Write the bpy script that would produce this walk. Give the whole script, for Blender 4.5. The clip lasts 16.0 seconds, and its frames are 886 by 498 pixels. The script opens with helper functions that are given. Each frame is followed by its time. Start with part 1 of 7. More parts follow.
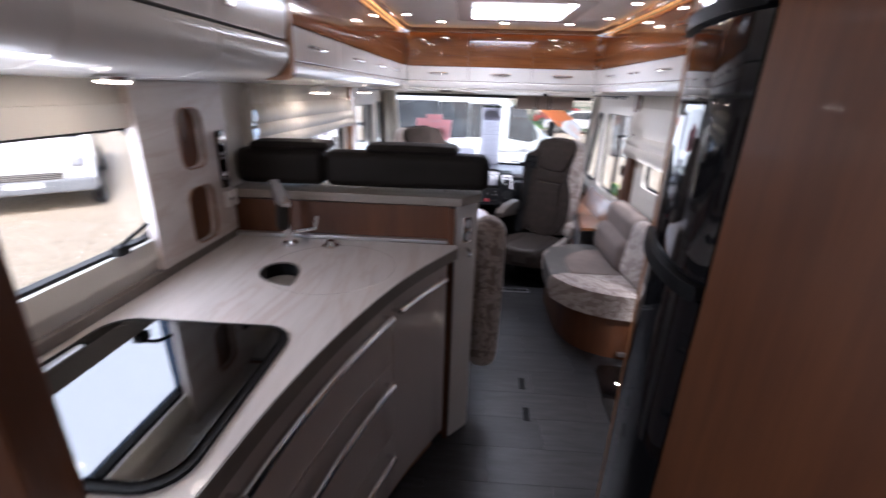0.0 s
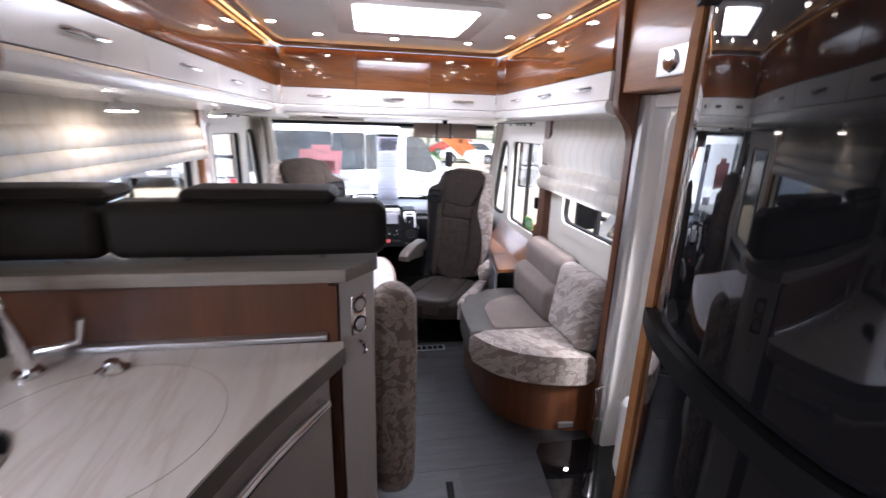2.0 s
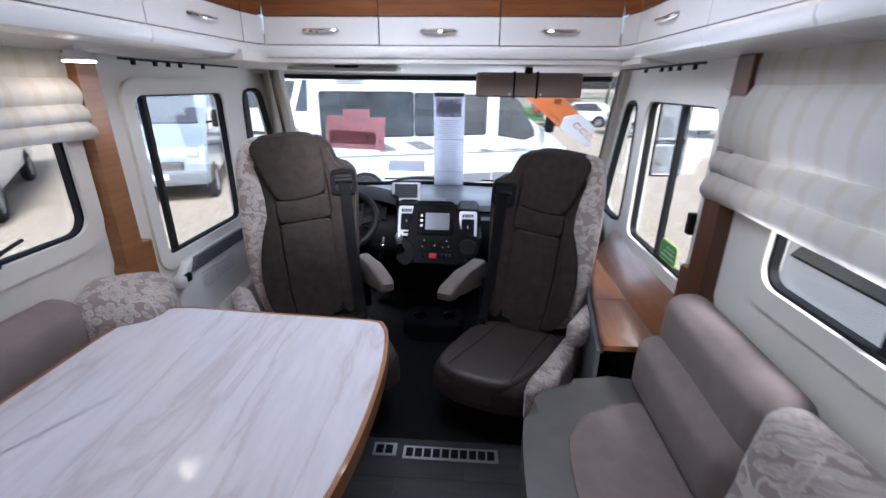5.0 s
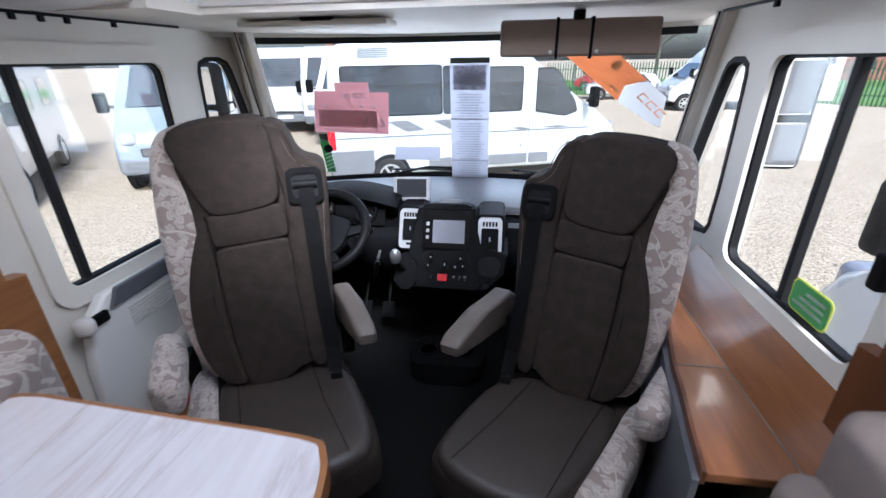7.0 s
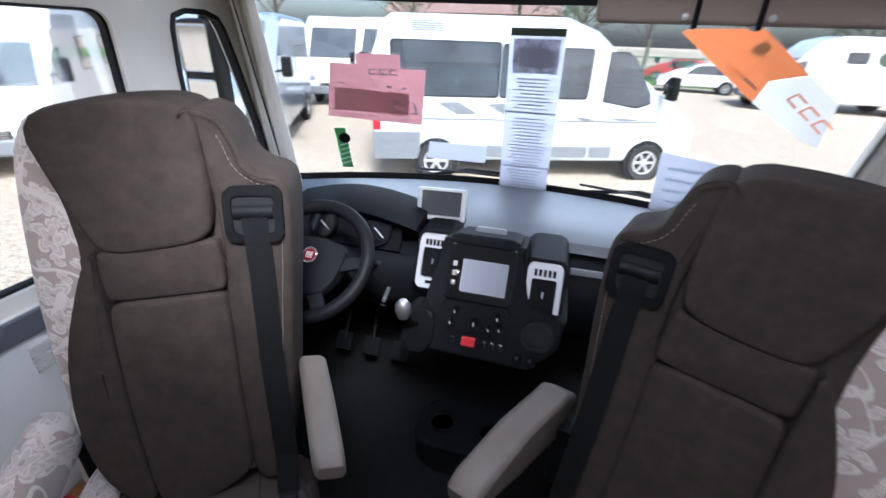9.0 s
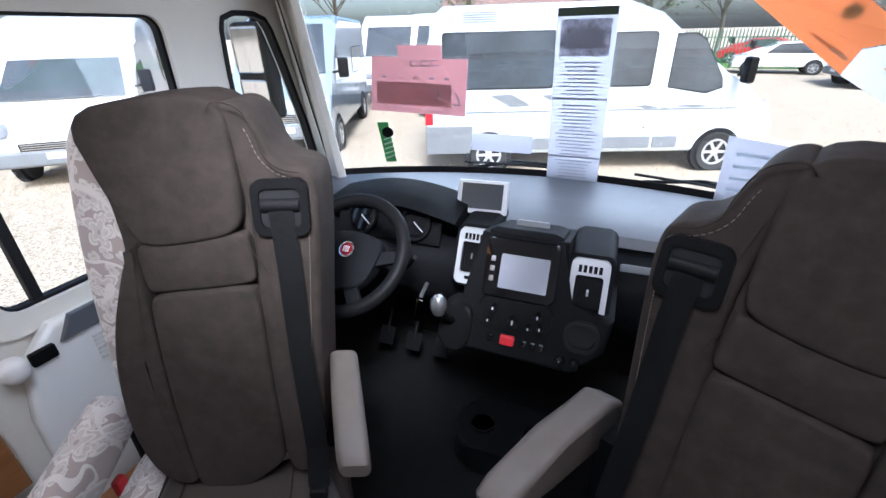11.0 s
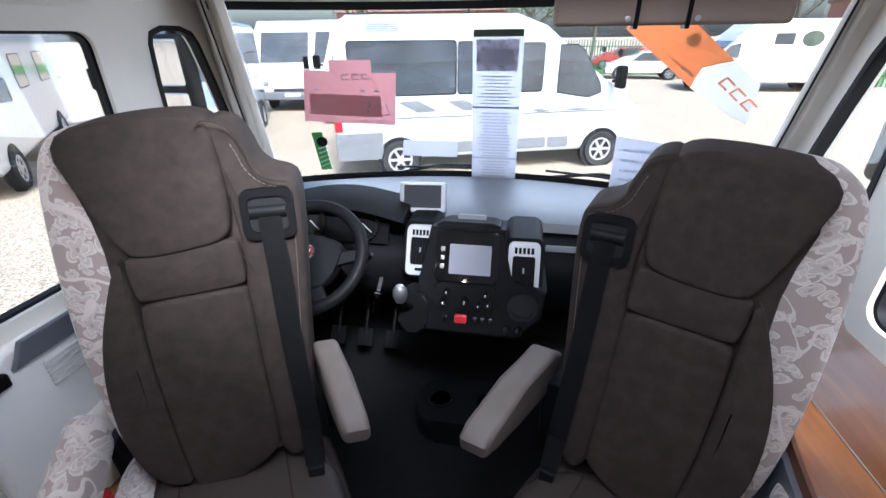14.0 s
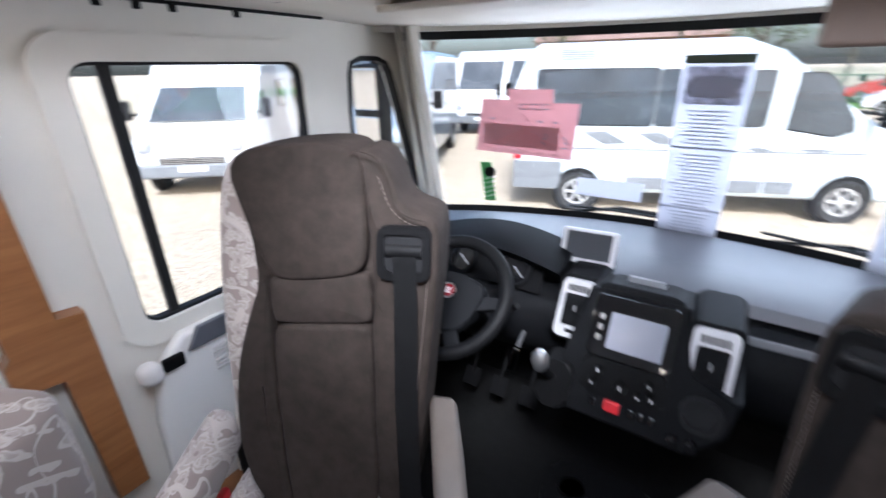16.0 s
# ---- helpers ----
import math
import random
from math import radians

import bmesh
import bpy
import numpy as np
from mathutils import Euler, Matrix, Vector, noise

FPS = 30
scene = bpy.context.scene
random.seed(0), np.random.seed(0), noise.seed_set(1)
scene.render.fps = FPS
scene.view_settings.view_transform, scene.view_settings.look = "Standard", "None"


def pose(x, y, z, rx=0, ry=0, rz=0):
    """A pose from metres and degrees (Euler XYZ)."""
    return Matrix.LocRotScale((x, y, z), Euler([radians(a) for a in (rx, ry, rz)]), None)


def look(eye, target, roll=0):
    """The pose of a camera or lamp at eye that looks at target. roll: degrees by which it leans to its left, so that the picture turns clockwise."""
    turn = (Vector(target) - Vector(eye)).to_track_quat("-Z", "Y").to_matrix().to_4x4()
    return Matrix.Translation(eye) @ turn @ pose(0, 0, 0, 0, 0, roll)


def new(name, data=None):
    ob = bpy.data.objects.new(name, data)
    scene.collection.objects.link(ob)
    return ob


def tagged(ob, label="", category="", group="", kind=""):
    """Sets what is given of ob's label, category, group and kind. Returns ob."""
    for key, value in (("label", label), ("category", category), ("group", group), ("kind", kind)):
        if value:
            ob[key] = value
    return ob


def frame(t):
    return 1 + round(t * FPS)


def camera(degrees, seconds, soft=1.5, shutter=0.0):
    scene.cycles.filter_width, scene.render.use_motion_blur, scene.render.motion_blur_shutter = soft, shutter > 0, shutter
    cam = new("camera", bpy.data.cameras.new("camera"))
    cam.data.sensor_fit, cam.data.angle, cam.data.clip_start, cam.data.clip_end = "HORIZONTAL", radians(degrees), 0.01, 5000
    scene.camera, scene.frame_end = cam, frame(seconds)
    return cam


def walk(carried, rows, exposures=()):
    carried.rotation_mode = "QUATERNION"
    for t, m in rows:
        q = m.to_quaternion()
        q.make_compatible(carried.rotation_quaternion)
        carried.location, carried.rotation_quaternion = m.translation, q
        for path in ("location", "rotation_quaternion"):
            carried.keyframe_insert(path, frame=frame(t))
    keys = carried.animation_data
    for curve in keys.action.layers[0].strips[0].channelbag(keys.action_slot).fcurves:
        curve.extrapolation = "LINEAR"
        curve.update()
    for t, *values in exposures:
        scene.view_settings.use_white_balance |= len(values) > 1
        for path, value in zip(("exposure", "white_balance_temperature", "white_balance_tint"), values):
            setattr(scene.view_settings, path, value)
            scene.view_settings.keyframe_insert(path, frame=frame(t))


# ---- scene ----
cam = camera(91.6, 16.0, shutter=0.6)
PATH = [
    (0, (-0.161, 3.16, 1.555), (-0.253, 5.035, 0.867), 1.7),
    (0.5, (-0.19, 3.25, 1.557), (0.072, 5.106, 0.857), 1.3),
    (1, (-0.153, 3.449, 1.555), (0.082, 5.322, 0.896), -0.1),
    (1.5, (-0.134, 3.608, 1.551), (-0.018, 5.484, 0.866), 1.1),
    (2, (-0.12, 3.763, 1.51), (0.223, 5.656, 0.964), 1.7),
    (2.5, (-0.134, 3.96, 1.474), (0.338, 5.824, 0.924), -0.9),
    (3, (-0.055, 4.185, 1.46), (0.406, 6.043, 0.877), 0.2),
    (3.5, (0.046, 4.37, 1.474), (0.371, 6.261, 0.906), -1.0),
    (4, (0.067, 4.635, 1.49), (0.327, 6.522, 0.881), -1.7),
    (4.4, (0.096, 4.794, 1.481), (0.272, 6.676, 0.827), -2.2),
    (4.5, (0.117, 4.84, 1.48), (0.249, 6.724, 0.822), -2.1),
    (5, (0.241, 5.071, 1.475), (0.136, 6.936, 0.762), 0.6),
    (5.2, (0.288, 5.155, 1.466), (0.116, 7.005, 0.726), 0.2),
    (7.3, (0.299, 5.848, 1.414), (0.034, 7.645, 0.577), -1.1),
    (7.5, (0.297, 5.927, 1.421), (0.086, 7.713, 0.545), 0.0),
    (8, (0.246, 6.09, 1.38), (0.174, 7.899, 0.531), -1.3),
    (8.5, (0.185, 6.206, 1.392), (0.054, 7.994, 0.506), 3.0),
    (9, (0.232, 6.339, 1.38), (-0.216, 8.077, 0.498), 2.0),
    (9.5, (0.297, 6.438, 1.388), (-0.309, 8.099, 0.453), -1.9),
    (10, (0.317, 6.474, 1.371), (-0.369, 8.096, 0.422), -1.7),
    (10.2, (0.311, 6.457, 1.349), (-0.387, 8.089, 0.428), -1.6),
    (12.3, (0.232, 6.333, 1.375), (-0.335, 8.026, 0.474), -1.3),
    (12.5, (0.236, 6.314, 1.378), (-0.287, 8.017, 0.468), -1.0),
    (13, (0.202, 6.241, 1.398), (-0.225, 7.987, 0.521), -1.2),
    (13.5, (0.195, 6.207, 1.403), (-0.14, 7.978, 0.537), -0.6),
    (14, (0.198, 6.2, 1.401), (-0.105, 7.967, 0.513), -0.6),
    (14.5, (0.201, 6.198, 1.401), (-0.079, 7.969, 0.515), -0.5),
    (15, (0.225, 6.202, 1.393), (0.001, 7.985, 0.515), -0.0),
    (15.5, (0.208, 6.256, 1.395), (-0.348, 7.986, 0.559), -2.2),
    (16, (0.173, 6.388, 1.399), (-0.838, 7.928, 0.62), -1.0),
]
EXPOSURES = [
    (0, 0.95, 5850, 20),
    (1.5, 1.46, 5950, 19),
    (2.5, 1.4, 5750, 18), (3.0, 1.25, 5700, 17),
    (4, 1.22, 5550, 15),
    (5, 0.7, 5500, 14),
    (7.5, 0.86, 5500, 12), (9.5, 1.1, 5480, 12), (14.5, 1.14, 5530, 12),
    (16, 1.2, 5600, 13),
]
walk(cam, [(t, look(eye, target, roll)) for t, eye, target, roll in PATH], EXPOSURES)

# ---- world, sun, exposure ----
world = bpy.data.worlds.new("sky")
scene.world = world
world.use_nodes = True
wn = world.node_tree.nodes
sky = wn.new("ShaderNodeTexSky")
sky.sky_type, sky.sun_disc, sky.sun_elevation, sky.sun_rotation = "NISHITA", False, radians(38), radians(150)
sky.dust_density, sky.air_density = 4.0, 1.0
world.node_tree.links.new(sky.outputs[0], wn["Background"].inputs[0])
wn["Background"].inputs[1].default_value = 0.15
sun = new("sun", bpy.data.lights.new("sun", "SUN"))
sun.data.energy, sun.data.angle, sun.data.color = 4.3, radians(14), (1.0, 0.96, 0.9)
sun.matrix_world = look((0, 0, 30), (-12, 22, 0))


def skylight(name, at, to, w, h, watts):
    """Sky light that enters by an opening, or an added fill lamp."""
    o = new(name, bpy.data.lights.new(name, "AREA"))
    o.data.shape, o.data.size, o.data.size_y, o.data.energy, o.data.color = "RECTANGLE", w, h, watts, (0.93, 0.96, 1.0)
    o.matrix_world = look(at, to)


skylight("roof_light_sky", (0.14, 6.35, 2.10), (0.14, 6.351, 1.0), 0.6, 0.62, 9)
# Added fill lamp at the unseen rear end; no window is built here.
skylight("rear_fill_lamp", (-1.0, 2.4, 1.4), (0, 2.6, 1.2), 0.7, 0.5, 4)
skylight("kitchen_window_sky", (-1.16, 3.97, 1.28), (0, 3.97, 1.25), 0.8, 0.33, 3.4)
skylight("windscreen_sky", (0.03, 8.42, 1.2), (0.03, 6.0, 0.9), 1.9, 0.7, 9)


# ---- materials ----
def nodes_of(name, rough=0.5, metal=0.0, coat=0.0):
    m = bpy.data.materials.new(name)
    m.use_nodes = True
    nt = m.node_tree
    b = nt.nodes["Principled BSDF"]
    b.inputs["Roughness"].default_value = rough
    b.inputs["Metallic"].default_value = metal
    b.inputs["Coat Weight"].default_value = coat
    b.inputs["Coat Roughness"].default_value = 0.06
    return m, nt, b


def add(nt, kind, **sets):
    n = nt.nodes.new(kind)
    for k, v in sets.items():
        n.inputs[k.replace("_", " ")].default_value = v
    return n


def coords(nt, scale, rot=(0, 0, 0)):
    tc = nt.nodes.new("ShaderNodeTexCoord")
    mp = nt.nodes.new("ShaderNodeMapping")
    mp.inputs["Scale"].default_value = scale
    mp.inputs["Rotation"].default_value = rot
    nt.links.new(tc.outputs["Object"], mp.inputs["Vector"])
    return mp


def ramp(nt, src, stops):
    r = nt.nodes.new("ShaderNodeValToRGB")
    els = r.color_ramp.elements
    while len(els) < len(stops):
        els.new(0.5)
    for e, (p, c) in zip(els, stops):
        e.position, e.color = p, (*c, 1)
    nt.links.new(src, r.inputs[0])
    return r


def bump(nt, b, src, strength, distance=0.002):
    n = nt.nodes.new("ShaderNodeBump")
    n.inputs["Strength"].default_value, n.inputs["Distance"].default_value = strength, distance
    nt.links.new(src, n.inputs["Height"])
    nt.links.new(n.outputs[0], b.inputs["Normal"])


def plain(name, col, rough=0.5, metal=0.0, var=0.08, scale=3.0, grain=0.15, gscale=250.0, coat=0.0, rvar=0.0):
    """Uneven paint, plastic, cloth or metal: broad tone changes, fine relief."""
    m, nt, b = nodes_of(name, rough, metal, coat)
    n = add(nt, "ShaderNodeTexNoise", Scale=scale, Detail=5.0, Roughness=0.6)
    nt.links.new(coords(nt, (1, 1, 1)).outputs[0], n.inputs["Vector"])
    r = ramp(nt, n.outputs["Fac"], [(0.3, tuple(c * (1 - var) for c in col)), (0.7, tuple(min(1, c * (1 + var)) for c in col))])
    nt.links.new(r.outputs[0], b.inputs["Base Color"])
    if grain:
        g = add(nt, "ShaderNodeTexNoise", Scale=gscale, Detail=3.0)
        nt.links.new(coords(nt, (1, 1, 1)).outputs[0], g.inputs["Vector"])
        bump(nt, b, g.outputs["Fac"], grain, 0.0015)
    if rvar:
        k = nt.nodes.new("ShaderNodeMapRange")
        k.inputs["To Min"].default_value, k.inputs["To Max"].default_value = max(0.02, rough - rvar), rough + rvar
        nt.links.new(n.outputs["Fac"], k.inputs["Value"])
        nt.links.new(k.outputs[0], b.inputs["Roughness"])
    return m


def wood(name, dark, light, scale, rough=0.3, coat=0.4, spread=0.0):
    """Veneer with the grain along the axis whose scale is smallest."""
    m, nt, b = nodes_of(name, rough, 0, coat)
    mp = coords(nt, scale)
    n = add(nt, "ShaderNodeTexNoise", Scale=1.0, Detail=7.0, Roughness=0.62, Distortion=0.6)
    nt.links.new(mp.outputs[0], n.inputs["Vector"])
    mid = tuple((a + c) / 2 for a, c in zip(dark, light))
    r = ramp(nt, n.outputs["Fac"], [(0.25, dark), (0.5, mid), (0.78, light)])
    out = r.outputs[0]
    f = add(nt, "ShaderNodeTexNoise", Scale=6.0, Detail=3.0)
    nt.links.new(mp.outputs[0], f.inputs["Vector"])
    mx = nt.nodes.new("ShaderNodeMixRGB")
    mx.blend_type = "MULTIPLY"
    mx.inputs[0].default_value = 0.35
    nt.links.new(out, mx.inputs[1])
    nt.links.new(ramp(nt, f.outputs["Fac"], [(0.3, (0.55, 0.5, 0.45)), (0.6, (1, 1, 1))]).outputs[0], mx.inputs[2])
    nt.links.new(mx.outputs[0], b.inputs["Base Color"])
    bump(nt, b, f.outputs["Fac"], 0.05, 0.001)
    return m


def streaked(name, base, line, scale, rough=0.35, fine=0.25):
    """Pale laminate with thin drifting veins."""
    m, nt, b = nodes_of(name, rough, 0, 0.15)
    mp = coords(nt, scale, (0, 0, 0.5))
    n = add(nt, "ShaderNodeTexNoise", Scale=1.0, Detail=6.0, Roughness=0.55, Distortion=0.9)
    nt.links.new(mp.outputs[0], n.inputs["Vector"])
    r = ramp(nt, n.outputs["Fac"], [(0.30, base), (0.47, tuple(c * 0.93 for c in base)), (0.5, line), (0.53, tuple(c * 0.95 for c in base)), (0.8, tuple(min(1, c * 1.06) for c in base))])
    f = add(nt, "ShaderNodeTexNoise", Scale=9.0, Detail=4.0)
    nt.links.new(mp.outputs[0], f.inputs["Vector"])
    mx = nt.nodes.new("ShaderNodeMixRGB")
    mx.blend_type = "MULTIPLY"
    mx.inputs[0].default_value = fine
    nt.links.new(r.outputs[0], mx.inputs[1])
    nt.links.new(ramp(nt, f.outputs["Fac"], [(0.35, (0.75, 0.72, 0.7)), (0.6, (1, 1, 1))]).outputs[0], mx.inputs[2])
    nt.links.new(mx.outputs[0], b.inputs["Base Color"])
    return m


def floral(name, ground, flower, scale=11.0):
    """Woven cloth with pale five-petalled blooms, outlined leaves and stems."""
    m, nt, b = nodes_of(name, 0.85)
    b.inputs["Sheen Weight"].default_value = 0.3

    def calc(op, a, c=None):
        n = nt.nodes.new("ShaderNodeMath")
        n.operation = op
        for i, v in enumerate((a, c)):
            if v is None:
                continue
            if isinstance(v, (int, float)):
                n.inputs[i].default_value = v
            else:
                nt.links.new(v, n.inputs[i])
        return n.outputs[0]

    tc = nt.nodes.new("ShaderNodeTexCoord")
    sp = nt.nodes.new("ShaderNodeSeparateXYZ")
    nt.links.new(tc.outputs["Object"], sp.inputs[0])
    wob = add(nt, "ShaderNodeTexNoise", Scale=scale * 1.4, Detail=2.0)
    nt.links.new(tc.outputs["Object"], wob.inputs["Vector"])
    drift = calc("MULTIPLY", calc("SUBTRACT", wob.outputs["Fac"], 0.5), 0.45)
    u = calc("ADD", calc("MULTIPLY", calc("ADD", sp.outputs[0], calc("MULTIPLY", sp.outputs[1], 0.6)), scale), drift)
    v = calc("ADD", calc("MULTIPLY", calc("ADD", sp.outputs[2], calc("MULTIPLY", sp.outputs[1], 0.8)), scale), drift)
    uv = nt.nodes.new("ShaderNodeCombineXYZ")
    nt.links.new(u, uv.inputs[0])
    nt.links.new(v, uv.inputs[1])

    def bloom(size, petals, offset, wide):
        at = nt.nodes.new("ShaderNodeVectorMath")
        at.operation = "MULTIPLY_ADD"
        at.inputs[1].default_value, at.inputs[2].default_value = (size, size, 0), (offset, offset * 1.7, 0)
        nt.links.new(uv.outputs[0], at.inputs[0])
        vo = nt.nodes.new("ShaderNodeTexVoronoi")
        vo.voronoi_dimensions = "2D"
        vo.inputs["Scale"].default_value, vo.inputs["Randomness"].default_value = 1.0, 0.7
        nt.links.new(at.outputs[0], vo.inputs["Vector"])
        d = nt.nodes.new("ShaderNodeVectorMath")
        d.operation = "SUBTRACT"
        nt.links.new(at.outputs[0], d.inputs[0])
        nt.links.new(vo.outputs["Position"], d.inputs[1])
        s = nt.nodes.new("ShaderNodeSeparateXYZ")
        nt.links.new(d.outputs[0], s.inputs[0])
        c = nt.nodes.new("ShaderNodeSeparateXYZ")
        nt.links.new(vo.outputs["Color"], c.inputs[0])
        ang = calc("ADD", calc("MULTIPLY", calc("ARCTAN2", s.outputs[1], s.outputs[0]), petals), calc("MULTIPLY", c.outputs[0], 6.0))
        wave = calc("COSINE", ang)
        r = vo.outputs["Distance"]
        edge = calc("ADD", wide, calc("MULTIPLY", wave, wide * 0.24))
        inside = calc("LESS_THAN", r, edge)
        vein = calc("GREATER_THAN", calc("ABSOLUTE", calc("SUBTRACT", calc("MULTIPLY", r, 1.0 / wide), calc("ADD", 0.55, calc("MULTIPLY", wave, 0.16)))), 0.055)
        split = calc("GREATER_THAN", calc("ADD", wave, calc("MULTIPLY", calc("LESS_THAN", r, wide * 0.55), 2.0)), -0.86)
        eye = calc("GREATER_THAN", r, wide * 0.14)
        outline = calc("GREATER_THAN", r, calc("MULTIPLY", edge, 0.82))
        tone = calc("ADD", 0.5, calc("MULTIPLY", calc("MAXIMUM", outline, calc("SUBTRACT", 1.0, vein)), 0.5))
        return calc("MULTIPLY", calc("MULTIPLY", inside, tone), calc("MULTIPLY", split, eye))

    pat = calc("MAXIMUM", bloom(1.0, 5.0, 0.0, 0.40), bloom(1.75, 2.0, 3.37, 0.27))
    st = add(nt, "ShaderNodeTexNoise", Scale=scale * 0.55, Detail=1.0, Distortion=0.8)
    nt.links.new(tc.outputs["Object"], st.inputs["Vector"])
    stem = calc("LESS_THAN", calc("ABSOLUTE", calc("SUBTRACT", st.outputs["Fac"], 0.5)), 0.012)
    pat = calc("MAXIMUM", pat, stem)
    wv = add(nt, "ShaderNodeTexNoise", Scale=700.0, Detail=2.0)
    nt.links.new(tc.outputs["Object"], wv.inputs["Vector"])
    soft = calc("MULTIPLY", pat, calc("ADD", 0.65, calc("MULTIPLY", wv.outputs["Fac"], 0.6)))
    fin = nt.nodes.new("ShaderNodeMixRGB")
    fin.inputs[1].default_value, fin.inputs[2].default_value = (*ground, 1), (*flower, 1)
    nt.links.new(soft, fin.inputs[0])
    nt.links.new(fin.outputs[0], b.inputs["Base Color"])
    bump(nt, b, soft, 0.4, 0.002)
    return m


def glow(name, col, strength):
    m, nt, b = nodes_of(name)
    b.inputs["Base Color"].default_value = (*col, 1)
    b.inputs["Emission Color"].default_value = (*col, 1)
    b.inputs["Emission Strength"].default_value = strength
    return m


def thin_glass(name, tint, gloss=0.06):
    m = bpy.data.materials.new(name)
    m.use_nodes = True
    nt = m.node_tree
    nt.nodes.remove(nt.nodes["Principled BSDF"])
    t = nt.nodes.new("ShaderNodeBsdfTransparent")
    t.inputs[0].default_value = (*tint, 1)
    g = nt.nodes.new("ShaderNodeBsdfGlossy")
    g.inputs["Roughness"].default_value = 0.02
    mx = nt.nodes.new("ShaderNodeMixShader")
    mx.inputs[0].default_value = gloss
    nt.links.new(t.outputs[0], mx.inputs[1])
    nt.links.new(g.outputs[0], mx.inputs[2])
    nt.links.new(mx.outputs[0], nt.nodes["Material Output"].inputs[0])
    return m


M_WHITE = plain("white_lacquer", (0.76, 0.75, 0.73), 0.22, var=0.02, grain=0.0, coat=0.3)
M_WALL = plain("cream_wall_lining", (0.66, 0.63, 0.57), 0.6, var=0.04, grain=0.25, gscale=500)
M_LINEN = plain("pale_grey_wall_panel", (0.6, 0.58, 0.56), 0.55, var=0.05, grain=0.3, gscale=400)
M_CEIL = plain("ceiling_lining", (0.72, 0.7, 0.67), 0.7, var=0.03, grain=0.2, gscale=300)
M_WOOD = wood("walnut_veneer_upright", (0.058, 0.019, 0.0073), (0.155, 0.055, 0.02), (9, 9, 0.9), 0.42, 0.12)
M_WOODH = wood("walnut_veneer_lengthwise", (0.14, 0.046, 0.015), (0.33, 0.125, 0.042), (0.9, 0.9, 11), 0.12, 1.0)
M_SHELF = wood("satin_walnut_shelf", (0.15, 0.056, 0.02), (0.30, 0.125, 0.048), (9, 0.9, 9), 0.3, 0.35)
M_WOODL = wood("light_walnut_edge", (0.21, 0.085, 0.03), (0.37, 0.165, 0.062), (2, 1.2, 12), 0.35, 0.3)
M_STONE = streaked("veined_stone_laminate", (0.60, 0.555, 0.53), (0.51, 0.44, 0.41), (6, 1.0, 4))
M_TABLE = streaked("veined_pale_table_laminate", (0.64, 0.62, 0.65), (0.52, 0.48, 0.50), (6, 0.9, 4))
M_LEDGE = wood("grey_brown_ledge_veneer", (0.16, 0.135, 0.115), (0.31, 0.27, 0.235), (1.2, 14, 14), 0.5, 0.1)
M_EDGE = plain("grey_brown_counter_edge", (0.165, 0.145, 0.13), 0.5, var=0.15, scale=9)
M_TAUPE_GLOSS = plain("glossy_taupe_front", (0.55, 0.49, 0.46), 0.16, var=0.03, grain=0, coat=0.5)
M_CHROME = plain("chrome", (0.75, 0.75, 0.76), 0.09, 1.0, var=0.03, grain=0)
M_STEEL = plain("brushed_silver", (0.55, 0.55, 0.56), 0.3, 0.9, var=0.08, grain=0.1)
M_SILVER = plain("satin_silver_paint", (0.66, 0.66, 0.68), 0.32, 0.35, var=0.03, grain=0)
M_BLACKG = plain("black_glass", (0.006, 0.006, 0.007), 0.03, var=0.1, grain=0, coat=0.25)
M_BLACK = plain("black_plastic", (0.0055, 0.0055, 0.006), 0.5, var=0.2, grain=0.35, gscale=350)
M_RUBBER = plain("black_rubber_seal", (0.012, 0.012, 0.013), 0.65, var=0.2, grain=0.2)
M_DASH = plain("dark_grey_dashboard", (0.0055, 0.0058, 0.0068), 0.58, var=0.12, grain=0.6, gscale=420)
# Near-black top pad; daylight sheen is painted into this paler blue-grey.
M_DASHTOP = plain("dash_top_painted_sheen", (0.105, 0.109, 0.125), 0.34, var=0.12, grain=0.6, gscale=420)
M_SUEDE = plain("taupe_suede", (0.028, 0.021, 0.0175), 0.85, var=0.26, scale=26, grain=0.4, gscale=600)
M_ARM = plain("taupe_leather_arm", (0.105, 0.087, 0.075), 0.55, var=0.12, scale=12, grain=0.35, gscale=420)
M_SUEDE2 = plain("grey_brown_leather", (0.030, 0.0235, 0.0195), 0.5, var=0.14, scale=7, grain=0.35, gscale=420)
M_DARKL = plain("dark_brown_leatherette", (0.013, 0.0105, 0.009), 0.7, var=0.12, scale=8, grain=0.5, gscale=380)
M_LEATHER = plain("grey_green_leather", (0.105, 0.10, 0.093), 0.45, var=0.12, scale=9, grain=0.35, gscale=350)
M_TAUPEC = plain("taupe_woven_cloth", (0.19, 0.155, 0.14), 0.9, var=0.1, scale=14, grain=0.6, gscale=700)
M_FLORAL = floral("floral_damask", (0.25, 0.205, 0.185), (0.46, 0.41, 0.38))
M_FLORALD = floral("dark_floral_damask", (0.16, 0.12, 0.10), (0.36, 0.30, 0.26), 12.0)
M_BLIND = plain("sheer_striped_blind", (0.82, 0.79, 0.75), 0.9, var=0.06, scale=20, grain=0.5, gscale=500)
bt = M_BLIND.node_tree
tl = bt.nodes.new("ShaderNodeBsdfTranslucent")
wv = bt.nodes.new("ShaderNodeTexWave")
wv.bands_direction = "Y"
wv.inputs["Scale"].default_value, wv.inputs["Distortion"].default_value = 3.6, 0.4
bt.links.new(coords(bt, (1, 1, 1)).outputs[0], wv.inputs["Vector"])
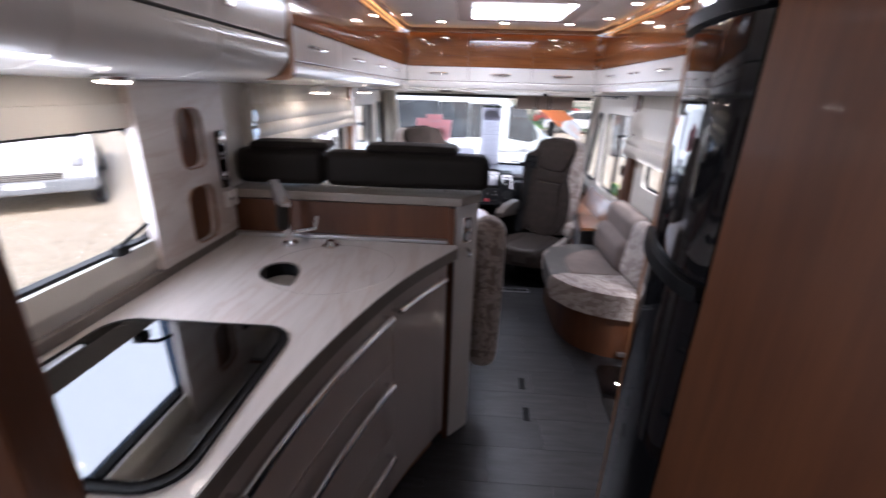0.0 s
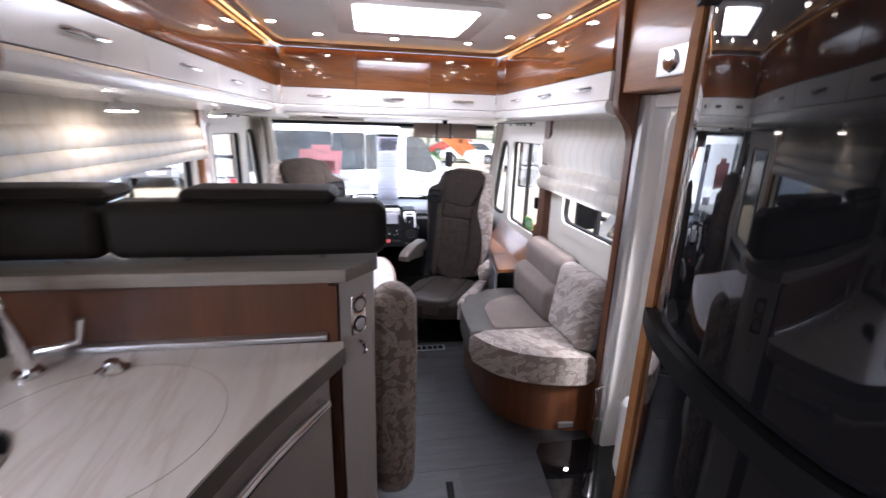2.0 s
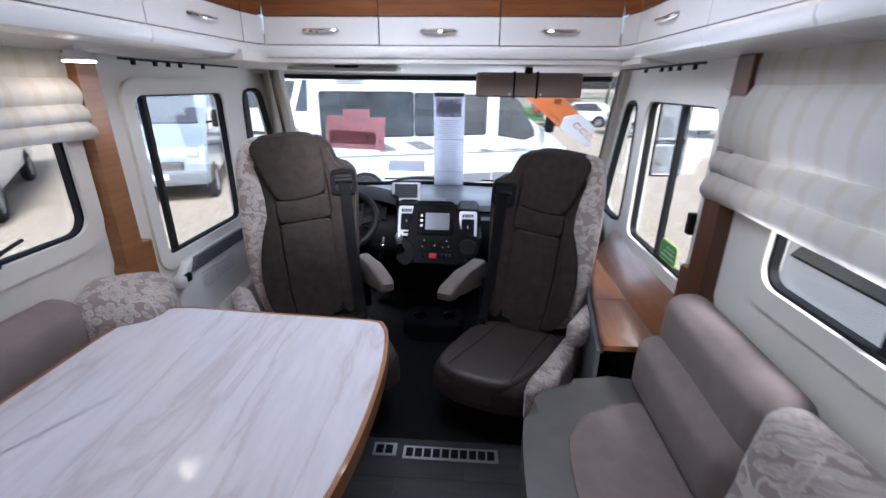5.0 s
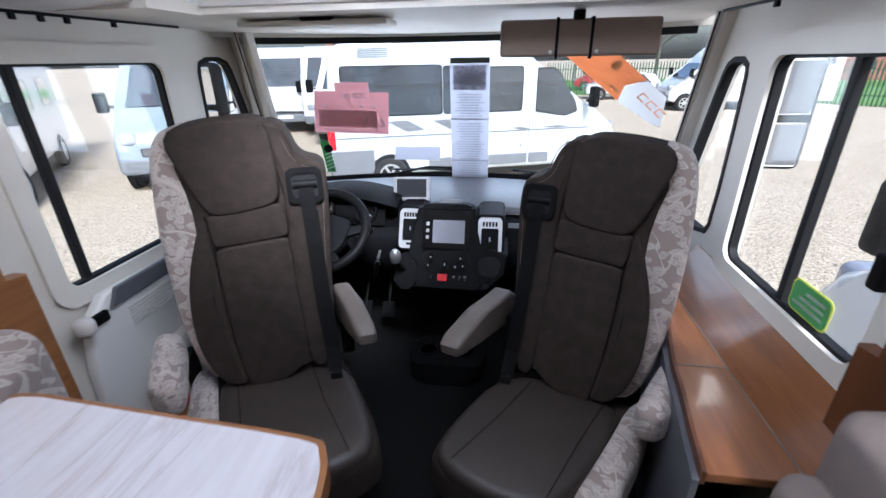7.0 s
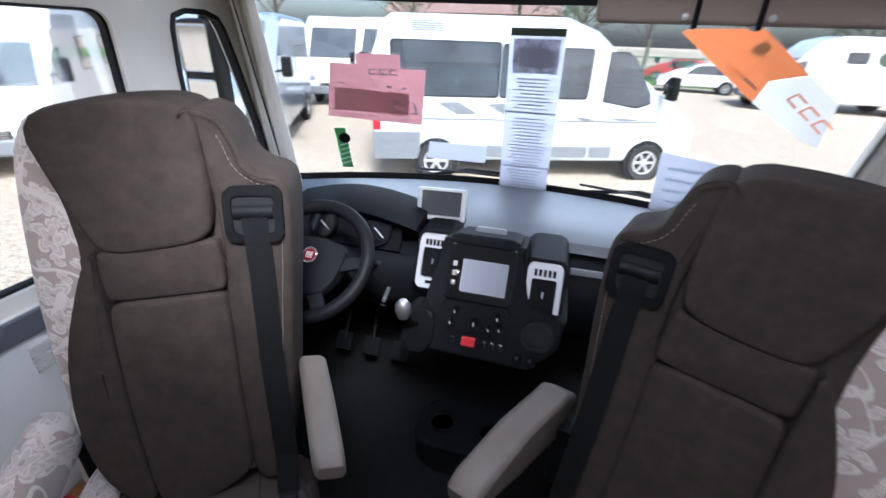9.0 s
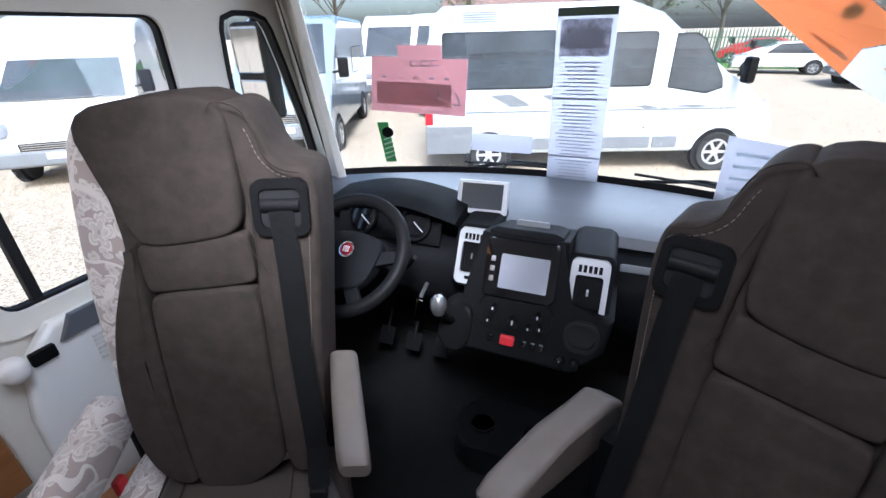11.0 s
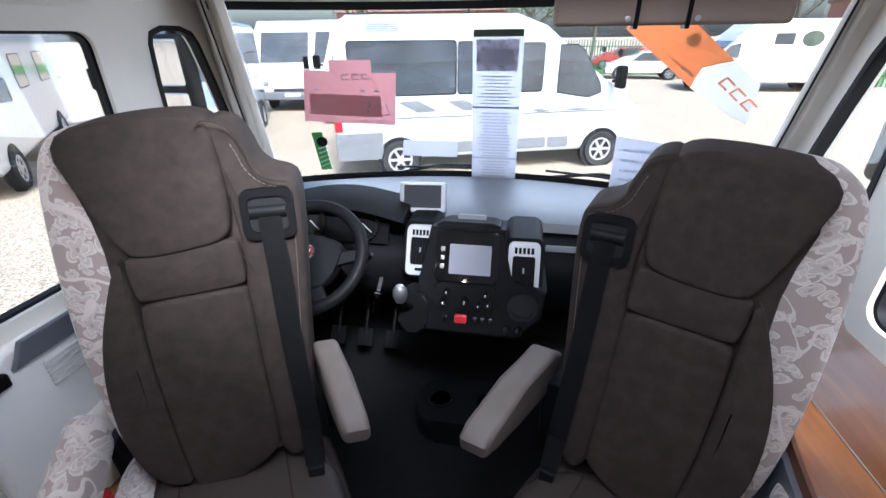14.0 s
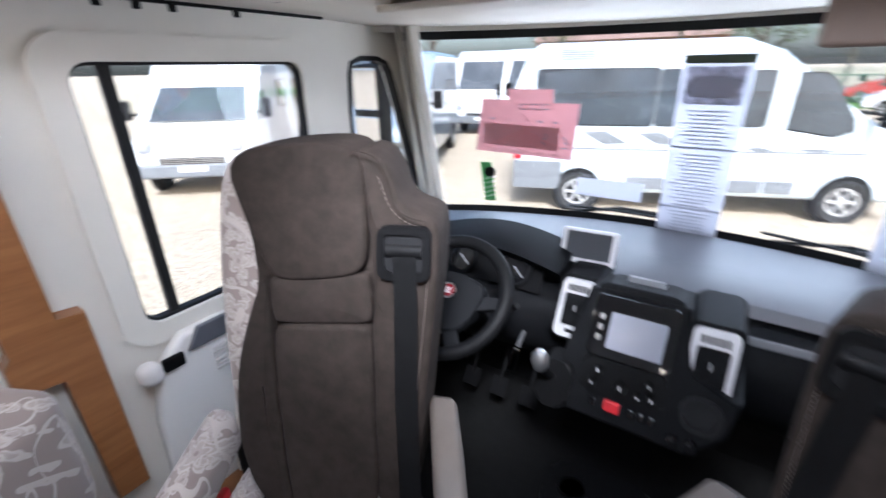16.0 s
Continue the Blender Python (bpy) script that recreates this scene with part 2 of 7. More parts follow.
bt.links.new(ramp(bt, wv.outputs["Fac"], [(0.1, (0.85, 0.82, 0.76)), (0.25, (0.92, 0.91, 0.89)), (0.8, (0.91, 0.90, 0.88))]).outputs[0], tl.inputs[0])
ms = bt.nodes.new("ShaderNodeMixShader")
ms.inputs[0].default_value = 0.7
bt.links.new(bt.nodes["Principled BSDF"].outputs[0], ms.inputs[1])
bt.links.new(tl.outputs[0], ms.inputs[2])
bt.links.new(ms.outputs[0], bt.nodes["Material Output"].inputs[0])
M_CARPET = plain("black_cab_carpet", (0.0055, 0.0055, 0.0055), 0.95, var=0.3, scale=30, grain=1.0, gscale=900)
def vinyl(name, dark, light):
    """Printed plank vinyl: streaks along the plank, each plank a shade of its own."""
    m, nt, b = nodes_of(name, 0.42)
    n = add(nt, "ShaderNodeTexNoise", Scale=1.0, Detail=6.0, Roughness=0.65, Distortion=0.4)
    info = nt.nodes.new("ShaderNodeObjectInfo")
    mp = coords(nt, (5, 34, 1))
    shift = nt.nodes.new("ShaderNodeVectorMath")
    shift.operation = "MULTIPLY_ADD"
    shift.inputs[1].default_value = (1, 1, 1)
    wide = nt.nodes.new("ShaderNodeMath")
    wide.operation = "MULTIPLY"
    wide.inputs[1].default_value = 37.0
    nt.links.new(info.outputs["Random"], wide.inputs[0])
    nt.links.new(mp.outputs[0], shift.inputs[0])
    nt.links.new(wide.outputs[0], shift.inputs[2])
    nt.links.new(shift.outputs[0], n.inputs["Vector"])
    r = ramp(nt, n.outputs["Fac"], [(0.28, dark), (0.55, tuple((a + c) / 2 for a, c in zip(dark, light))), (0.75, light)])
    mx = nt.nodes.new("ShaderNodeMixRGB")
    mx.blend_type = "MULTIPLY"
    mx.inputs[0].default_value = 1.0
    nt.links.new(r.outputs[0], mx.inputs[1])
    nt.links.new(ramp(nt, info.outputs["Random"], [(0.0, (0.72, 0.72, 0.74)), (1.0, (1.12, 1.12, 1.1))]).outputs[0], mx.inputs[2])
    nt.links.new(mx.outputs[0], b.inputs["Base Color"])
    bump(nt, b, n.outputs["Fac"], 0.25, 0.001)
    return m


M_FLOOR = vinyl("dark_grey_vinyl_plank", (0.017, 0.017, 0.0185), (0.052, 0.052, 0.055))
M_JOINT = plain("vinyl_joint", (0.012, 0.012, 0.013), 0.7)
M_PAPER = plain("white_paper", (0.75, 0.75, 0.76), 0.7, var=0.03, grain=0.1)
M_INK = plain("grey_print", (0.42, 0.42, 0.44), 0.7, var=0.1, grain=0)
M_DARKINK = plain("dark_green_print", (0.05, 0.07, 0.05), 0.6, grain=0)
M_RED = plain("red_plastic", (0.55, 0.02, 0.03), 0.35, grain=0)
M_SCREEN = plain("grey_lcd_screen", (0.3, 0.31, 0.36), 0.12, var=0.03, grain=0, coat=0.6)
M_STITCH = plain("pale_stitching", (0.17, 0.14, 0.12), 0.8, grain=0)
M_INSERT = plain("grey_satin_insert", (0.2, 0.205, 0.22), 0.3, var=0.05, grain=0)
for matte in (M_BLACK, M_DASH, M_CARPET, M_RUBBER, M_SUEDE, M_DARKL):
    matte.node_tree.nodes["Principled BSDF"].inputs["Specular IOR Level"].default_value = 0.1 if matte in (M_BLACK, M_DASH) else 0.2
M_GLASS = thin_glass("window_glass", (0.93, 0.95, 0.95))
M_LID = thin_glass("smoked_glass_lid", (0.10, 0.10, 0.11), 0.16)
M_GLASST = thin_glass("tinted_window_glass", (0.75, 0.8, 0.8))
M_LED = glow("warm_led", (1.0, 0.85, 0.66), 36.0)
M_STRIP = glow("warm_led_strip", (1.0, 0.5, 0.16), 1.3)


def backlit(m, share):
    """Lets paper or card glow with the light behind it."""
    nt = m.node_tree
    b = nt.nodes["Principled BSDF"]
    t = nt.nodes.new("ShaderNodeBsdfTranslucent")
    nt.links.new(b.inputs["Base Color"].links[0].from_socket, t.inputs[0])
    x = nt.nodes.new("ShaderNodeMixShader")
    x.inputs[0].default_value = share
    nt.links.new(b.outputs[0], x.inputs[1])
    nt.links.new(t.outputs[0], x.inputs[2])
    nt.links.new(x.outputs[0], nt.nodes["Material Output"].inputs[0])
    return m


M_SHEET = backlit(plain("thin_white_paper", (0.66, 0.66, 0.70), 0.7, var=0.02, grain=0.1), 0.7)
M_GRAVEL = plain("gravel", (0.385, 0.32, 0.24), 0.95, var=0.75, scale=34, grain=1.0, gscale=26)


SOFT = {M_SUEDE, M_SUEDE2, M_ARM, M_DARKL, M_LEATHER, M_TAUPEC, M_FLORAL, M_FLORALD, M_BLIND}


# ---- mesh helpers ----
def part(name, bm, material, parent=None, label="", smooth=False):
    """One mesh, modelled in world metres, hung under its thing or part."""
    if len(bm.faces) and bm.faces:
        bmesh.ops.recalc_face_normals(bm, faces=bm.faces)
    me = bpy.data.meshes.new(name)
    if parent is not None:
        bm.transform(full(parent).inverted())
    bm.to_mesh(me)
    bm.free()
    if smooth:
        me.polygons.foreach_set("use_smooth", [True] * len(me.polygons))
        me.set_sharp_from_angle(angle=radians(38))
    me.materials.append(material)
    ob = new(name, me)
    ob.parent = parent
    if smooth and material not in SOFT:
        wn_ = ob.modifiers.new("weighted_normals", "WEIGHTED_NORMAL")
        wn_.keep_sharp, wn_.weight = True, 90
    if label:
        ob["label"] = label
    return ob


def full(ob):
    m = ob.matrix_basis.copy()
    while ob.parent:
        ob = ob.parent
        m = ob.matrix_basis @ m
    return m


def thing(name, at, label, category, group="", turn=0.0):
    e = new(name)
    e.matrix_basis = pose(*at, 0, 0, turn)
    e.empty_display_size = 0.05
    return tagged(e, label, category, group)


def solo(name, bm, material, label, category, group="", kind="", smooth=False):
    return tagged(part(name, bm, material, None, "", smooth), label, category, group, kind)


def box(x0, x1, y0, y1, z0, z1, r=0.0, seg=2, bm=None):
    """A box, its edges rounded by r."""
    b = bmesh.new()
    bmesh.ops.create_cube(b, size=1)
    bmesh.ops.transform(b, matrix=Matrix.Translation(((x0 + x1) / 2, (y0 + y1) / 2, (z0 + z1) / 2)) @ Matrix.Diagonal((abs(x1 - x0), abs(y1 - y0), abs(z1 - z0), 1)), verts=b.verts)
    if r:
        bmesh.ops.bevel(b, geom=b.edges[:], offset=r, segments=seg, affect="EDGES", profile=0.5)
    return joined(b, bm)


def joined(b, bm):
    if bm is None:
        return b
    me = bpy.data.meshes.new("tmp")
    b.to_mesh(me)
    b.free()
    bm.from_mesh(me)
    bpy.data.meshes.remove(me)
    return bm


def moved(bm, m):
    bm.transform(m)
    return bm


def prism(pts, axis, a, b, r=0.0, seg=2, bm=None):
    """A flat outline pushed from a to b along an axis; pts are the two other coordinates in order x, y, z."""
    k = bmesh.new()
    def place(p, d):
        return {"x": (d, p[0], p[1]), "y": (p[0], d, p[1]), "z": (p[0], p[1], d)}[axis]
    lo = [k.verts.new(place(p, a)) for p in pts]
    hi = [k.verts.new(place(p, b)) for p in pts]
    n = len(pts)
    k.faces.new(lo)
    k.faces.new(hi[::-1])
    for i in range(n):
        k.faces.new((lo[i], hi[i], hi[(i + 1) % n], lo[(i + 1) % n]))
    if r:
        ring = [e for e in k.edges if len({v in lo for v in e.verts}) == 1]
        bmesh.ops.bevel(k, geom=ring, offset=r, segments=seg, affect="EDGES", profile=0.5)
    return joined(k, bm)


def rounded(u0, u1, v0, v1, r, n=5):
    """The outline of a rectangle with round corners."""
    pts = []
    for cu, cv, a in ((u1 - r, v1 - r, 0), (u0 + r, v1 - r, 90), (u0 + r, v0 + r, 180), (u1 - r, v0 + r, 270)):
        for i in range(n + 1):
            t = radians(a + 90 * i / n)
            pts.append((cu + r * math.cos(t), cv + r * math.sin(t)))
    return pts


def ring(outer, inner, axis, a, b, bm=None):
    """A frame between two outlines of equally many points."""
    k = bmesh.new()
    def place(p, d):
        return {"x": (d, p[0], p[1]), "y": (p[0], d, p[1]), "z": (p[0], p[1], d)}[axis]
    v = [[k.verts.new(place(p, d)) for p in o] for o, d in ((outer, a), (outer, b), (inner, b), (inner, a))]
    n = len(outer)
    for j in range(4):
        for i in range(n):
            k.faces.new((v[j][i], v[j][(i + 1) % n], v[(j + 1) % 4][(i + 1) % n], v[(j + 1) % 4][i]))
    return joined(k, bm)


def tube(path, r, n=10, bm=None, closed=False, flat=1.0):
    """A round bar along a line of points."""
    k = bmesh.new()
    pts = [Vector(p) for p in path]
    rings = []
    up = Vector((0, 0, 1))
    for i, p in enumerate(pts):
        a = pts[i - 1] if i or closed else p
        b = pts[(i + 1) % len(pts)] if i < len(pts) - 1 or closed else p
        d = (b - a).normalized()
        s = d.cross(up)
        s = s.normalized() if s.length > 0.05 else d.cross(Vector((0, 1, 0))).normalized()
        u = s.cross(d)
        rings.append([k.verts.new(p + r * (math.cos(6.28319 * j / n) * s + flat * math.sin(6.28319 * j / n) * u)) for j in range(n)])
    m = len(rings)
    for i in range(m if closed else m - 1):
        for j in range(n):
            k.faces.new((rings[i][j], rings[i][(j + 1) % n], rings[(i + 1) % m][(j + 1) % n], rings[(i + 1) % m][j]))
    if not closed:
        k.faces.new(rings[0][::-1])
        k.faces.new(rings[-1])
    return joined(k, bm)


def spun(profile, centre, n=24, axis="z", bm=None):
    """A turned body: profile of (radius, height) about an axis."""
    k = bmesh.new()
    rings = []
    for r, h in profile:
        rings.append([])
        for j in range(n):
            c, s = r * math.cos(6.28319 * j / n), r * math.sin(6.28319 * j / n)
            q = {"z": (c, s, h), "y": (c, h, s), "x": (h, c, s)}[axis]
            rings[-1].append(k.verts.new(Vector(centre) + Vector(q)))
    for a, b in zip(rings, rings[1:]):
        for j in range(n):
            k.faces.new((a[j], a[(j + 1) % n], b[(j + 1) % n], b[j]))
    k.faces.new(rings[0][::-1])
    k.faces.new(rings[-1])
    return joined(k, bm)


def loft(sections, bm=None, closed=True, caps=True):
    """A skin through outlines of equally many points."""
    k = bmesh.new()
    v = [[k.verts.new(p) for p in s] for s in sections]
    n = len(v[0])
    for a, b in zip(v, v[1:]):
        for j in range(n if closed else n - 1):
            k.faces.new((a[j], a[(j + 1) % n], b[(j + 1) % n], b[j]))
    if caps and closed:
        k.faces.new(v[0][::-1])
        k.faces.new(v[-1])
    return joined(k, bm)


def cushion(x0, x1, y0, y1, z0, z1, r, puff=0.0, n=13):
    """A padded block: rounded edges and faces that swell a little."""
    b = bmesh.new()
    bmesh.ops.create_cube(b, size=2)
    bmesh.ops.subdivide_edges(b, edges=b.edges[:], cuts=n, use_grid_fill=True)
    h = Vector(((x1 - x0) / 2, (y1 - y0) / 2, (z1 - z0) / 2))
    c = Vector(((x0 + x1) / 2, (y0 + y1) / 2, (z0 + z1) / 2))
    edge = 1 - 6 / (n + 1)
    for v in b.verts:
        p = Vector()
        for i in range(3):
            a, inner = abs(v.co[i]), max(0.0, h[i] - r)
            q = a / edge * inner if a <= edge else inner + r * math.tan((a - edge) / (1 - edge) * 0.7854)
            p[i] = math.copysign(q, v.co[i])
        core = Vector([max(-(h[i] - r), min(h[i] - r, p[i])) for i in range(3)])
        d = p - core
        q = core + (d.normalized() * r if d.length > 1e-6 else d)
        for i in range(3):
            j, k = (i + 1) % 3, (i + 2) % 3
            if abs(abs(v.co[i]) - 1) < 1e-4:
                q[i] += math.copysign(puff, v.co[i]) * max(0, 1 - v.co[j] ** 2) * max(0, 1 - v.co[k] ** 2)
        v.co = q + c
    return b


def wall(name, axis, a, b, u0, u1, v0, v1, holes, material, label):
    """A wall across an axis from a to b, with openings cut through."""
    us = sorted({u0, u1, *[h[0] for h in holes], *[h[1] for h in holes]})
    vs = sorted({v0, v1, *[h[2] for h in holes], *[h[3] for h in holes]})
    k = bmesh.new()
    seen = {}
    def vert(u, v, d):
        key = (u, v, d)
        if key not in seen:
            seen[key] = k.verts.new({"x": (d, u, v), "y": (u, d, v), "z": (u, v, d)}[axis])
        return seen[key]
    def solid(i, j):
        if not (0 <= i < len(us) - 1 and 0 <= j < len(vs) - 1):
            return False
        cu, cv = (us[i] + us[i + 1]) / 2, (vs[j] + vs[j + 1]) / 2
        return not any(h[0] < cu < h[1] and h[2] < cv < h[3] for h in holes)
    for i in range(len(us) - 1):
        for j in range(len(vs) - 1):
            if not solid(i, j):
                continue
            p, q, r, s = us[i], us[i + 1], vs[j], vs[j + 1]
            for d in (a, b):
                k.faces.new([vert(p, r, d), vert(q, r, d), vert(q, s, d), vert(p, s, d)])
            for (di, dj), (e, f) in {(-1, 0): ((p, r), (p, s)), (1, 0): ((q, r), (q, s)), (0, -1): ((p, r), (q, r)), (0, 1): ((p, s), (q, s))}.items():
                if not solid(i + di, j + dj):
                    k.faces.new([vert(*e, a), vert(*f, a), vert(*f, b), vert(*e, b)])
    ob = part(name, k, material)
    return tagged(ob, label, "wall", kind="structure")


def chaikin(pts, rounds=2):
    """Corners of a closed outline cut twice, which rounds them."""
    for _ in range(rounds):
        out = []
        for a, b in zip(pts, pts[1:] + pts[:1]):
            out += [(a[0] * 0.75 + b[0] * 0.25, a[1] * 0.75 + b[1] * 0.25), (a[0] * 0.25 + b[0] * 0.75, a[1] * 0.25 + b[1] * 0.75)]
        pts = out
    return pts


def inset(pts, d):
    """A closed outline drawn in by d."""
    n = len(pts)
    area = sum(a[0] * b[1] - b[0] * a[1] for a, b in zip(pts, pts[1:] + pts[:1]))
    s = 1 if area > 0 else -1
    out = []
    for i in range(n):
        u = Vector((pts[(i + 1) % n][0] - pts[i - 1][0], pts[(i + 1) % n][1] - pts[i - 1][1]))
        u = u.normalized() if u.length > 1e-9 else Vector((1, 0))
        out.append((pts[i][0] - s * u.y * d, pts[i][1] + s * u.x * d))
    return out


def twice(pts):
    """Each corner given twice, so that it is rounded less."""
    out = []
    for a, p, b in zip(pts[-1:] + pts[:-1], pts, pts[1:] + pts[:1]):
        out += [(p[0] + (a[0] - p[0]) * 0.12, p[1] + (a[1] - p[1]) * 0.12), (p[0] + (b[0] - p[0]) * 0.12, p[1] + (b[1] - p[1]) * 0.12)]
    return out


def turned(x, y, z, deg, pivot):
    return Matrix.Translation(pivot) @ pose(x, y, z, 0, 0, deg) @ Matrix.Translation([-c for c in pivot])


# ---- the large structure ----
XL, XR, CEIL = -1.10, 1.08, 2.07
# floor and cab floor
floor = solo("floor", box(XL, XR, 2.0, 6.55, -0.12, -0.006), M_JOINT, "dark grey vinyl floor in wood-look planks", "floor", kind="structure")
wall("wall_left", "x", XL - 0.05, XL, 2.0, 7.55, -0.9, 2.12, [(3.64, 4.40, 1.10, 1.45), (5.02, 6.46, 0.96, 1.50), (6.785, 7.47, 0.725, 1.435)], M_WALL, "cream lined side wall of the motorhome")
wall("wall_right", "x", XR, XR + 0.05, 2.0, 7.30, -0.9, 2.12, [(4.47, 5.39, -0.28, 1.61), (5.60, 6.24, 0.95, 1.50), (6.60, 7.25, 0.755, 1.425)], M_WALL, "cream lined side wall with the entrance")
wall("wall_back", "y", 1.95, 2.0, XL - 0.05, XR + 0.05, -0.12, 2.12, [], M_WALL, "plain wall behind the bedroom end")
HATCH = (-0.18, 0.46, 6.02, 6.68)
wall("ceiling", "z", CEIL, CEIL + 0.05, XL - 0.05, XR + 0.05, 1.95, 7.35, [HATCH], M_CEIL, "pale grey ceiling lining with a roof light")
solo("cab_roof", box(XL - 0.05, XR + 0.05, 7.35, 8.3, 1.62, 1.70), M_WALL, "cream lining above the windscreen", "roof lining", kind="structure")
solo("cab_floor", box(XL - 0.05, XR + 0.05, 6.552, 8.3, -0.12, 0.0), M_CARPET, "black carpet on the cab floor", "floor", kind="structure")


def scr(x, z):
    """Where the bowed windscreen stands."""
    s = (x - 0.03) / 1.06
    return 8.34 - 0.30 * s * s - 0.05 * max(0, s * s - 0.6) - 0.12 * (z - 0.75)


def screen_sheet(x0, x1, z0, z1, off, n=14, thick=0.004, m=6):
    k = bmesh.new()
    g = [[[k.verts.new((x0 + (x1 - x0) * i / n, scr(x0 + (x1 - x0) * i / n, z0 + (z1 - z0) * j / m) + o, z0 + (z1 - z0) * j / m)) for i in range(n + 1)] for j in range(m + 1)] for o in (off, off + thick)]
    for s in g:
        for j in range(m):
            for i in range(n):
                k.faces.new((s[j][i], s[j][i + 1], s[j + 1][i + 1], s[j + 1][i]))
    rim = [(0, i) for i in range(n)] + [(j, n) for j in range(m)] + [(m, i) for i in range(n, 0, -1)] + [(j, 0) for j in range(m, 0, -1)]
    for p, q in zip(rim, rim[1:] + rim[:1]):
        k.faces.new((g[0][p[0]][p[1]], g[0][q[0]][q[1]], g[1][q[0]][q[1]], g[1][p[0]][p[1]]))
    return k


wind = thing("windscreen", (0, 8.3, 0.72), "large bowed windscreen with black edge band", "windscreen")
pane = part("pane", screen_sheet(-1.02, 1.125, 0.70, 1.53, 0.0), M_GLASS, wind, "", True)
pane.visible_shadow = False
part("top_band", screen_sheet(-1.02, 1.09, 1.50, 1.545, -0.012), M_RUBBER, wind)
part("bottom_band", screen_sheet(-1.02, 1.09, 0.70, 0.785, -0.012), M_RUBBER, wind)
nose = solo("front_panel", box(XL - 0.05, XR + 0.05, 8.15, 8.35, -0.9, 0.69), M_WHITE, "white front body panel below the windscreen", "body panel", kind="structure")
part("screen_header", screen_sheet(-1.1, 1.13, 1.53, 1.66, -0.03, thick=0.06), M_WALL, None)
bpy.data.objects["screen_header"]["kind"] = "structure"
for nm, low, high in (
        ("pillar_left", [(-1.10, 8.15), (-0.875, 7.985), (-0.855, 8.02), (-1.10, 8.22)], [(-1.10, 7.96), (-0.962, 7.875), (-0.942, 7.91), (-1.10, 8.05)]),
        ("pillar_right", [(1.045, 7.90), (1.05, 7.97), (1.13, 8.01), (1.13, 7.90)], [(1.045, 7.524), (1.05, 7.594), (1.13, 7.634), (1.13, 7.524)])):
    k = loft([[(*p, 0.62) for p in low], [(*p, 1.66) for p in high]])
    bmesh.ops.bevel(k, geom=k.edges[:], offset=0.008, segments=2, affect="EDGES", profile=0.5)
    tagged(part(nm, k, M_WALL, None, "", True), "cream windscreen pillar", "pillar", kind="structure")


# ---- outside ----
GZ = -0.95
solo("ground", box(-400, 400, -400, 400, GZ - 0.5, GZ), M_GRAVEL, "pale brown gravel yard", "ground", kind="structure")


# ---- overhead cabinets ----
def plan_matrix(p, q):
    """Local x runs along the front from p to q, y points into the room, z up."""
    u = Vector((q[0] - p[0], q[1] - p[1], 0)).normalized()
    n = Vector((-u.y, u.x, 0))
    return Matrix(((u.x, n.x, 0, p[0]), (u.y, n.y, 0, p[1]), (0, 0, 1, 0), (0, 0, 0, 1)))


def bow_handle(w, z, y0):
    k = tube([(-w / 2, y0, z), (-w / 2 + 0.008, y0 + 0.014, z), (-w / 4, y0 + 0.021, z - 0.004), (0, y0 + 0.023, z - 0.006), (w / 4, y0 + 0.021, z - 0.004), (w / 2 - 0.008, y0 + 0.014, z), (w / 2, y0, z)], 0.0068, 8)
    box(-w / 2 + 0.004, w / 2 - 0.004, y0 - 0.001, y0 + 0.004, z - 0.006, z + 0.009, 0.002, 1, k)
    return k


def overhead(p, q, depth, label, grip=True, low=1.575):
    m = plan_matrix(p, q)
    w = math.dist(p, q)
    t = thing("overhead_cabinet", (p[0], p[1], 1.6), label, "cabinet", "overhead cabinets")
    part("carcass", moved(box(0.001, w - 0.001, -depth, -0.02, 1.64, 2.03), m), M_WOOD, t)
    door = prism([(-0.018, 1.762), (0.0, 1.762), (0.006, 1.83), (0.006, 1.95), (-0.002, 2.018), (-0.018, 2.018)], "x", 0.002, w - 0.002, 0.0015, 1)
    part("door", moved(door, m), M_WOODH, t, "high-gloss walnut door", True)
    for z in (1.845, 1.925):
        part("shadow_line", moved(box(0.004, w - 0.004, 0.0035, 0.0068, z, z + 0.0012), m), M_WOOD, t)
    flap = part("flap", moved(box(0.002, w - 0.002, -0.018, 0.001, 1.642, 1.757, 0.004), m), M_WHITE, t, "white lacquered flap", True)
    if grip:
        part("handle", moved(moved(bow_handle(0.165, 1.70, 0.001), Matrix.Translation((w / 2, 0, 0))), m), M_CHROME, flap, "bowed chrome handle", True)
    prof = [(-depth, 1.638), (0.004, 1.638), (0.012, 1.628), (0.012, 1.608), (0.002, 1.588), (-0.03, low), (-depth, low - 0.012)]
    part("cornice", moved(prism(prof, "x", 0, w, 0.002, 1), m), M_WHITE, t, "rounded white cornice", True)
    return t


LEFT = [(-0.795, 4.735), (-0.785, 5.35), (-0.772, 6.0), (-0.76, 6.5), (-0.745, 7.08)]
for a, b in zip(LEFT, LEFT[1:]):
    overhead(b, a, 0.30, "walnut and white overhead cabinet on the side wall")
RIGHT = [(0.905, 5.56), (0.91, 6.05), (0.915, 6.5), (0.922, 7.08)]
for a, b in zip(RIGHT, RIGHT[1:]):
    overhead(a, b, 0.155, "walnut and white overhead cabinet above the sofa")
FRONT = [(0.90, 7.232), (0.364, 7.232), (-0.184, 7.232), (-0.72, 7.232)]
for a, b in zip(FRONT, FRONT[1:]):
    overhead(a, b, 0.26, "walnut and white overhead cabinet above the cab")
overhead((-0.72, 7.23), (-0.745, 7.082), 0.2, "narrow walnut and white corner cabinet", False)
overhead((0.922, 7.082), (0.90, 7.23), 0.1, "narrow walnut and white corner cabinet", False)

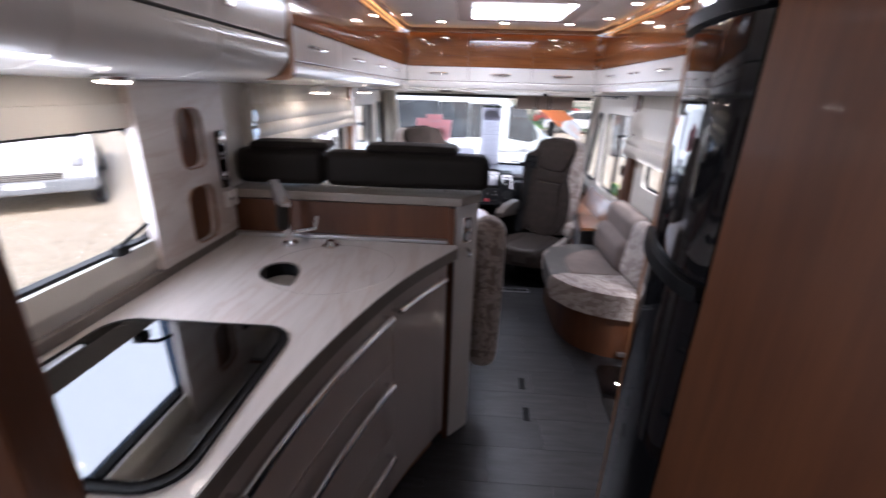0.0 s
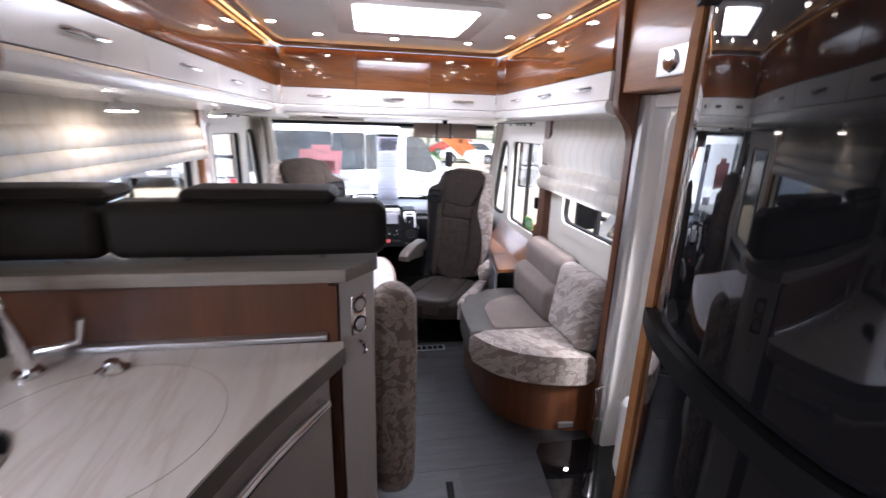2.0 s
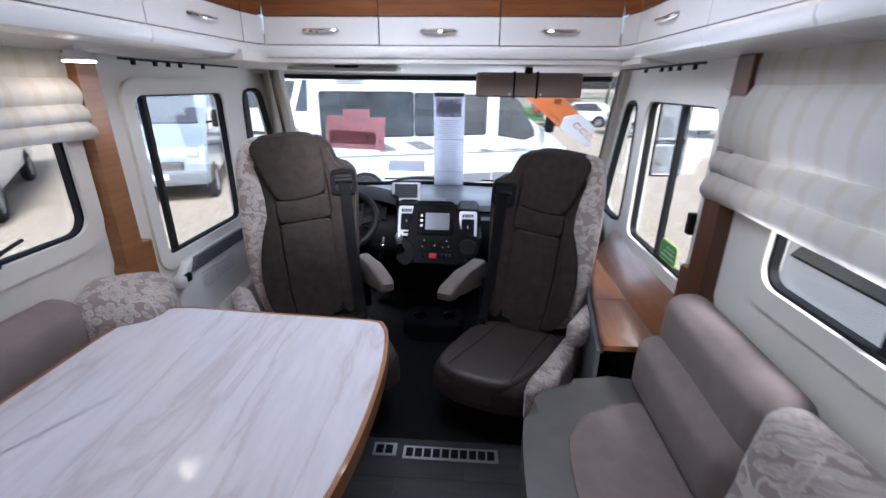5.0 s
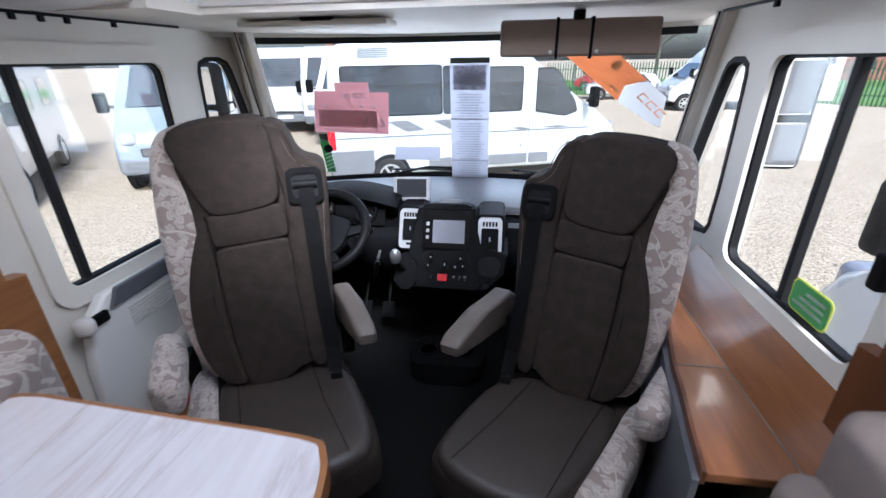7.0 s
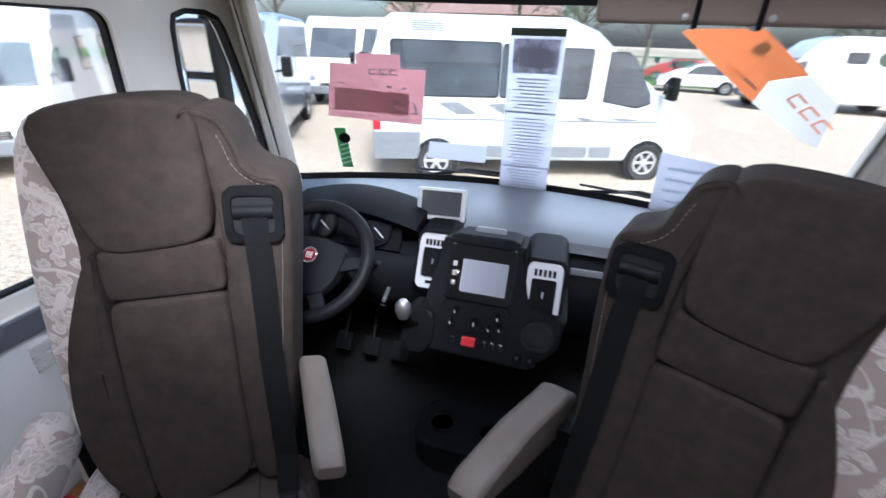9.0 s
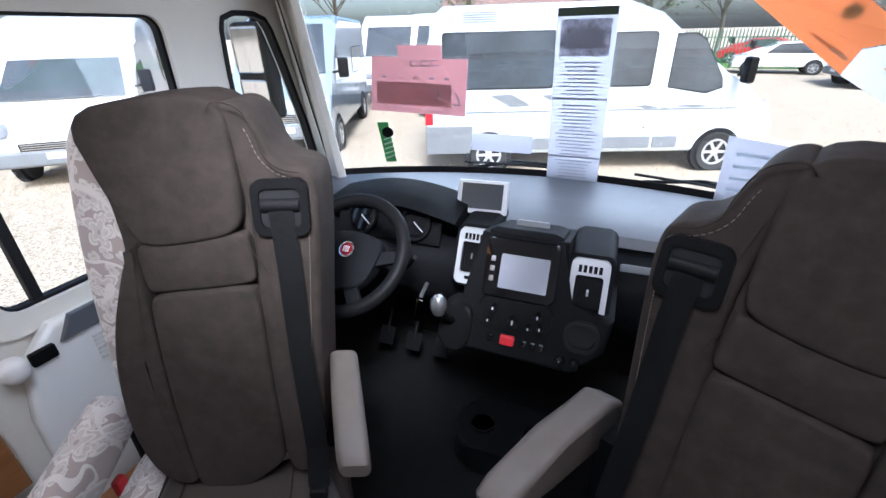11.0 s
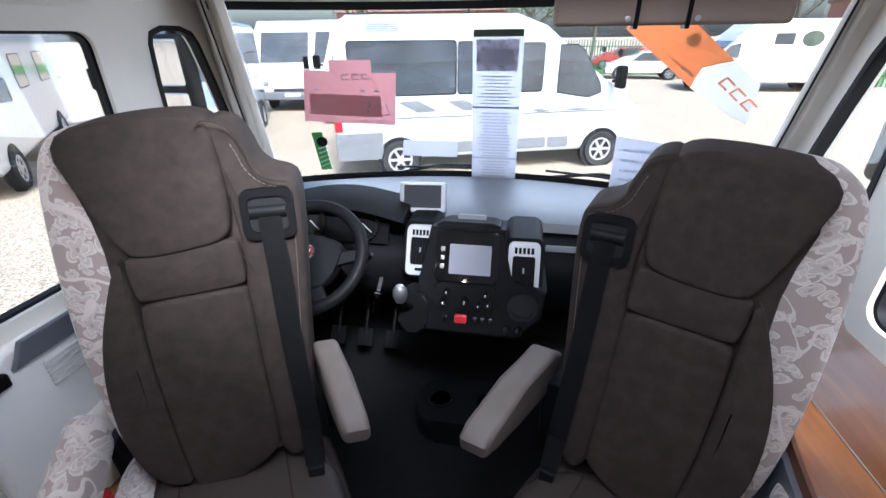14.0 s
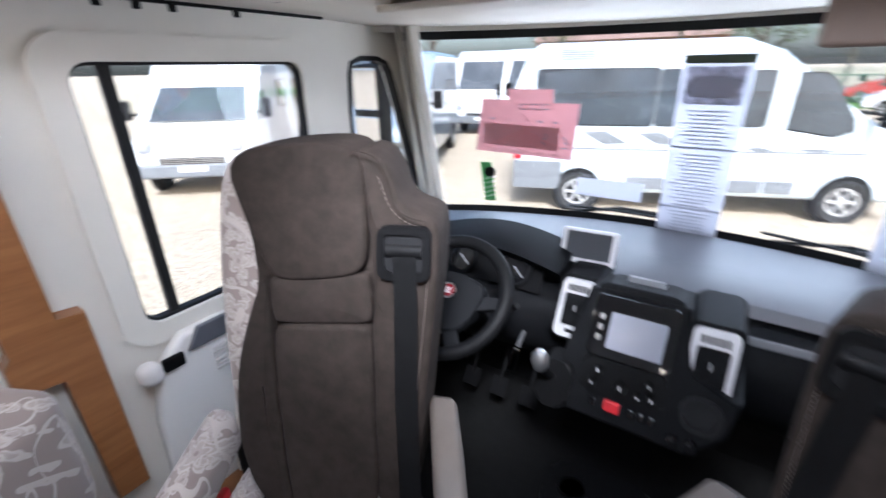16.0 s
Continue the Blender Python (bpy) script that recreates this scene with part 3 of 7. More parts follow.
# glowing pelmet along the cabinet tops
RUN = [(-0.775, 4.74), (-0.72, 7.05), (-0.69, 7.2), (0.87, 7.2), (0.895, 7.05), (0.88, 5.56)]
pel = thing("light_pelmet", (0, 7.0, 2.03), "light walnut pelmet with a warm glowing strip", "lighting trim")
for a, b in zip(RUN, RUN[1:]):
    m, w = plan_matrix(b, a), math.dist(a, b)
    part("rail", moved(box(0, w, 0.0, 0.028, 2.024, 2.052, 0.004, 1), m), M_WOODL, pel)
    part("strip", moved(box(0, w, -0.02, -0.004, 2.03, 2.045), m), M_STRIP, pel, "warm light strip")


def ceiling_spot(x, y, z=CEIL):
    t = thing("ceiling_spot", (x, y, z), "small round chrome ceiling spotlight, lit warm", "spotlight", "ceiling spotlights")
    part("rim", spun([(0.018, 0.0), (0.034, 0.0), (0.036, -0.006), (0.032, -0.011), (0.024, -0.011)], (x, y, z), 20), M_CHROME, t, "", True)
    part("lamp", spun([(0.001, -0.008), (0.024, -0.0085), (0.022, -0.013), (0.001, -0.014)], (x, y, z), 16), M_LED, t)


for x in (-0.41, 0.08, 0.58):
    ceiling_spot(x, 6.9)
for y in (4.4, 5.2, 5.9, 6.6):
    ceiling_spot(-0.64, y)
for y in (5.5, 6.05, 6.6):
    ceiling_spot(0.78, y)
for x, y in ((-0.3, 4.0), (0.1, 3.2)):
    ceiling_spot(x, y)

# roof light
rl = thing("roof_light", (0.13, 6.35, CEIL), "white framed roof light with a milky pane", "roof light")
hx0, hx1, hy0, hy1 = HATCH
part("frame", ring(rounded(hx0 - 0.09, hx1 + 0.09, hy0 - 0.09, hy1 + 0.09, 0.06), rounded(hx0 + 0.01, hx1 - 0.01, hy0 + 0.01, hy1 - 0.01, 0.04), "z", CEIL - 0.02, CEIL + 0.04), M_WHITE, rl, "", True)
part("pane", box(hx0, hx1, hy0, hy1, CEIL + 0.06, CEIL + 0.066), plain("milky_acrylic", (0.8, 0.82, 0.85), 0.3, grain=0), rl).visible_shadow = False
bpy.data.materials["milky_acrylic"].node_tree.nodes["Principled BSDF"].inputs["Transmission Weight"].default_value = 0.85

# pale box gable at the kitchen end of the cabinets
solo("cabinet_gable", prism(rounded(-1.10, -0.765, 1.575, 2.05, 0.03), "y", 4.705, 4.735, 0.004, 1), M_WOODL, "light walnut end gable between the cabinets", "panel", smooth=True)


def kitchen_cab(y0, y1, left):
    t = thing("kitchen_cabinet", (-0.9, y0, 1.6), "white rounded kitchen wall cabinet with chrome latch", "cabinet", "kitchen wall cabinets")
    prof = [(-1.10, 2.05), (-0.79, 2.05), (-0.765, 1.9), (-0.77, 1.74), (-0.775, 1.70), (-1.10, 1.70)]
    part("door", prism(prof, "y", y0 + 0.002, y1 - 0.002, 0.003, 1), M_WHITE, t, "", True)
    prof = [(-1.10, 1.692), (-0.775, 1.692), (-0.768, 1.67), (-0.775, 1.63), (-0.81, 1.59), (-0.88, 1.57), (-1.10, 1.56)]
    part("base", prism(prof, "y", y0, y1, 0.003, 1), M_WHITE, t, "", True)
    y = y0 + 0.05 if left else y1 - 0.05
    part("latch", box(-0.775, -0.757, y - 0.02, y + 0.02, 1.735, 1.80, 0.005), M_CHROME, t, "square chrome latch", True)


kitchen_cab(4.28, 4.70, True)
kitchen_cab(3.86, 4.28, False)
kitchen_cab(3.2, 3.86, True)
for y in (4.1, 3.75):
    t = thing("under_cabinet_lamp", (-0.92, y, 1.565), "small round lamp under the kitchen cabinet, lit", "lamp", "under-cabinet lamps")
    part("rim", spun([(0.03, 0.0), (0.04, -0.002), (0.04, -0.01), (0.03, -0.012)], (-0.92, y, 1.566), 20), M_CHROME, t, "", True)
    part("lamp", spun([(0.001, -0.011), (0.03, -0.0115), (0.028, -0.015), (0.001, -0.016)], (-0.92, y, 1.566), 16), M_LED, t)

# ---- kitchen ----
CURVE = [(-0.55, 3.45), (-0.54, 3.62), (-0.51, 3.86), (-0.446, 4.14), (-0.34, 4.447), (-0.185, 4.74)]


def smooth_line(pts, n=6):
    out = []
    for i in range(len(pts) - 1):
        a, b, c, d = pts[max(0, i - 1)], pts[i], pts[i + 1], pts[min(len(pts) - 1, i + 2)]
        for j in range(n):
            t = j / n
            out.append(tuple(0.5 * ((2 * b[k]) + (-a[k] + c[k]) * t + (2 * a[k] - 5 * b[k] + 4 * c[k] - d[k]) * t * t + (-a[k] + 3 * b[k] - 3 * c[k] + d[k]) * t ** 3) for k in range(len(b))))
    return out + [tuple(pts[-1])]


EDGE = smooth_line(CURVE)


def offset(line, d):
    """The line moved sideways; plus is to its right."""
    out = []
    for i, p in enumerate(line):
        a, b = line[max(0, i - 1)], line[min(len(line) - 1, i + 1)]
        u = Vector((b[0] - a[0], b[1] - a[1])).normalized()
        out.append((p[0] + u.y * d, p[1] - u.x * d))
    return out


def upto(line, y0, y1):
    """The stretch of a line that runs up in y between two values."""
    out = []
    for a, b in zip(line, line[1:]):
        for y in (y0, y1):
            if a[1] < y < b[1]:
                t = (y - a[1]) / (b[1] - a[1])
                out.append((a[0] + (b[0] - a[0]) * t, y))
        if y0 < b[1] < y1:
            out.append(b)
    return sorted(set(out), key=lambda p: p[1])


def band(line, d0, d1, z0, z1, r=0.0):
    """A bent board along a line, between two offsets."""
    a, b = offset(line, d0), offset(line, d1)
    return prism(a + b[::-1], "z", z0, z1, r, 2)


def slab(outer, holes, z0, z1):
    """A slab with openings."""
    k = bmesh.new()
    for z in (z0, z1):
        es = []
        for loop in (outer, *holes):
            v = [k.verts.new((*p, z)) for p in loop]
            es += [k.edges.new((v[i], v[(i + 1) % len(v)])) for i in range(len(v))]
        bmesh.ops.triangle_fill(k, edges=es, use_beauty=True)
    k.verts.ensure_lookup_table()
    n = 0
    half = len(k.verts) // 2
    for loop in (outer, *holes):
        m = len(loop)
        for i in range(m):
            a, b = n + i, n + (i + 1) % m
            k.faces.new((k.verts[a], k.verts[b], k.verts[half + b], k.verts[half + a]))
        n += m
    return k


DROP = smooth_line([(-0.69, 4.335), (-0.735, 4.345), (-0.795, 4.38), (-0.822, 4.425), (-0.822, 4.475), (-0.79, 4.51), (-0.74, 4.505), (-0.705, 4.46), (-0.69, 4.40), (-0.688, 4.345)], 3)
HOB = rounded(-1.03, -0.585, 3.62, 4.075, 0.06)
wt = thing("worktop", (-0.7, 4.2, 0.94), "pale veined stone worktop with a curved grey edge", "worktop")
outer = EDGE + [(-0.185, 4.775), (-1.10, 4.80), (-1.10, 3.45)]
part("top", slab(outer, [DROP, rounded(-1.01, -0.605, 3.64, 4.055, 0.06)], 0.942, 0.98), M_STONE, wt)
part("edge_band", band(EDGE, 0.0015, 0.006, 0.938, 0.981), M_EDGE, wt, "grey-brown edge band", True)
part("sink_seam", tube([(-0.605 + 0.215 * math.cos(a / 40 * 6.2832), 4.50 + 0.215 * math.sin(a / 40 * 6.2832), 0.9799) for a in range(40)], 0.0007, 5, closed=True), M_EDGE, wt)


def offset_in(pts):
    return [(-0.755 + (p[0] + 0.755) * 0.985, 4.42 + (p[1] - 4.42) * 0.985) for p in pts]


sink = thing("sink", (-0.75, 4.42, 0.8), "dark opening of a sink below its stone cover", "sink")
k = loft([[(*p, 0.979) for p in offset_in(DROP)], [(*p, 0.86) for p in DROP], [(-0.75 + (p[0] + 0.75) * 0.9, 4.42 + (p[1] - 4.42) * 0.9, 0.70) for p in DROP]], caps=False)
k.faces.new([v for v in k.verts][-len(DROP):])
part("bowl", k, M_BLACK, sink, "", True)
part("rim", ring([(-0.755 + (p[0] + 0.755) * 1.045, 4.42 + (p[1] - 4.42) * 1.045) for p in DROP], DROP, "z", 0.976, 0.983), M_EDGE, sink)

hob = thing("gas_hob", (-0.8, 3.79, 0.98), "black glass gas hob with a hinged glass lid", "hob")
part("tray", prism(rounded(-1.005, -0.61, 3.645, 4.05, 0.055), "z", 0.952, 0.956), M_BLACK, hob, "black hob tray")
part("lid", prism(HOB, "z", 0.986, 0.992, 0.002, 2), M_LID, hob, "smoked glass lid", True)
part("surround", ring(rounded(-1.045, -0.57, 3.605, 4.09, 0.07), rounded(-1.02, -0.595, 3.63, 4.065, 0.055), "z", 0.974, 0.9875), M_BLACK, hob, "", True)
for x, y, r in ((-0.90, 3.93, 0.05), (-0.76, 3.82, 0.04), (-0.90, 3.74, 0.05)):
    bn = part("burner", spun([(0.001, 0), (r, 0), (r, 0.008), (r * 0.6, 0.012), (0.001, 0.012)], (x, y, 0.956), 20), M_STEEL, hob, "gas burner", True)
    for a in range(4):
        part("pan_support", moved(box(r * 0.5, r * 1.7, -0.004, 0.004, 0.014, 0.02), pose(x, y, 0.956, 0, 0, 45 + 90 * a)), M_BLACK, bn)
for i in range(3):
    part("knob", spun([(0.001, 0), (0.016, 0), (0.014, 0.016), (0.001, 0.017)], (-0.645, 3.72 + i * 0.09, 0.956), 14), M_STEEL, hob, "", True)
part("hinge", box(-1.02, -1.0, 3.7, 3.95, 0.985, 0.996, 0.003), M_STEEL, hob, "", True)

tap = thing("kitchen_tap", (-0.83, 4.70, 0.98), "tall chrome kitchen tap with a single lever", "tap")
part("column", tube([(-0.83, 4.70, 0.98), (-0.832, 4.70, 1.05), (-0.848, 4.685, 1.14), (-0.862, 4.672, 1.21)], 0.016, 16), M_CHROME, tap, "", True)
part("collar", spun([(0.03, 0), (0.03, 0.008), (0.024, 0.014)], (-0.83, 4.70, 0.98), 20), M_CHROME, tap, "", True)
part("spout", moved(box(-0.019, 0.019, -0.12, 0.025, -0.012, 0.012, 0.006), Matrix.Translation((-0.855, 4.675, 1.215)) @ pose(0, 0, 0, 28, 0, 40)), M_CHROME, tap, "", True)
part("spray_head", moved(box(-0.02, 0.02, -0.02, 0.02, -0.1, 0.0, 0.01), Matrix.Translation((-0.80, 4.60, 1.165)) @ pose(0, 0, 0, 18, 0, 40)), M_DARKL, tap, "dark spray head", True)
part("lever", tube([(-0.81, 4.71, 1.03), (-0.77, 4.715, 1.035), (-0.735, 4.72, 1.045), (-0.725, 4.722, 1.095)], 0.008, 10), M_CHROME, tap, "", True)
plug = thing("sink_plug_knob", (-0.67, 4.70, 0.98), "small round chrome pop-up waste knob", "knob")
part("cap", spun([(0.03, 0), (0.032, 0.006), (0.02, 0.012), (0.014, 0.024), (0.001, 0.026)], (-0.67, 4.70, 0.98), 20), M_CHROME, plug, "", True)

# drawers and door under the worktop
FRONT_LINE = offset(EDGE, -0.02)


def curved_unit(name, y0, y1, cuts, label):
    t = thing(name, (-0.6, (y0 + y1) / 2, 0.1), label, "cabinet", "kitchen base units")
    line = upto(FRONT_LINE, y0 + 0.002, y1 - 0.002)
    far = [(-0.95, y0 + 0.005), (-0.95, y1 - 0.005)]
    part("carcass", prism(offset(line, -0.03) + far[::-1], "z", 0.1, 0.935), M_EDGE, t)
    for z0, z1 in cuts:
        d = part("drawer_front" if len(cuts) > 1 else "door", band(line, -0.02, 0.0, z0, z1 - 0.004, 0.002), M_TAUPE_GLOSS, t, "", True)
        h = offset(line, 0.03)[1:-1] if len(cuts) > 1 else offset(line, 0.026)[1:-1]
        p0, p1 = offset(line, 0.0)[1], offset(line, 0.0)[-2]
        zh = z1 - 0.055
        k = tube([(*h[0], zh), *[(*p, zh) for p in h[1:-1]], (*h[-1], zh)], 0.013, 10)
        for a, b in ((p0, h[0]), (p1, h[-1])):
            tube([(*a, zh), (*b, zh)], 0.007, 8, k)
        part("handle", k, M_CHROME, d, "long curved chrome bar handle", True)
    return t


curved_unit("drawer_unit", 3.66, 4.40, [(0.11, 0.37), (0.37, 0.68), (0.68, 0.935)], "curved glossy taupe kitchen drawer unit")
curved_unit("corner_cupboard", 4.40, 4.72, [(0.11, 0.935)], "glossy taupe kitchen cupboard with chrome bar")
curved_unit("end_cupboard", 3.46, 3.66, [(0.11, 0.935)], "narrow glossy taupe cupboard beside the panel")
solo("plinth", band(upto(offset(EDGE, -0.07), 3.46, 4.74), -0.02, 0.0, 0.0, 0.1), M_WOODL, "walnut plinth under the kitchen units", "plinth", smooth=True)
solo("tall_side_panel", box(-1.10, -0.692, 3.53, 3.60, 0.982, 1.558, 0.006), M_WOOD, "tall dark walnut panel beside the hob", "panel")

# splashback wall, ledge and end panel
kd = thing("kitchen_divider", (-0.6, 4.85, 0.0), "half-height walnut divider behind the kitchen worktop", "divider")
part("splash_panel", box(-1.10, -0.22, 4.806, 4.86, 0.0, 1.128), M_WOOD, kd, "dark walnut splash panel")
part("splash_strip", box(-1.09, -0.225, 4.778, 4.806, 0.981, 0.996, 0.004), M_STEEL, kd, "brushed metal upstand", True)
solo("wall_upstand", box(-1.10, -1.075, 3.46, 4.776, 0.981, 1.012, 0.006), M_EDGE, "grey upstand along the window wall", "trim", smooth=True)
part("post_strip", box(-0.218, -0.198, 4.78, 4.86, 0.0, 1.128), M_WOOD, kd)
part("end_panel", prism([(-0.192, 4.79), (-0.113, 4.876), (-0.106, 4.892), (-0.106, 4.93), (-0.196, 4.93), (-0.196, 4.80)], "z", 0.0, 1.135, 0.003, 2), M_LINEN, kd, "pale grey end panel", True)
ledge = [(-1.10, 4.79), (-0.175, 4.772), (-0.096, 4.868), (-0.096, 4.965), (-1.10, 4.965)]
part("ledge", prism(ledge, "z", 1.137, 1.172, 0.006, 2), M_LEDGE, kd, "grey-brown ledge", True)
ONTO = Matrix.Translation((0.001, 0.0485, 0)) @ turned(0, 0, 0, 47.5, (-0.152, 4.784, 1.0))
sock = thing("switch_plate", (-0.15, 4.83, 1.05), "chrome plate with two round rocker switches", "switch")
part("plate", moved(box(-0.177, -0.127, 4.776, 4.784, 0.975, 1.085, 0.004), ONTO), M_CHROME, sock, "", True)
for z in (1.057, 1.003):
    rk = part("rocker", moved(spun([(0.001, -0.006), (0.016, -0.005), (0.018, 0.0)], (-0.152, 4.776, z), 18, "y"), ONTO), M_STEEL, sock, "round rocker", True)
    part("rocker_ring", moved(ring([(-0.152 + 0.022 * math.cos(q * 0.3142), z + 0.022 * math.sin(q * 0.3142)) for q in range(20)], [(-0.152 + 0.018 * math.cos(q * 0.3142), z + 0.018 * math.sin(q * 0.3142)) for q in range(20)], "y", 4.7735, 4.777), ONTO), M_BLACK, rk, "dark ring")
hook = thing("small_hook", (-0.15, 4.83, 0.945), "small chrome hook on the end panel", "hook")
part("peg", moved(tube([(-0.15, 4.783, 0.95), (-0.15, 4.765, 0.945), (-0.15, 4.758, 0.93), (-0.15, 4.765, 0.92)], 0.006, 8), ONTO), M_CHROME, hook, "", True)

# kitchen wall panel with niches, sockets and the window
k = bmesh.new()
niches = [rounded(4.50, 4.63, 1.29, 1.48, 0.04), rounded(4.50, 4.64, 1.035, 1.225, 0.04)]
b = slab([(4.33, 1.015), (4.775, 1.015), (4.775, 1.56), (4.33, 1.56)], niches, 0.0, 0.03)
b.transform(Matrix(((0, 0, 1, -1.099), (1, 0, 0, 0), (0, 1, 0, 0), (0, 0, 0, 1))))
wp = thing("kitchen_wall_panel", (-1.09, 4.55, 1.02), "pale stone-effect wall panel with two niches", "wall panel")
part("panel", b, M_STONE, wp)
for n in niches:
    cu, cv = sum(p[0] for p in n) / len(n), sum(p[1] for p in n) / len(n)
    part("niche_back", prism([(cu + (p[0] - cu) * 0.99, cv + (p[1] - cv) * 0.99) for p in n], "x", -1.098, -1.094), M_WOOD, wp, "walnut lined niche")
    part("niche_rim", ring([(cu + (p[0] - cu) * 1.03, cv + (p[1] - cv) * 1.03) for p in n], n, "x", -1.075, -1.0665), M_WOODL, wp, "", True)
sw = thing("socket_strip", (-1.065, 4.72, 1.25), "black switch strip with chrome sockets", "switch panel")
part("strip", box(-1.069, -1.058, 4.695, 4.745, 1.19, 1.40, 0.006), M_BLACKG, sw, "", True)
for z in (1.365, 1.31, 1.235):
    part("button", spun([(0.001, 0.008), (0.014, 0.007), (0.017, 0.0)], (-1.058, 4.72, z), 16, "x"), M_CHROME, sw, "", True)
ws = thing("mains_socket", (-1.06, 4.735, 1.15), "square white mains socket", "socket")
part("plate", box(-1.068, -1.05, 4.70, 4.77, 1.115, 1.18, 0.006), M_WHITE, ws, "", True)
for y in (4.72, 4.75):
    part("pin_hole", box(-1.0505, -1.049, y - 0.004, y + 0.004, 1.14, 1.152), M_BLACK, ws)


# ---- windows ----
def side_window(name, side, y0, y1, z0, z1, label, r=0.05, bar=None, latch=None, glass=None):
    """Framed pane in a side wall; side -1 is the wall with the kitchen."""
    x = XL if side < 0 else XR
    s = -side
    t = tagged(thing(name, (x, (y0 + y1) / 2, z0), label, "window"), kind="structure")
    part("frame", ring(rounded(y0 - 0.05, y1 + 0.05, z0 - 0.05, z1 + 0.05, r + 0.03), rounded(y0 + 0.012, y1 - 0.012, z0 + 0.012, z1 - 0.012, r), "x", x, x + s * 0.014), M_WALL, t, "", True)
    part("seal", ring(rounded(y0 - 0.004, y1 + 0.004, z0 - 0.004, z1 + 0.004, r), rounded(y0 + 0.02, y1 - 0.02, z0 + 0.02, z1 - 0.02, r * 0.8), "x", x - s * 0.03, x - s * 0.004), M_RUBBER, t, "black rubber seal", True)
    p = part("pane", prism(rounded(y0 + 0.005, y1 - 0.005, z0 + 0.005, z1 - 0.005, r * 0.8), "x", x - s * 0.026, x - s * 0.022), glass or M_GLASS, t)
    p.visible_shadow = False
    if bar:
        part("glazing_bar", box(min(x - s * 0.034, x - s * 0.008), max(x - s * 0.034, x - s * 0.008), bar - 0.013, bar + 0.013, z0 + 0.01, z1 - 0.01, 0.004), M_RUBBER, t, "", True)
    for ly in latch or ():
        k = box(min(x, x + s * 0.03), max(x, x + s * 0.03), ly - 0.02, ly + 0.02, z0 + 0.012, z0 + 0.04, 0.006)
        tube([(x + s * 0.02, ly, z0 + 0.04), (x + s * 0.035, ly + 0.03, z0 + 0.06), (x + s * 0.035, ly + 0.09, z0 + 0.075)], 0.006, 8, k)
        part("latch", k, M_RUBBER, t, "black window latch", True)
    return t


side_window("window_1", -1, 3.64, 4.40, 1.10, 1.45, "kitchen window in a black sealed frame", 0.07, latch=(4.2,))
side_window("window_2", -1, 5.02, 6.46, 0.96, 1.50, "dinette window in a black sealed frame", 0.07, latch=(6.1,))
side_window("window_3", -1, 6.785, 7.47, 0.725, 1.435, "driver's sliding window with a black bar", 0.05, 6.885)
side_window("window_5", 1, 5.60, 6.24, 0.95, 1.50, "sofa window in a black sealed frame", 0.06, 5.86)
side_window("window_6", 1, 6.60, 7.25, 0.755, 1.425, "passenger's sliding window with a black bar", 0.05, 6.93)
wk = thing("window_catch", (1.06, 6.63, 1.0), "small black window catch on the frame", "catch")
part("catch", box(1.045, 1.08, 6.605, 6.64, 0.97, 1.05, 0.008), M_BLACK, wk, "", True)


def quarter(name, wall_name, side, outline, pane, label):
    """The slanted end of a side wall beside the windscreen, with its fixed window."""
    x = XL if side < 0 else XR
    lo = x - 0.05 if side < 0 else x
    onto = Matrix(((0, 0, 1, lo), (1, 0, 0, 0), (0, 1, 0, 0), (0, 0, 0, 1)))
    hole = chaikin(twice(pane), 1)
    tagged(part(wall_name, moved(slab(outline, [hole], 0.0, 0.05), onto), M_WALL), "cream lining beside the windscreen", "wall", kind="structure")
    s = -side
    t = tagged(thing(name, (x, pane[0][0], pane[0][1]), label, "window"), kind="structure")
    part("seal", ring(inset(hole, -0.004), inset(hole, 0.014), "x", x - s * 0.03, x + s * 0.004), M_RUBBER, t, "black rubber seal", True)
    p = part("pane", prism(inset(hole, 0.006), "x", x - s * 0.026, x - s * 0.022), M_GLASS, t)
    p.visible_shadow = False


quarter("window_4", "wall_left_end", -1, [(7.55, -0.9), (8.25, -0.9), (8.25, 0.68), (8.21, 0.74), (8.0, 1.66), (7.55, 1.66)], [(7.67, 0.80), (8.13, 0.80), (7.935, 1.44), (7.68, 1.44)], "small slanted cab window with a black seal")
quarter("window_7", "wall_right_end", 1, [(7.30, -0.9), (8.2, -0.9), (8.2, 0.62), (8.02, 0.68), (7.66, 1.66), (7.30, 1.66)], [(7.385, 0.765), (7.77, 0.765), (7.55, 1.405), (7.385, 1.405)], "small slanted cab window with a black seal")


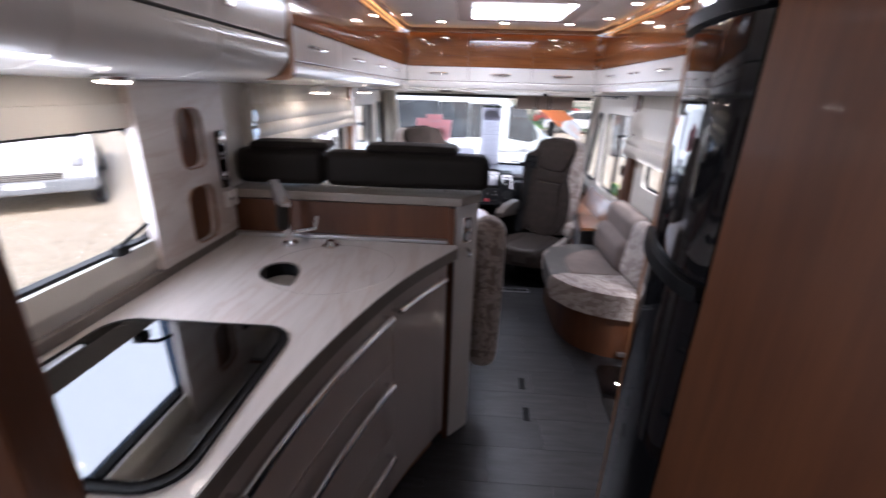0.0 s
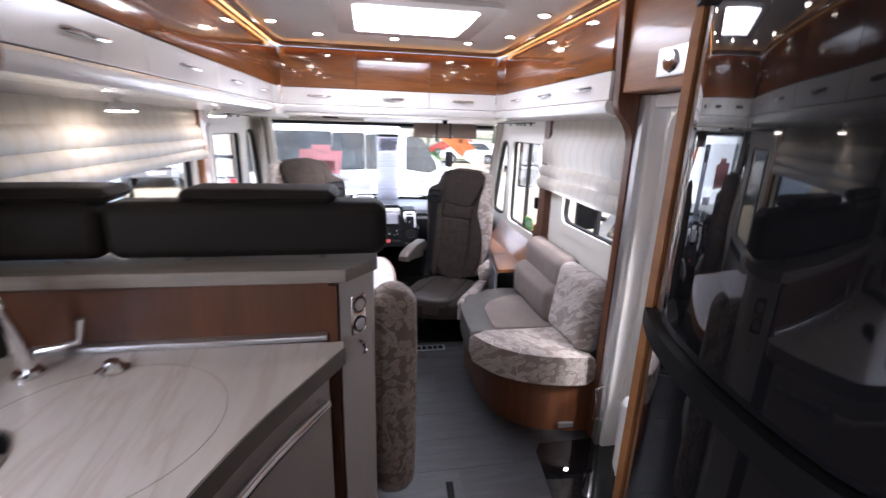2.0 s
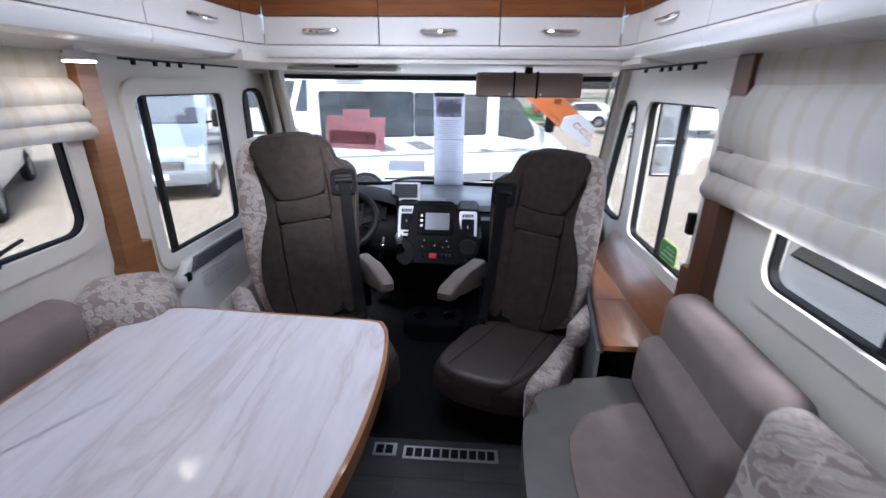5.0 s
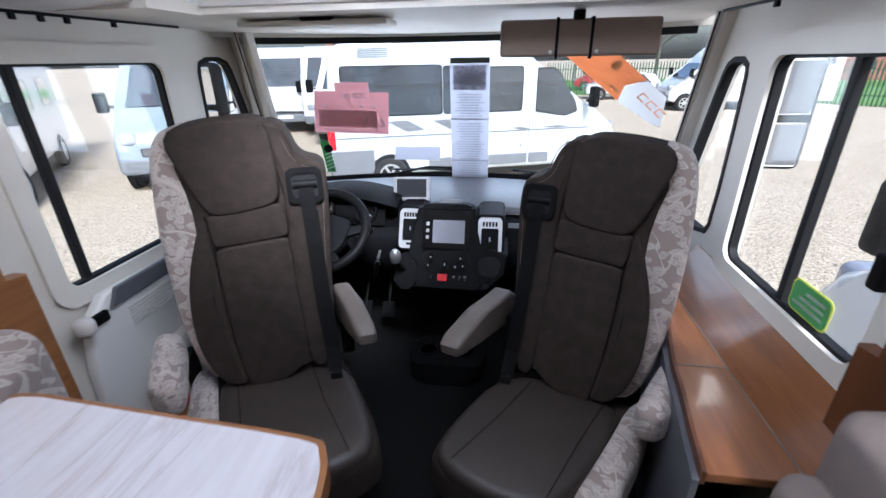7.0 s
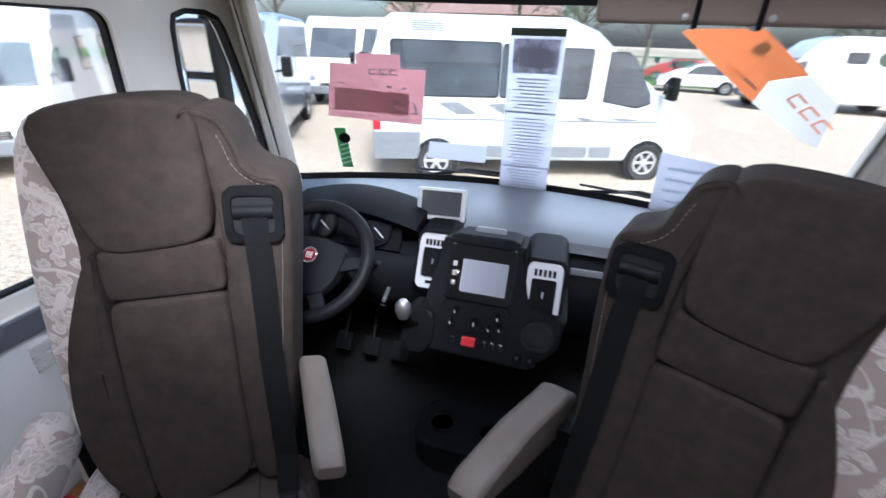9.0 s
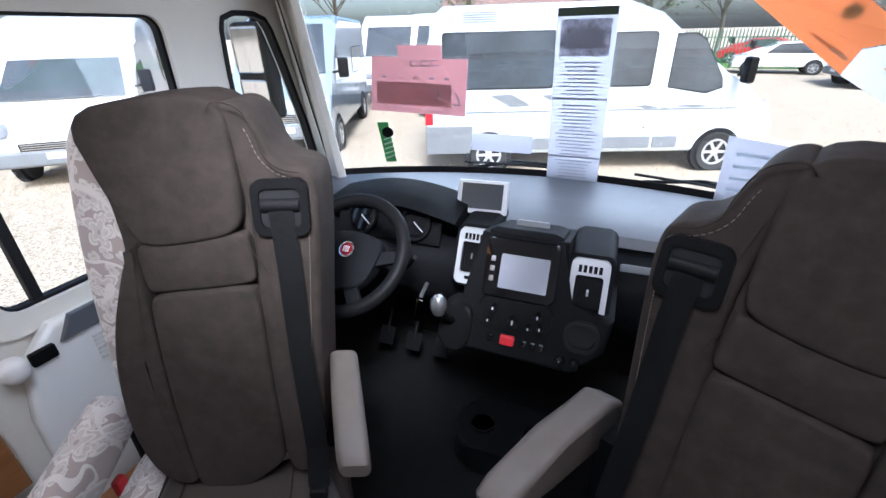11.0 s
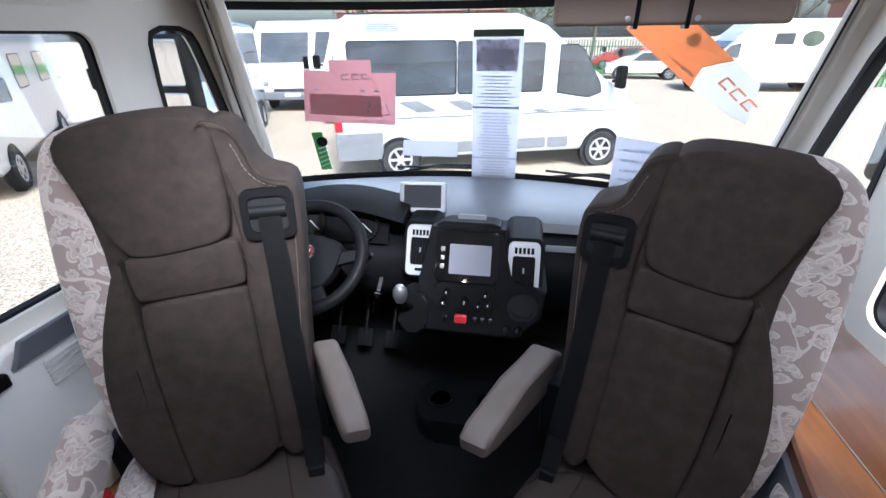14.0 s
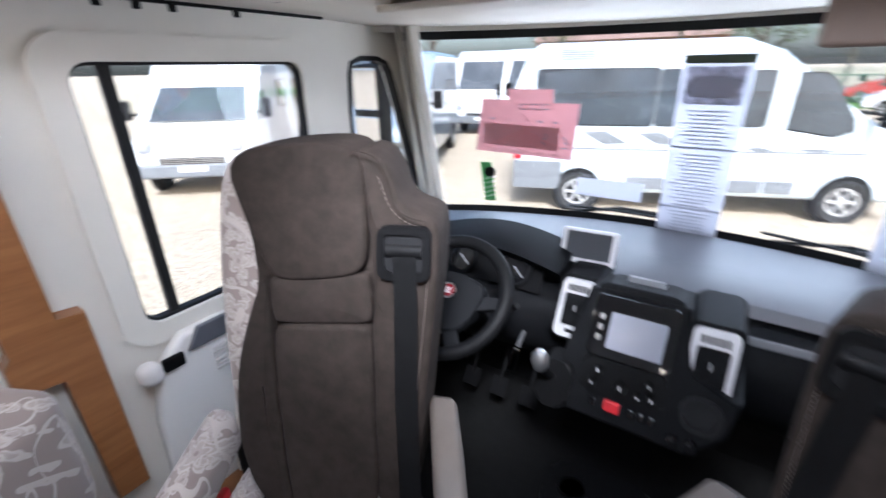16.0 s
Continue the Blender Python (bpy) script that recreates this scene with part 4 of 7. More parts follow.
def roman_blind(side, y0, y1, z0, z1, folds, label):
    """Sheer cloth gathered into soft drooping folds."""
    x = XL if side < 0 else XR
    s = -side
    t = thing("roman_blind", (x, (y0 + y1) / 2, z1), label, "blind", "roman blinds")
    rnd = random.Random(5 + int(side))
    edges = [z1 - (z1 - z0) * e for e in folds]
    for i, (a, b) in enumerate(zip(edges, edges[1:])):
        k = bmesh.new()
        n, m = 36, 8
        g = []
        for v in range(m + 1):
            row = []
            q = v / m
            for u in range(n + 1):
                w = u / n
                sag = 0.006 * math.sin(w * math.pi * 2.4 + i * 1.7) * q + 0.0015 * math.sin(w * 17 + i) * q
                z = a + 0.012 - (a + 0.012 - b + 0.012) * q - sag * 0.8
                d = 0.028 + 0.006 * i + 0.03 * abs(math.sin(math.pi * min(1, q))) ** 0.8 * (0.35 if i == 0 else 1) + 0.001 * math.sin(w * 19 + i * 2) * q
                row.append(k.verts.new((x + s * d, y0 + (y1 - y0) * w + 0.012 * i * (1 if w > 0.5 else -1) * q, z)))
            g.append(row)
        for v in range(m):
            for u in range(n):
                k.faces.new((g[v][u], g[v][u + 1], g[v + 1][u + 1], g[v + 1][u]))
        bmesh.ops.solidify(k, geom=k.faces[:], thickness=0.0015)
        part("fold", k, M_BLIND, t, "", True)
    part("head_rail", box(min(x, x + s * 0.03), max(x, x + s * 0.03), y0, y1, z1 - 0.01, z1 + 0.012, 0.004), M_WALL, t)
    return t


roman_blind(-1, 4.98, 6.50, 1.30, 1.565, (0, 0.35, 0.62, 0.84, 1.0), "cream sheer roman blind drawn half up")
roman_blind(1, 5.515, 6.50, 1.14, 1.565, (0, 0.22, 0.66, 0.82, 1.0), "white sheer striped roman blind drawn halfway")
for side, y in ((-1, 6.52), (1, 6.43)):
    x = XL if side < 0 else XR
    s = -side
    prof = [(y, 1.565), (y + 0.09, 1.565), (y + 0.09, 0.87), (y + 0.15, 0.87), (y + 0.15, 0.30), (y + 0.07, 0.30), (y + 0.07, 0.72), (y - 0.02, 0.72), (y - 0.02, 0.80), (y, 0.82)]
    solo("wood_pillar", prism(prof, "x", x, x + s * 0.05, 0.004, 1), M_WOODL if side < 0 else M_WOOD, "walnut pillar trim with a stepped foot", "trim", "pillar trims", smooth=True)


def reading_lamp(x, y, z):
    t = thing("reading_lamp", (x, y, z), "chrome reading lamp with a round glowing head", "lamp", "reading lamps")
    part("stem", tube([(x - 0.02, y, z + 0.05), (x - 0.005, y, z + 0.045), (x, y, z + 0.02)], 0.012, 10), M_CHROME, t, "", True)
    part("shade", spun([(0.01, 0.03), (0.03, 0.028), (0.045, 0.01), (0.046, 0.0), (0.03, 0.0)], (x, y, z), 22), M_CHROME, t, "", True)
    part("lamp", spun([(0.001, 0.004), (0.04, 0.003), (0.04, -0.003), (0.001, -0.004)], (x, y, z), 20), M_LED, t)


reading_lamp(-0.915, 6.39, 1.53)
reading_lamp(-0.915, 5.42, 1.53)


# ---- dinette ----
def headrest_pad(x0, x1, label):
    t = thing("headrest_cushion", ((x0 + x1) / 2, 4.9, 1.175), label, "cushion", "dinette headrests")
    part("pad", cushion(x0, x1, 4.845, 4.955, 1.186, 1.318, 0.026, 0.006), M_DARKL, t, "", True)
    n = 2
    for i in range(n):
        x = x0 + (x1 - x0) * (0.25 + 0.5 * i)
        part("foot", spun([(0.009, 0.0), (0.009, 0.02)], (x, 4.88, 1.172), 10), M_CHROME, t, "small chrome pin", True)
    return t


headrest_pad(-1.09, -0.735, "dark brown leatherette headrest cushion on the ledge")
headrest_pad(-0.725, -0.075, "long dark brown leatherette headrest cushion on the ledge")
for x0, x1, a in ((-1.03, -0.72, 4), (-0.56, -0.20, -2)):
    t = thing("loose_pillow", ((x0 + x1) / 2, 4.93, 1.318), "flat dark pillow lying on the headrest", "pillow", "loose pillows")
    b = moved(cushion(x0, x1, 4.86, 5.0, 1.318, 1.346, 0.013, 0.007), turned(0, 0, 0, a, ((x0 + x1) / 2, 4.93, 1.33)))
    p = part("cover", b, M_DARKL, t, "", True)
    c = [((x0 + x1) / 2 + (x1 - x0) / 2 * sx, 4.93 + 0.07 * sy, 1.332) for sx, sy in ((-0.97, -0.95), (0.97, -0.95), (0.97, 0.95), (-0.97, 0.95))]
    part("piping", moved(tube(c, 0.0035, 6, closed=True), turned(0, 0, 0, a, ((x0 + x1) / 2, 4.93, 1.33))), M_SUEDE2, p, "pale piping", True)

ds = thing("dinette_bench", (-0.6, 5.25, 0.0), "floral and taupe dinette seat on a walnut base", "seat")
part("base", box(-1.09, -0.13, 4.965, 5.42, 0.0, 0.30, 0.01), M_WOOD, ds, "walnut seat base", True)
part("backrest", cushion(-1.08, -0.05, 4.97, 5.12, 0.45, 1.0, 0.05, 0.015), M_FLORALD, ds, "floral backrest", True)
part("seat_cushion", cushion(-1.08, -0.05, 5.02, 5.48, 0.30, 0.46, 0.05, 0.015), M_FLORALD, ds, "floral seat cushion", True)
part("side_pad", cushion(-0.11, 0.02, 4.965, 5.12, 0.27, 1.02, 0.05, 0.015), M_FLORALD, ds, "floral side bolster", True)

sb = thing("side_bench", (-0.9, 6.0, 0.0), "taupe dinette bench along the window wall", "bench")
part("base", box(-1.09, -0.72, 5.43, 6.50, 0.0, 0.30, 0.01), M_WOOD, sb, "", True)
part("seat_cushion", cushion(-1.08, -0.66, 5.45, 6.50, 0.30, 0.45, 0.05, 0.012), M_TAUPEC, sb, "", True)
part("backrest", moved(cushion(-1.085, -0.955, 5.15, 6.22, 0.44, 0.84, 0.05, 0.015), turned(0, 0, 0, 0, (0, 0, 0))), M_TAUPEC, sb, "taupe backrest", True)
part("lumbar_roll", cushion(-1.03, -0.925, 5.16, 6.22, 0.43, 0.66, 0.045, 0.015), M_TAUPEC, sb, "", True)
part("corner_cushion", moved(cushion(-1.08, -0.80, 6.2, 6.50, 0.44, 0.80, 0.06, 0.02), turned(0, 0, 0, 28, (-0.98, 6.3, 0.6))), M_FLORAL, sb, "floral corner cushion", True)

TOP = smooth_line([(-0.72, 6.365), (-0.40, 6.345), (-0.085, 6.325), (-0.03, 6.295), (-0.005, 6.22), (0.012, 6.05), (0.005, 5.82), (-0.03, 5.62), (-0.09, 5.49), (-0.17, 5.44), (-0.35, 5.425), (-0.86, 5.42), (-0.89, 5.46), (-0.89, 5.9), (-0.88, 6.22), (-0.83, 6.325), (-0.77, 6.36)], 3) 
tb = thing("dinette_table", (-0.44, 5.93, 0.0), "pale veined dinette table with a walnut edge", "table")
part("tabletop", prism(TOP, "z", 0.694, 0.728), M_TABLE, tb, "pale veined laminate top")
c = (-0.44, 5.93)
k = ring([(p[0] + (p[0] - c[0]) * 0.028, p[1] + (p[1] - c[1]) * 0.022) for p in TOP], [(p[0] + (p[0] - c[0]) * 0.001, p[1] + (p[1] - c[1]) * 0.001) for p in TOP], "z", 0.68, 0.7285)
part("edge", k, M_WOODL, tb, "rounded walnut edge", True)
part("column", spun([(0.05, 0.0), (0.045, 0.03), (0.04, 0.06), (0.04, 0.676), (0.09, 0.693)], (-0.5, 5.93, 0.0), 24), M_STEEL, tb, "steel table column", True)
part("foot", prism(rounded(-0.72, -0.28, 5.75, 6.11, 0.06), "z", 0.0, 0.022, 0.006), M_BLACK, tb, "", True)

# ---- sofa on the entrance side ----
so = thing("sofa", (0.8, 5.95, 0.0), "taupe sofa with floral end cushions and leather edge", "sofa")
BASE = smooth_line([(1.07, 5.515), (0.93, 5.52), (0.76, 5.555), (0.62, 5.63), (0.54, 5.75), (0.505, 5.92), (0.505, 6.15), (0.51, 6.36), (0.60, 6.42), (0.85, 6.43), (1.07, 6.43)], 3)
part("base", prism(BASE, "z", 0.0, 0.295, 0.004, 1), M_WOOD, so, "curved walnut base", True)


def pad(pts, z0, z1, r, lift=0.0):
    return prism(pts, "z", z0, z1, r, 4)


c1 = smooth_line([(0.985, 5.49), (0.82, 5.50), (0.65, 5.55), (0.52, 5.64), (0.44, 5.76), (0.43, 5.83), (0.70, 5.83), (0.985, 5.84)], 3)
part("front_cushion", pad(c1, 0.29, 0.445, 0.045), M_FLORAL, so, "floral seat end", True)
c2 = smooth_line([(0.425, 5.84), (0.435, 6.1), (0.47, 6.28), (0.58, 6.42), (0.72, 6.46), (0.95, 6.46), (0.95, 6.0), (0.95, 5.845), (0.70, 5.84)], 3)
part("border", pad(c2, 0.29, 0.435, 0.04), M_LEATHER, so, "grey leather border", True)
c3 = smooth_line([(0.56, 5.85), (0.57, 6.05), (0.60, 6.19), (0.68, 6.28), (0.80, 6.31), (0.95, 6.31), (0.95, 6.05), (0.95, 5.85), (0.75, 5.848)], 3)
part("seat_cushion", pad(c3, 0.36, 0.446, 0.03), M_TAUPEC, so, "taupe seat pad", True)
part("backrest", moved(cushion(0.93, 1.07, 5.88, 6.47, 0.42, 0.815, 0.05, 0.012), turned(0, 0, 0, -2, (1.0, 6.1, 0.6))), M_TAUPEC, so, "", True)
part("lumbar_roll", cushion(0.865, 0.98, 5.88, 6.455, 0.43, 0.655, 0.05, 0.012), M_TAUPEC, so, "", True)
LEAN = Matrix.Translation((0.90, 5.72, 0.44)) @ pose(0, 0, 0, 0, 8, 3) @ Matrix.Translation((-0.90, -5.72, -0.44))
part("corner_cushion", moved(cushion(0.892, 1.01, 5.54, 5.915, 0.435, 0.815, 0.045, 0.012), LEAN), M_FLORAL, so, "floral scatter cushion", True)
part("vent_grille", box(0.83, 0.91, 5.512, 5.53, 0.03, 0.055, 0.002), M_STEEL, so, "small metal grille")

# walnut side shelf beside the passenger seat
sh = thing("side_shelf", (0.95, 6.8, 0.0), "walnut side shelf with a wavy front edge", "shelf")
WAVE = smooth_line([(1.0, 7.45), (0.905, 7.15), (0.868, 7.03), (0.83, 6.87), (0.812, 6.75), (0.785, 6.6), (0.765, 6.48)], 5)
part("top", prism(WAVE + [(1.0, 6.48), (1.0, 7.45)][::1], "z", 0.545, 0.57, 0.003, 2), M_SHELF, sh, "", True)
part("front", band(WAVE, 0.006, 0.02, 0.0, 0.545), M_DASHTOP, sh, "grey curved front", True)
part("edge", band(WAVE, -0.004, 0.006, 0.535, 0.575, 0.003), M_WOOD, sh, "dark walnut edge", True)
part("sloped_back", prism([(0.975, 0.571), (1.074, 0.725), (1.078, 0.725), (1.078, 0.56), (0.975, 0.56)], "y", 6.49, 7.44, 0.002, 1), M_SHELF, sh, "sloping walnut back board", True)
part("lid_seam", box(0.83, 0.974, 6.86, 6.864, 0.5702, 0.5718), M_EDGE, sh)
part("hinge_seam", box(0.971, 0.975, 6.50, 7.40, 0.5702, 0.5722), M_EDGE, sh)

# ---- entrance ----
solo("entrance_post", prism([(0.865, 2.05), (0.89, 1.70), (0.892, 1.62), (0.905, 1.585), (0.955, 1.54), (0.975, 1.50), (0.98, 1.45), (0.982, 0.0), (1.075, 0.0), (1.075, 2.05)], "y", 5.46, 5.505, 0.004, 2), M_WOOD, "walnut post beside the entrance door", "post", smooth=True)
solo("entrance_header", box(0.90, 1.075, 4.475, 5.455, 1.66, 2.05, 0.006), M_WOODL, "walnut panel above the entrance door", "panel")
cp = thing("control_panel", (0.9, 5.0, 1.8), "round chrome control dials above the door", "control panel")
part("plate", box(0.888, 0.902, 4.90, 5.24, 1.695, 1.79, 0.006), M_STEEL, cp, "", True)
for y in (4.98, 5.165):
    part("dial", spun([(0.001, -0.012), (0.03, -0.01), (0.038, 0.0)], (0.888, y, 1.743), 22, "x"), M_CHROME, cp, "round chrome dial", True)
dr = tagged(thing("door_1", (1.07, 5.05, -0.28), "white entrance door with a tall window", "door"), kind="structure")
part("leaf", ring(rounded(4.49, 5.37, -0.26, 1.60, 0.07), rounded(4.80, 5.29, 0.46, 1.49, 0.03), "x", 1.072, 1.10), M_WHITE, dr, "", True)
part("recess", ring(rounded(4.50, 5.36, -0.25, 1.59, 0.07), rounded(5.02, 5.215, 0.545, 1.405, 0.025), "x", 1.101, 1.13), M_WHITE, dr, "", True)
part("seal", ring(rounded(5.016, 5.219, 0.541, 1.409, 0.025), rounded(5.03, 5.20, 0.555, 1.395, 0.02), "x", 1.097, 1.107), M_RUBBER, dr, "", True)
part("pane", prism(rounded(5.02, 5.215, 0.545, 1.405, 0.025), "x", 1.118, 1.122), M_GLASS, dr).visible_shadow = False
hp = part("lock_panel", box(1.09, 1.1, 4.805, 4.985, 0.47, 1.482, 0.003), M_WOODL, dr, "walnut lock panel", True)
part("lock_strip", box(1.068, 1.09, 4.875, 4.945, 0.54, 1.25, 0.006), M_BLACKG, hp, "black lock strip", True)
part("lock_handle", moved(cushion(-0.016, 0.016, -0.03, 0.03, -0.035, 0.035, 0.015), Matrix.Translation((1.066, 4.945, 0.90))), M_CHROME, hp, "chrome door handle", True)
part("door_bin", prism(rounded(0.90, 1.069, 4.80, 5.20, 0.08), "z", 0.10, 0.44, 0.02, 3), M_WHITE, dr, "white rounded door bin", True)
fr = tagged(thing("door_frame", (1.06, 5.4, 0.0), "white and silver entrance door frame", "door frame"), kind="structure")
part("jamb", box(1.0, 1.078, 5.385, 5.456, -0.02, 1.657, 0.012), M_WHITE, fr, "", True)
part("rail", box(0.975, 1.0, 5.40, 5.425, 0.0, 1.655, 0.006), M_STEEL, fr, "silver blind rail", True)
part("rail", box(0.985, 1.01, 5.436, 5.456, 0.0, 1.655, 0.004), M_STEEL, fr, "", True)
part("head", box(1.0, 1.078, 4.475, 5.385, 1.605, 1.657, 0.012), M_WHITE, fr, "", True)
gh = thing("grab_handle", (0.97, 5.41, 0.3), "short chrome grab handle beside the step", "handle")
part("bar", tube([(0.975, 5.40, 0.16), (0.945, 5.395, 0.17), (0.94, 5.395, 0.33), (0.975, 5.40, 0.34)], 0.009, 10), M_CHROME, gh, "", True)
stp = thing("step_well", (0.85, 5.1, 0.0), "black entrance step with a small light", "step")
part("tread", prism([(0.665, 5.40), (0.70, 5.45), (1.075, 5.45), (1.075, 4.46), (0.60, 4.46), (0.63, 5.1)], "z", 0.001, 0.006, 0.002, 1), M_BLACKG, stp, "", True)
part("lamp", spun([(0.001, 0.004), (0.007, 0.003), (0.008, 0.0)], (0.76, 5.27, 0.006), 12), M_LED, stp, "tiny step light")

# ---- fridge and wardrobe ----
FACE = smooth_line([(0.334, 3.992), (0.32, 4.04), (0.32, 4.12), (0.338, 4.24), (0.371, 4.35), (0.416, 4.44)], 8)
fg = thing("fridge", (0.8, 4.35, 0.0), "tall black glossy fridge with a curved front", "fridge")
part("body", prism(offset(FACE, 0.05) + [(1.075, 4.44), (1.075, 3.99)], "z", 0.0, 2.05), M_BLACK, fg)
part("lower_door", band(FACE, 0.0, 0.045, 0.05, 1.155), M_BLACKG, fg, "glossy black lower door", True)
part("upper_door", band(FACE, 0.0, 0.045, 1.195, 1.70), M_BLACKG, fg, "glossy black freezer door", True)
part("top_panel", band(FACE, 0.0, 0.045, 1.735, 2.04), M_BLACKG, fg, "", True)
part("grip_strip", band(FACE, -0.018, 0.03, 1.158, 1.192, 0.008), M_BLACK, fg, "black grip strip", True)
part("grip_strip", band(FACE, -0.018, 0.03, 1.703, 1.732, 0.008), M_BLACK, fg, "", True)
part("control_recess", moved(box(-0.09, 0.09, -0.006, 0.004, 1.80, 1.9, 0.008), plan_matrix((0.36, 4.20), (0.375, 4.30))), M_BLACK, fg, "", True)
part("side_trim", box(0.414, 0.4215, 4.446, 4.469, 0.0, 2.04, 0.002), M_WOODL, fg, "slim walnut edge trim", True)
part("side_cheek", box(0.422, 1.075, 4.446, 4.47, 0.0, 2.04, 0.003), M_WOODL, fg, "walnut side cheek")
wd = thing("wardrobe", (0.7, 3.2, 0.0), "tall reddish walnut wardrobe beside the aisle", "wardrobe")
part("body", box(0.35, 1.075, 2.05, 3.985, 0.0, 2.05), M_WOOD, wd)
for y0, y1 in ((2.06, 3.0), (3.005, 3.98)):
    part("door", prism([(y0, 0.06), (y1, 0.06), (y1, 2.03), (y0, 2.03)], "x", 0.33, 0.35, 0.004, 2), M_WOOD, wd, "satin walnut door", True)

# ---- floor pieces ----
def plank_mesh(w):
    me = bpy.data.meshes.new("plank")
    b = box(0.0006, w - 0.0006, 0.0006, 0.1994, -0.006, 0.0)
    b.to_mesh(me)
    b.free()
    me.materials.append(M_FLOOR)
    return me


LONG, HALF = plank_mesh(0.545), plank_mesh(0.2725)
y, row = 2.95, 0
while y < 6.54:
    x = XL
    while x < XR - 0.01:
        half = row % 2 and (x < XL + 0.01 or x > XR - 0.28)
        o = new("plank", HALF if half else LONG)
        o.parent = floor
        o.matrix_basis = pose(x, y, 0.0)
        x += 0.2725 if half else 0.545
    y += 0.2
    row += 1


def floor_vent(x0, x1, y0, y1, n, label):
    t = thing("floor_vent", ((x0 + x1) / 2, (y0 + y1) / 2, 0.0), label, "vent", "floor vents")
    part("plate", box(x0, x1, y0, y1, 0.0, 0.004, 0.001, 1), M_STEEL, t)
    w = (x1 - x0 - 0.02) / n
    for i in range(n):
        part("slot", box(x0 + 0.012 + i * w, x0 + 0.004 + (i + 1) * w, y0 + 0.012, y1 - 0.012, 0.0042, 0.005), M_BLACK, t)


floor_vent(0.0, 0.405, 6.44, 6.51, 10, "long silver floor vent before the cab")
floor_vent(-0.13, -0.03, 6.45, 6.52, 2, "short silver floor vent before the cab")
for x, y in ((0.21, 5.23), (0.205, 4.98)):
    t = thing("floor_slot", (x, y, 0.0), "small black cover set in the floor", "floor socket", "floor slots")
    part("cover", moved(box(-0.016, 0.016, -0.05, 0.05, 0.0, 0.003, 0.001, 1), pose(x, y, 0, 0, 0, -4)), M_BLACK, t)


# ---- swivelled cab seats ----
def puffed(pts, axis, front, rear, r):
    """A padded panel whose front face is rounded off and swells."""
    sg = 1 if rear > front else -1
    secs = []
    def place(p, d):
        return {"x": (d, p[0], p[1]), "y": (p[0], d, p[1]), "z": (p[0], p[1], d)}[axis]
    for d, q in ((rear, 0.0), (front + sg * r, 0.0), (front + sg * r * 0.55, r * 0.12), (front + sg * r * 0.22, r * 0.38), (front + sg * r * 0.05, r * 0.75), (front, r * 1.15)):
        secs.append([place(p, d) for p in inset(pts, q)])
    cx, cz = sum(p[0] for p in pts) / len(pts), sum(p[1] for p in pts) / len(pts)
    for f, o in ((0.6, 0.004), (0.2, 0.006)):
        secs.append([place((cx + (p[0] - cx) * f, cz + (p[1] - cz) * f), front - sg * o) for p in inset(pts, r * 1.15)])
    return loft(secs)



def leaned(b, k):
    """Splayed outward towards the front end."""
    for v in b.verts:
        v.co.x -= v.co.y * k
    return b


def placed(b, fwd):
    """The seat cushion slid forward and skewed to the aisle."""
    for v in b.verts:
        v.co.x -= v.co.y * 0.2
        v.co.y -= fwd
    return b


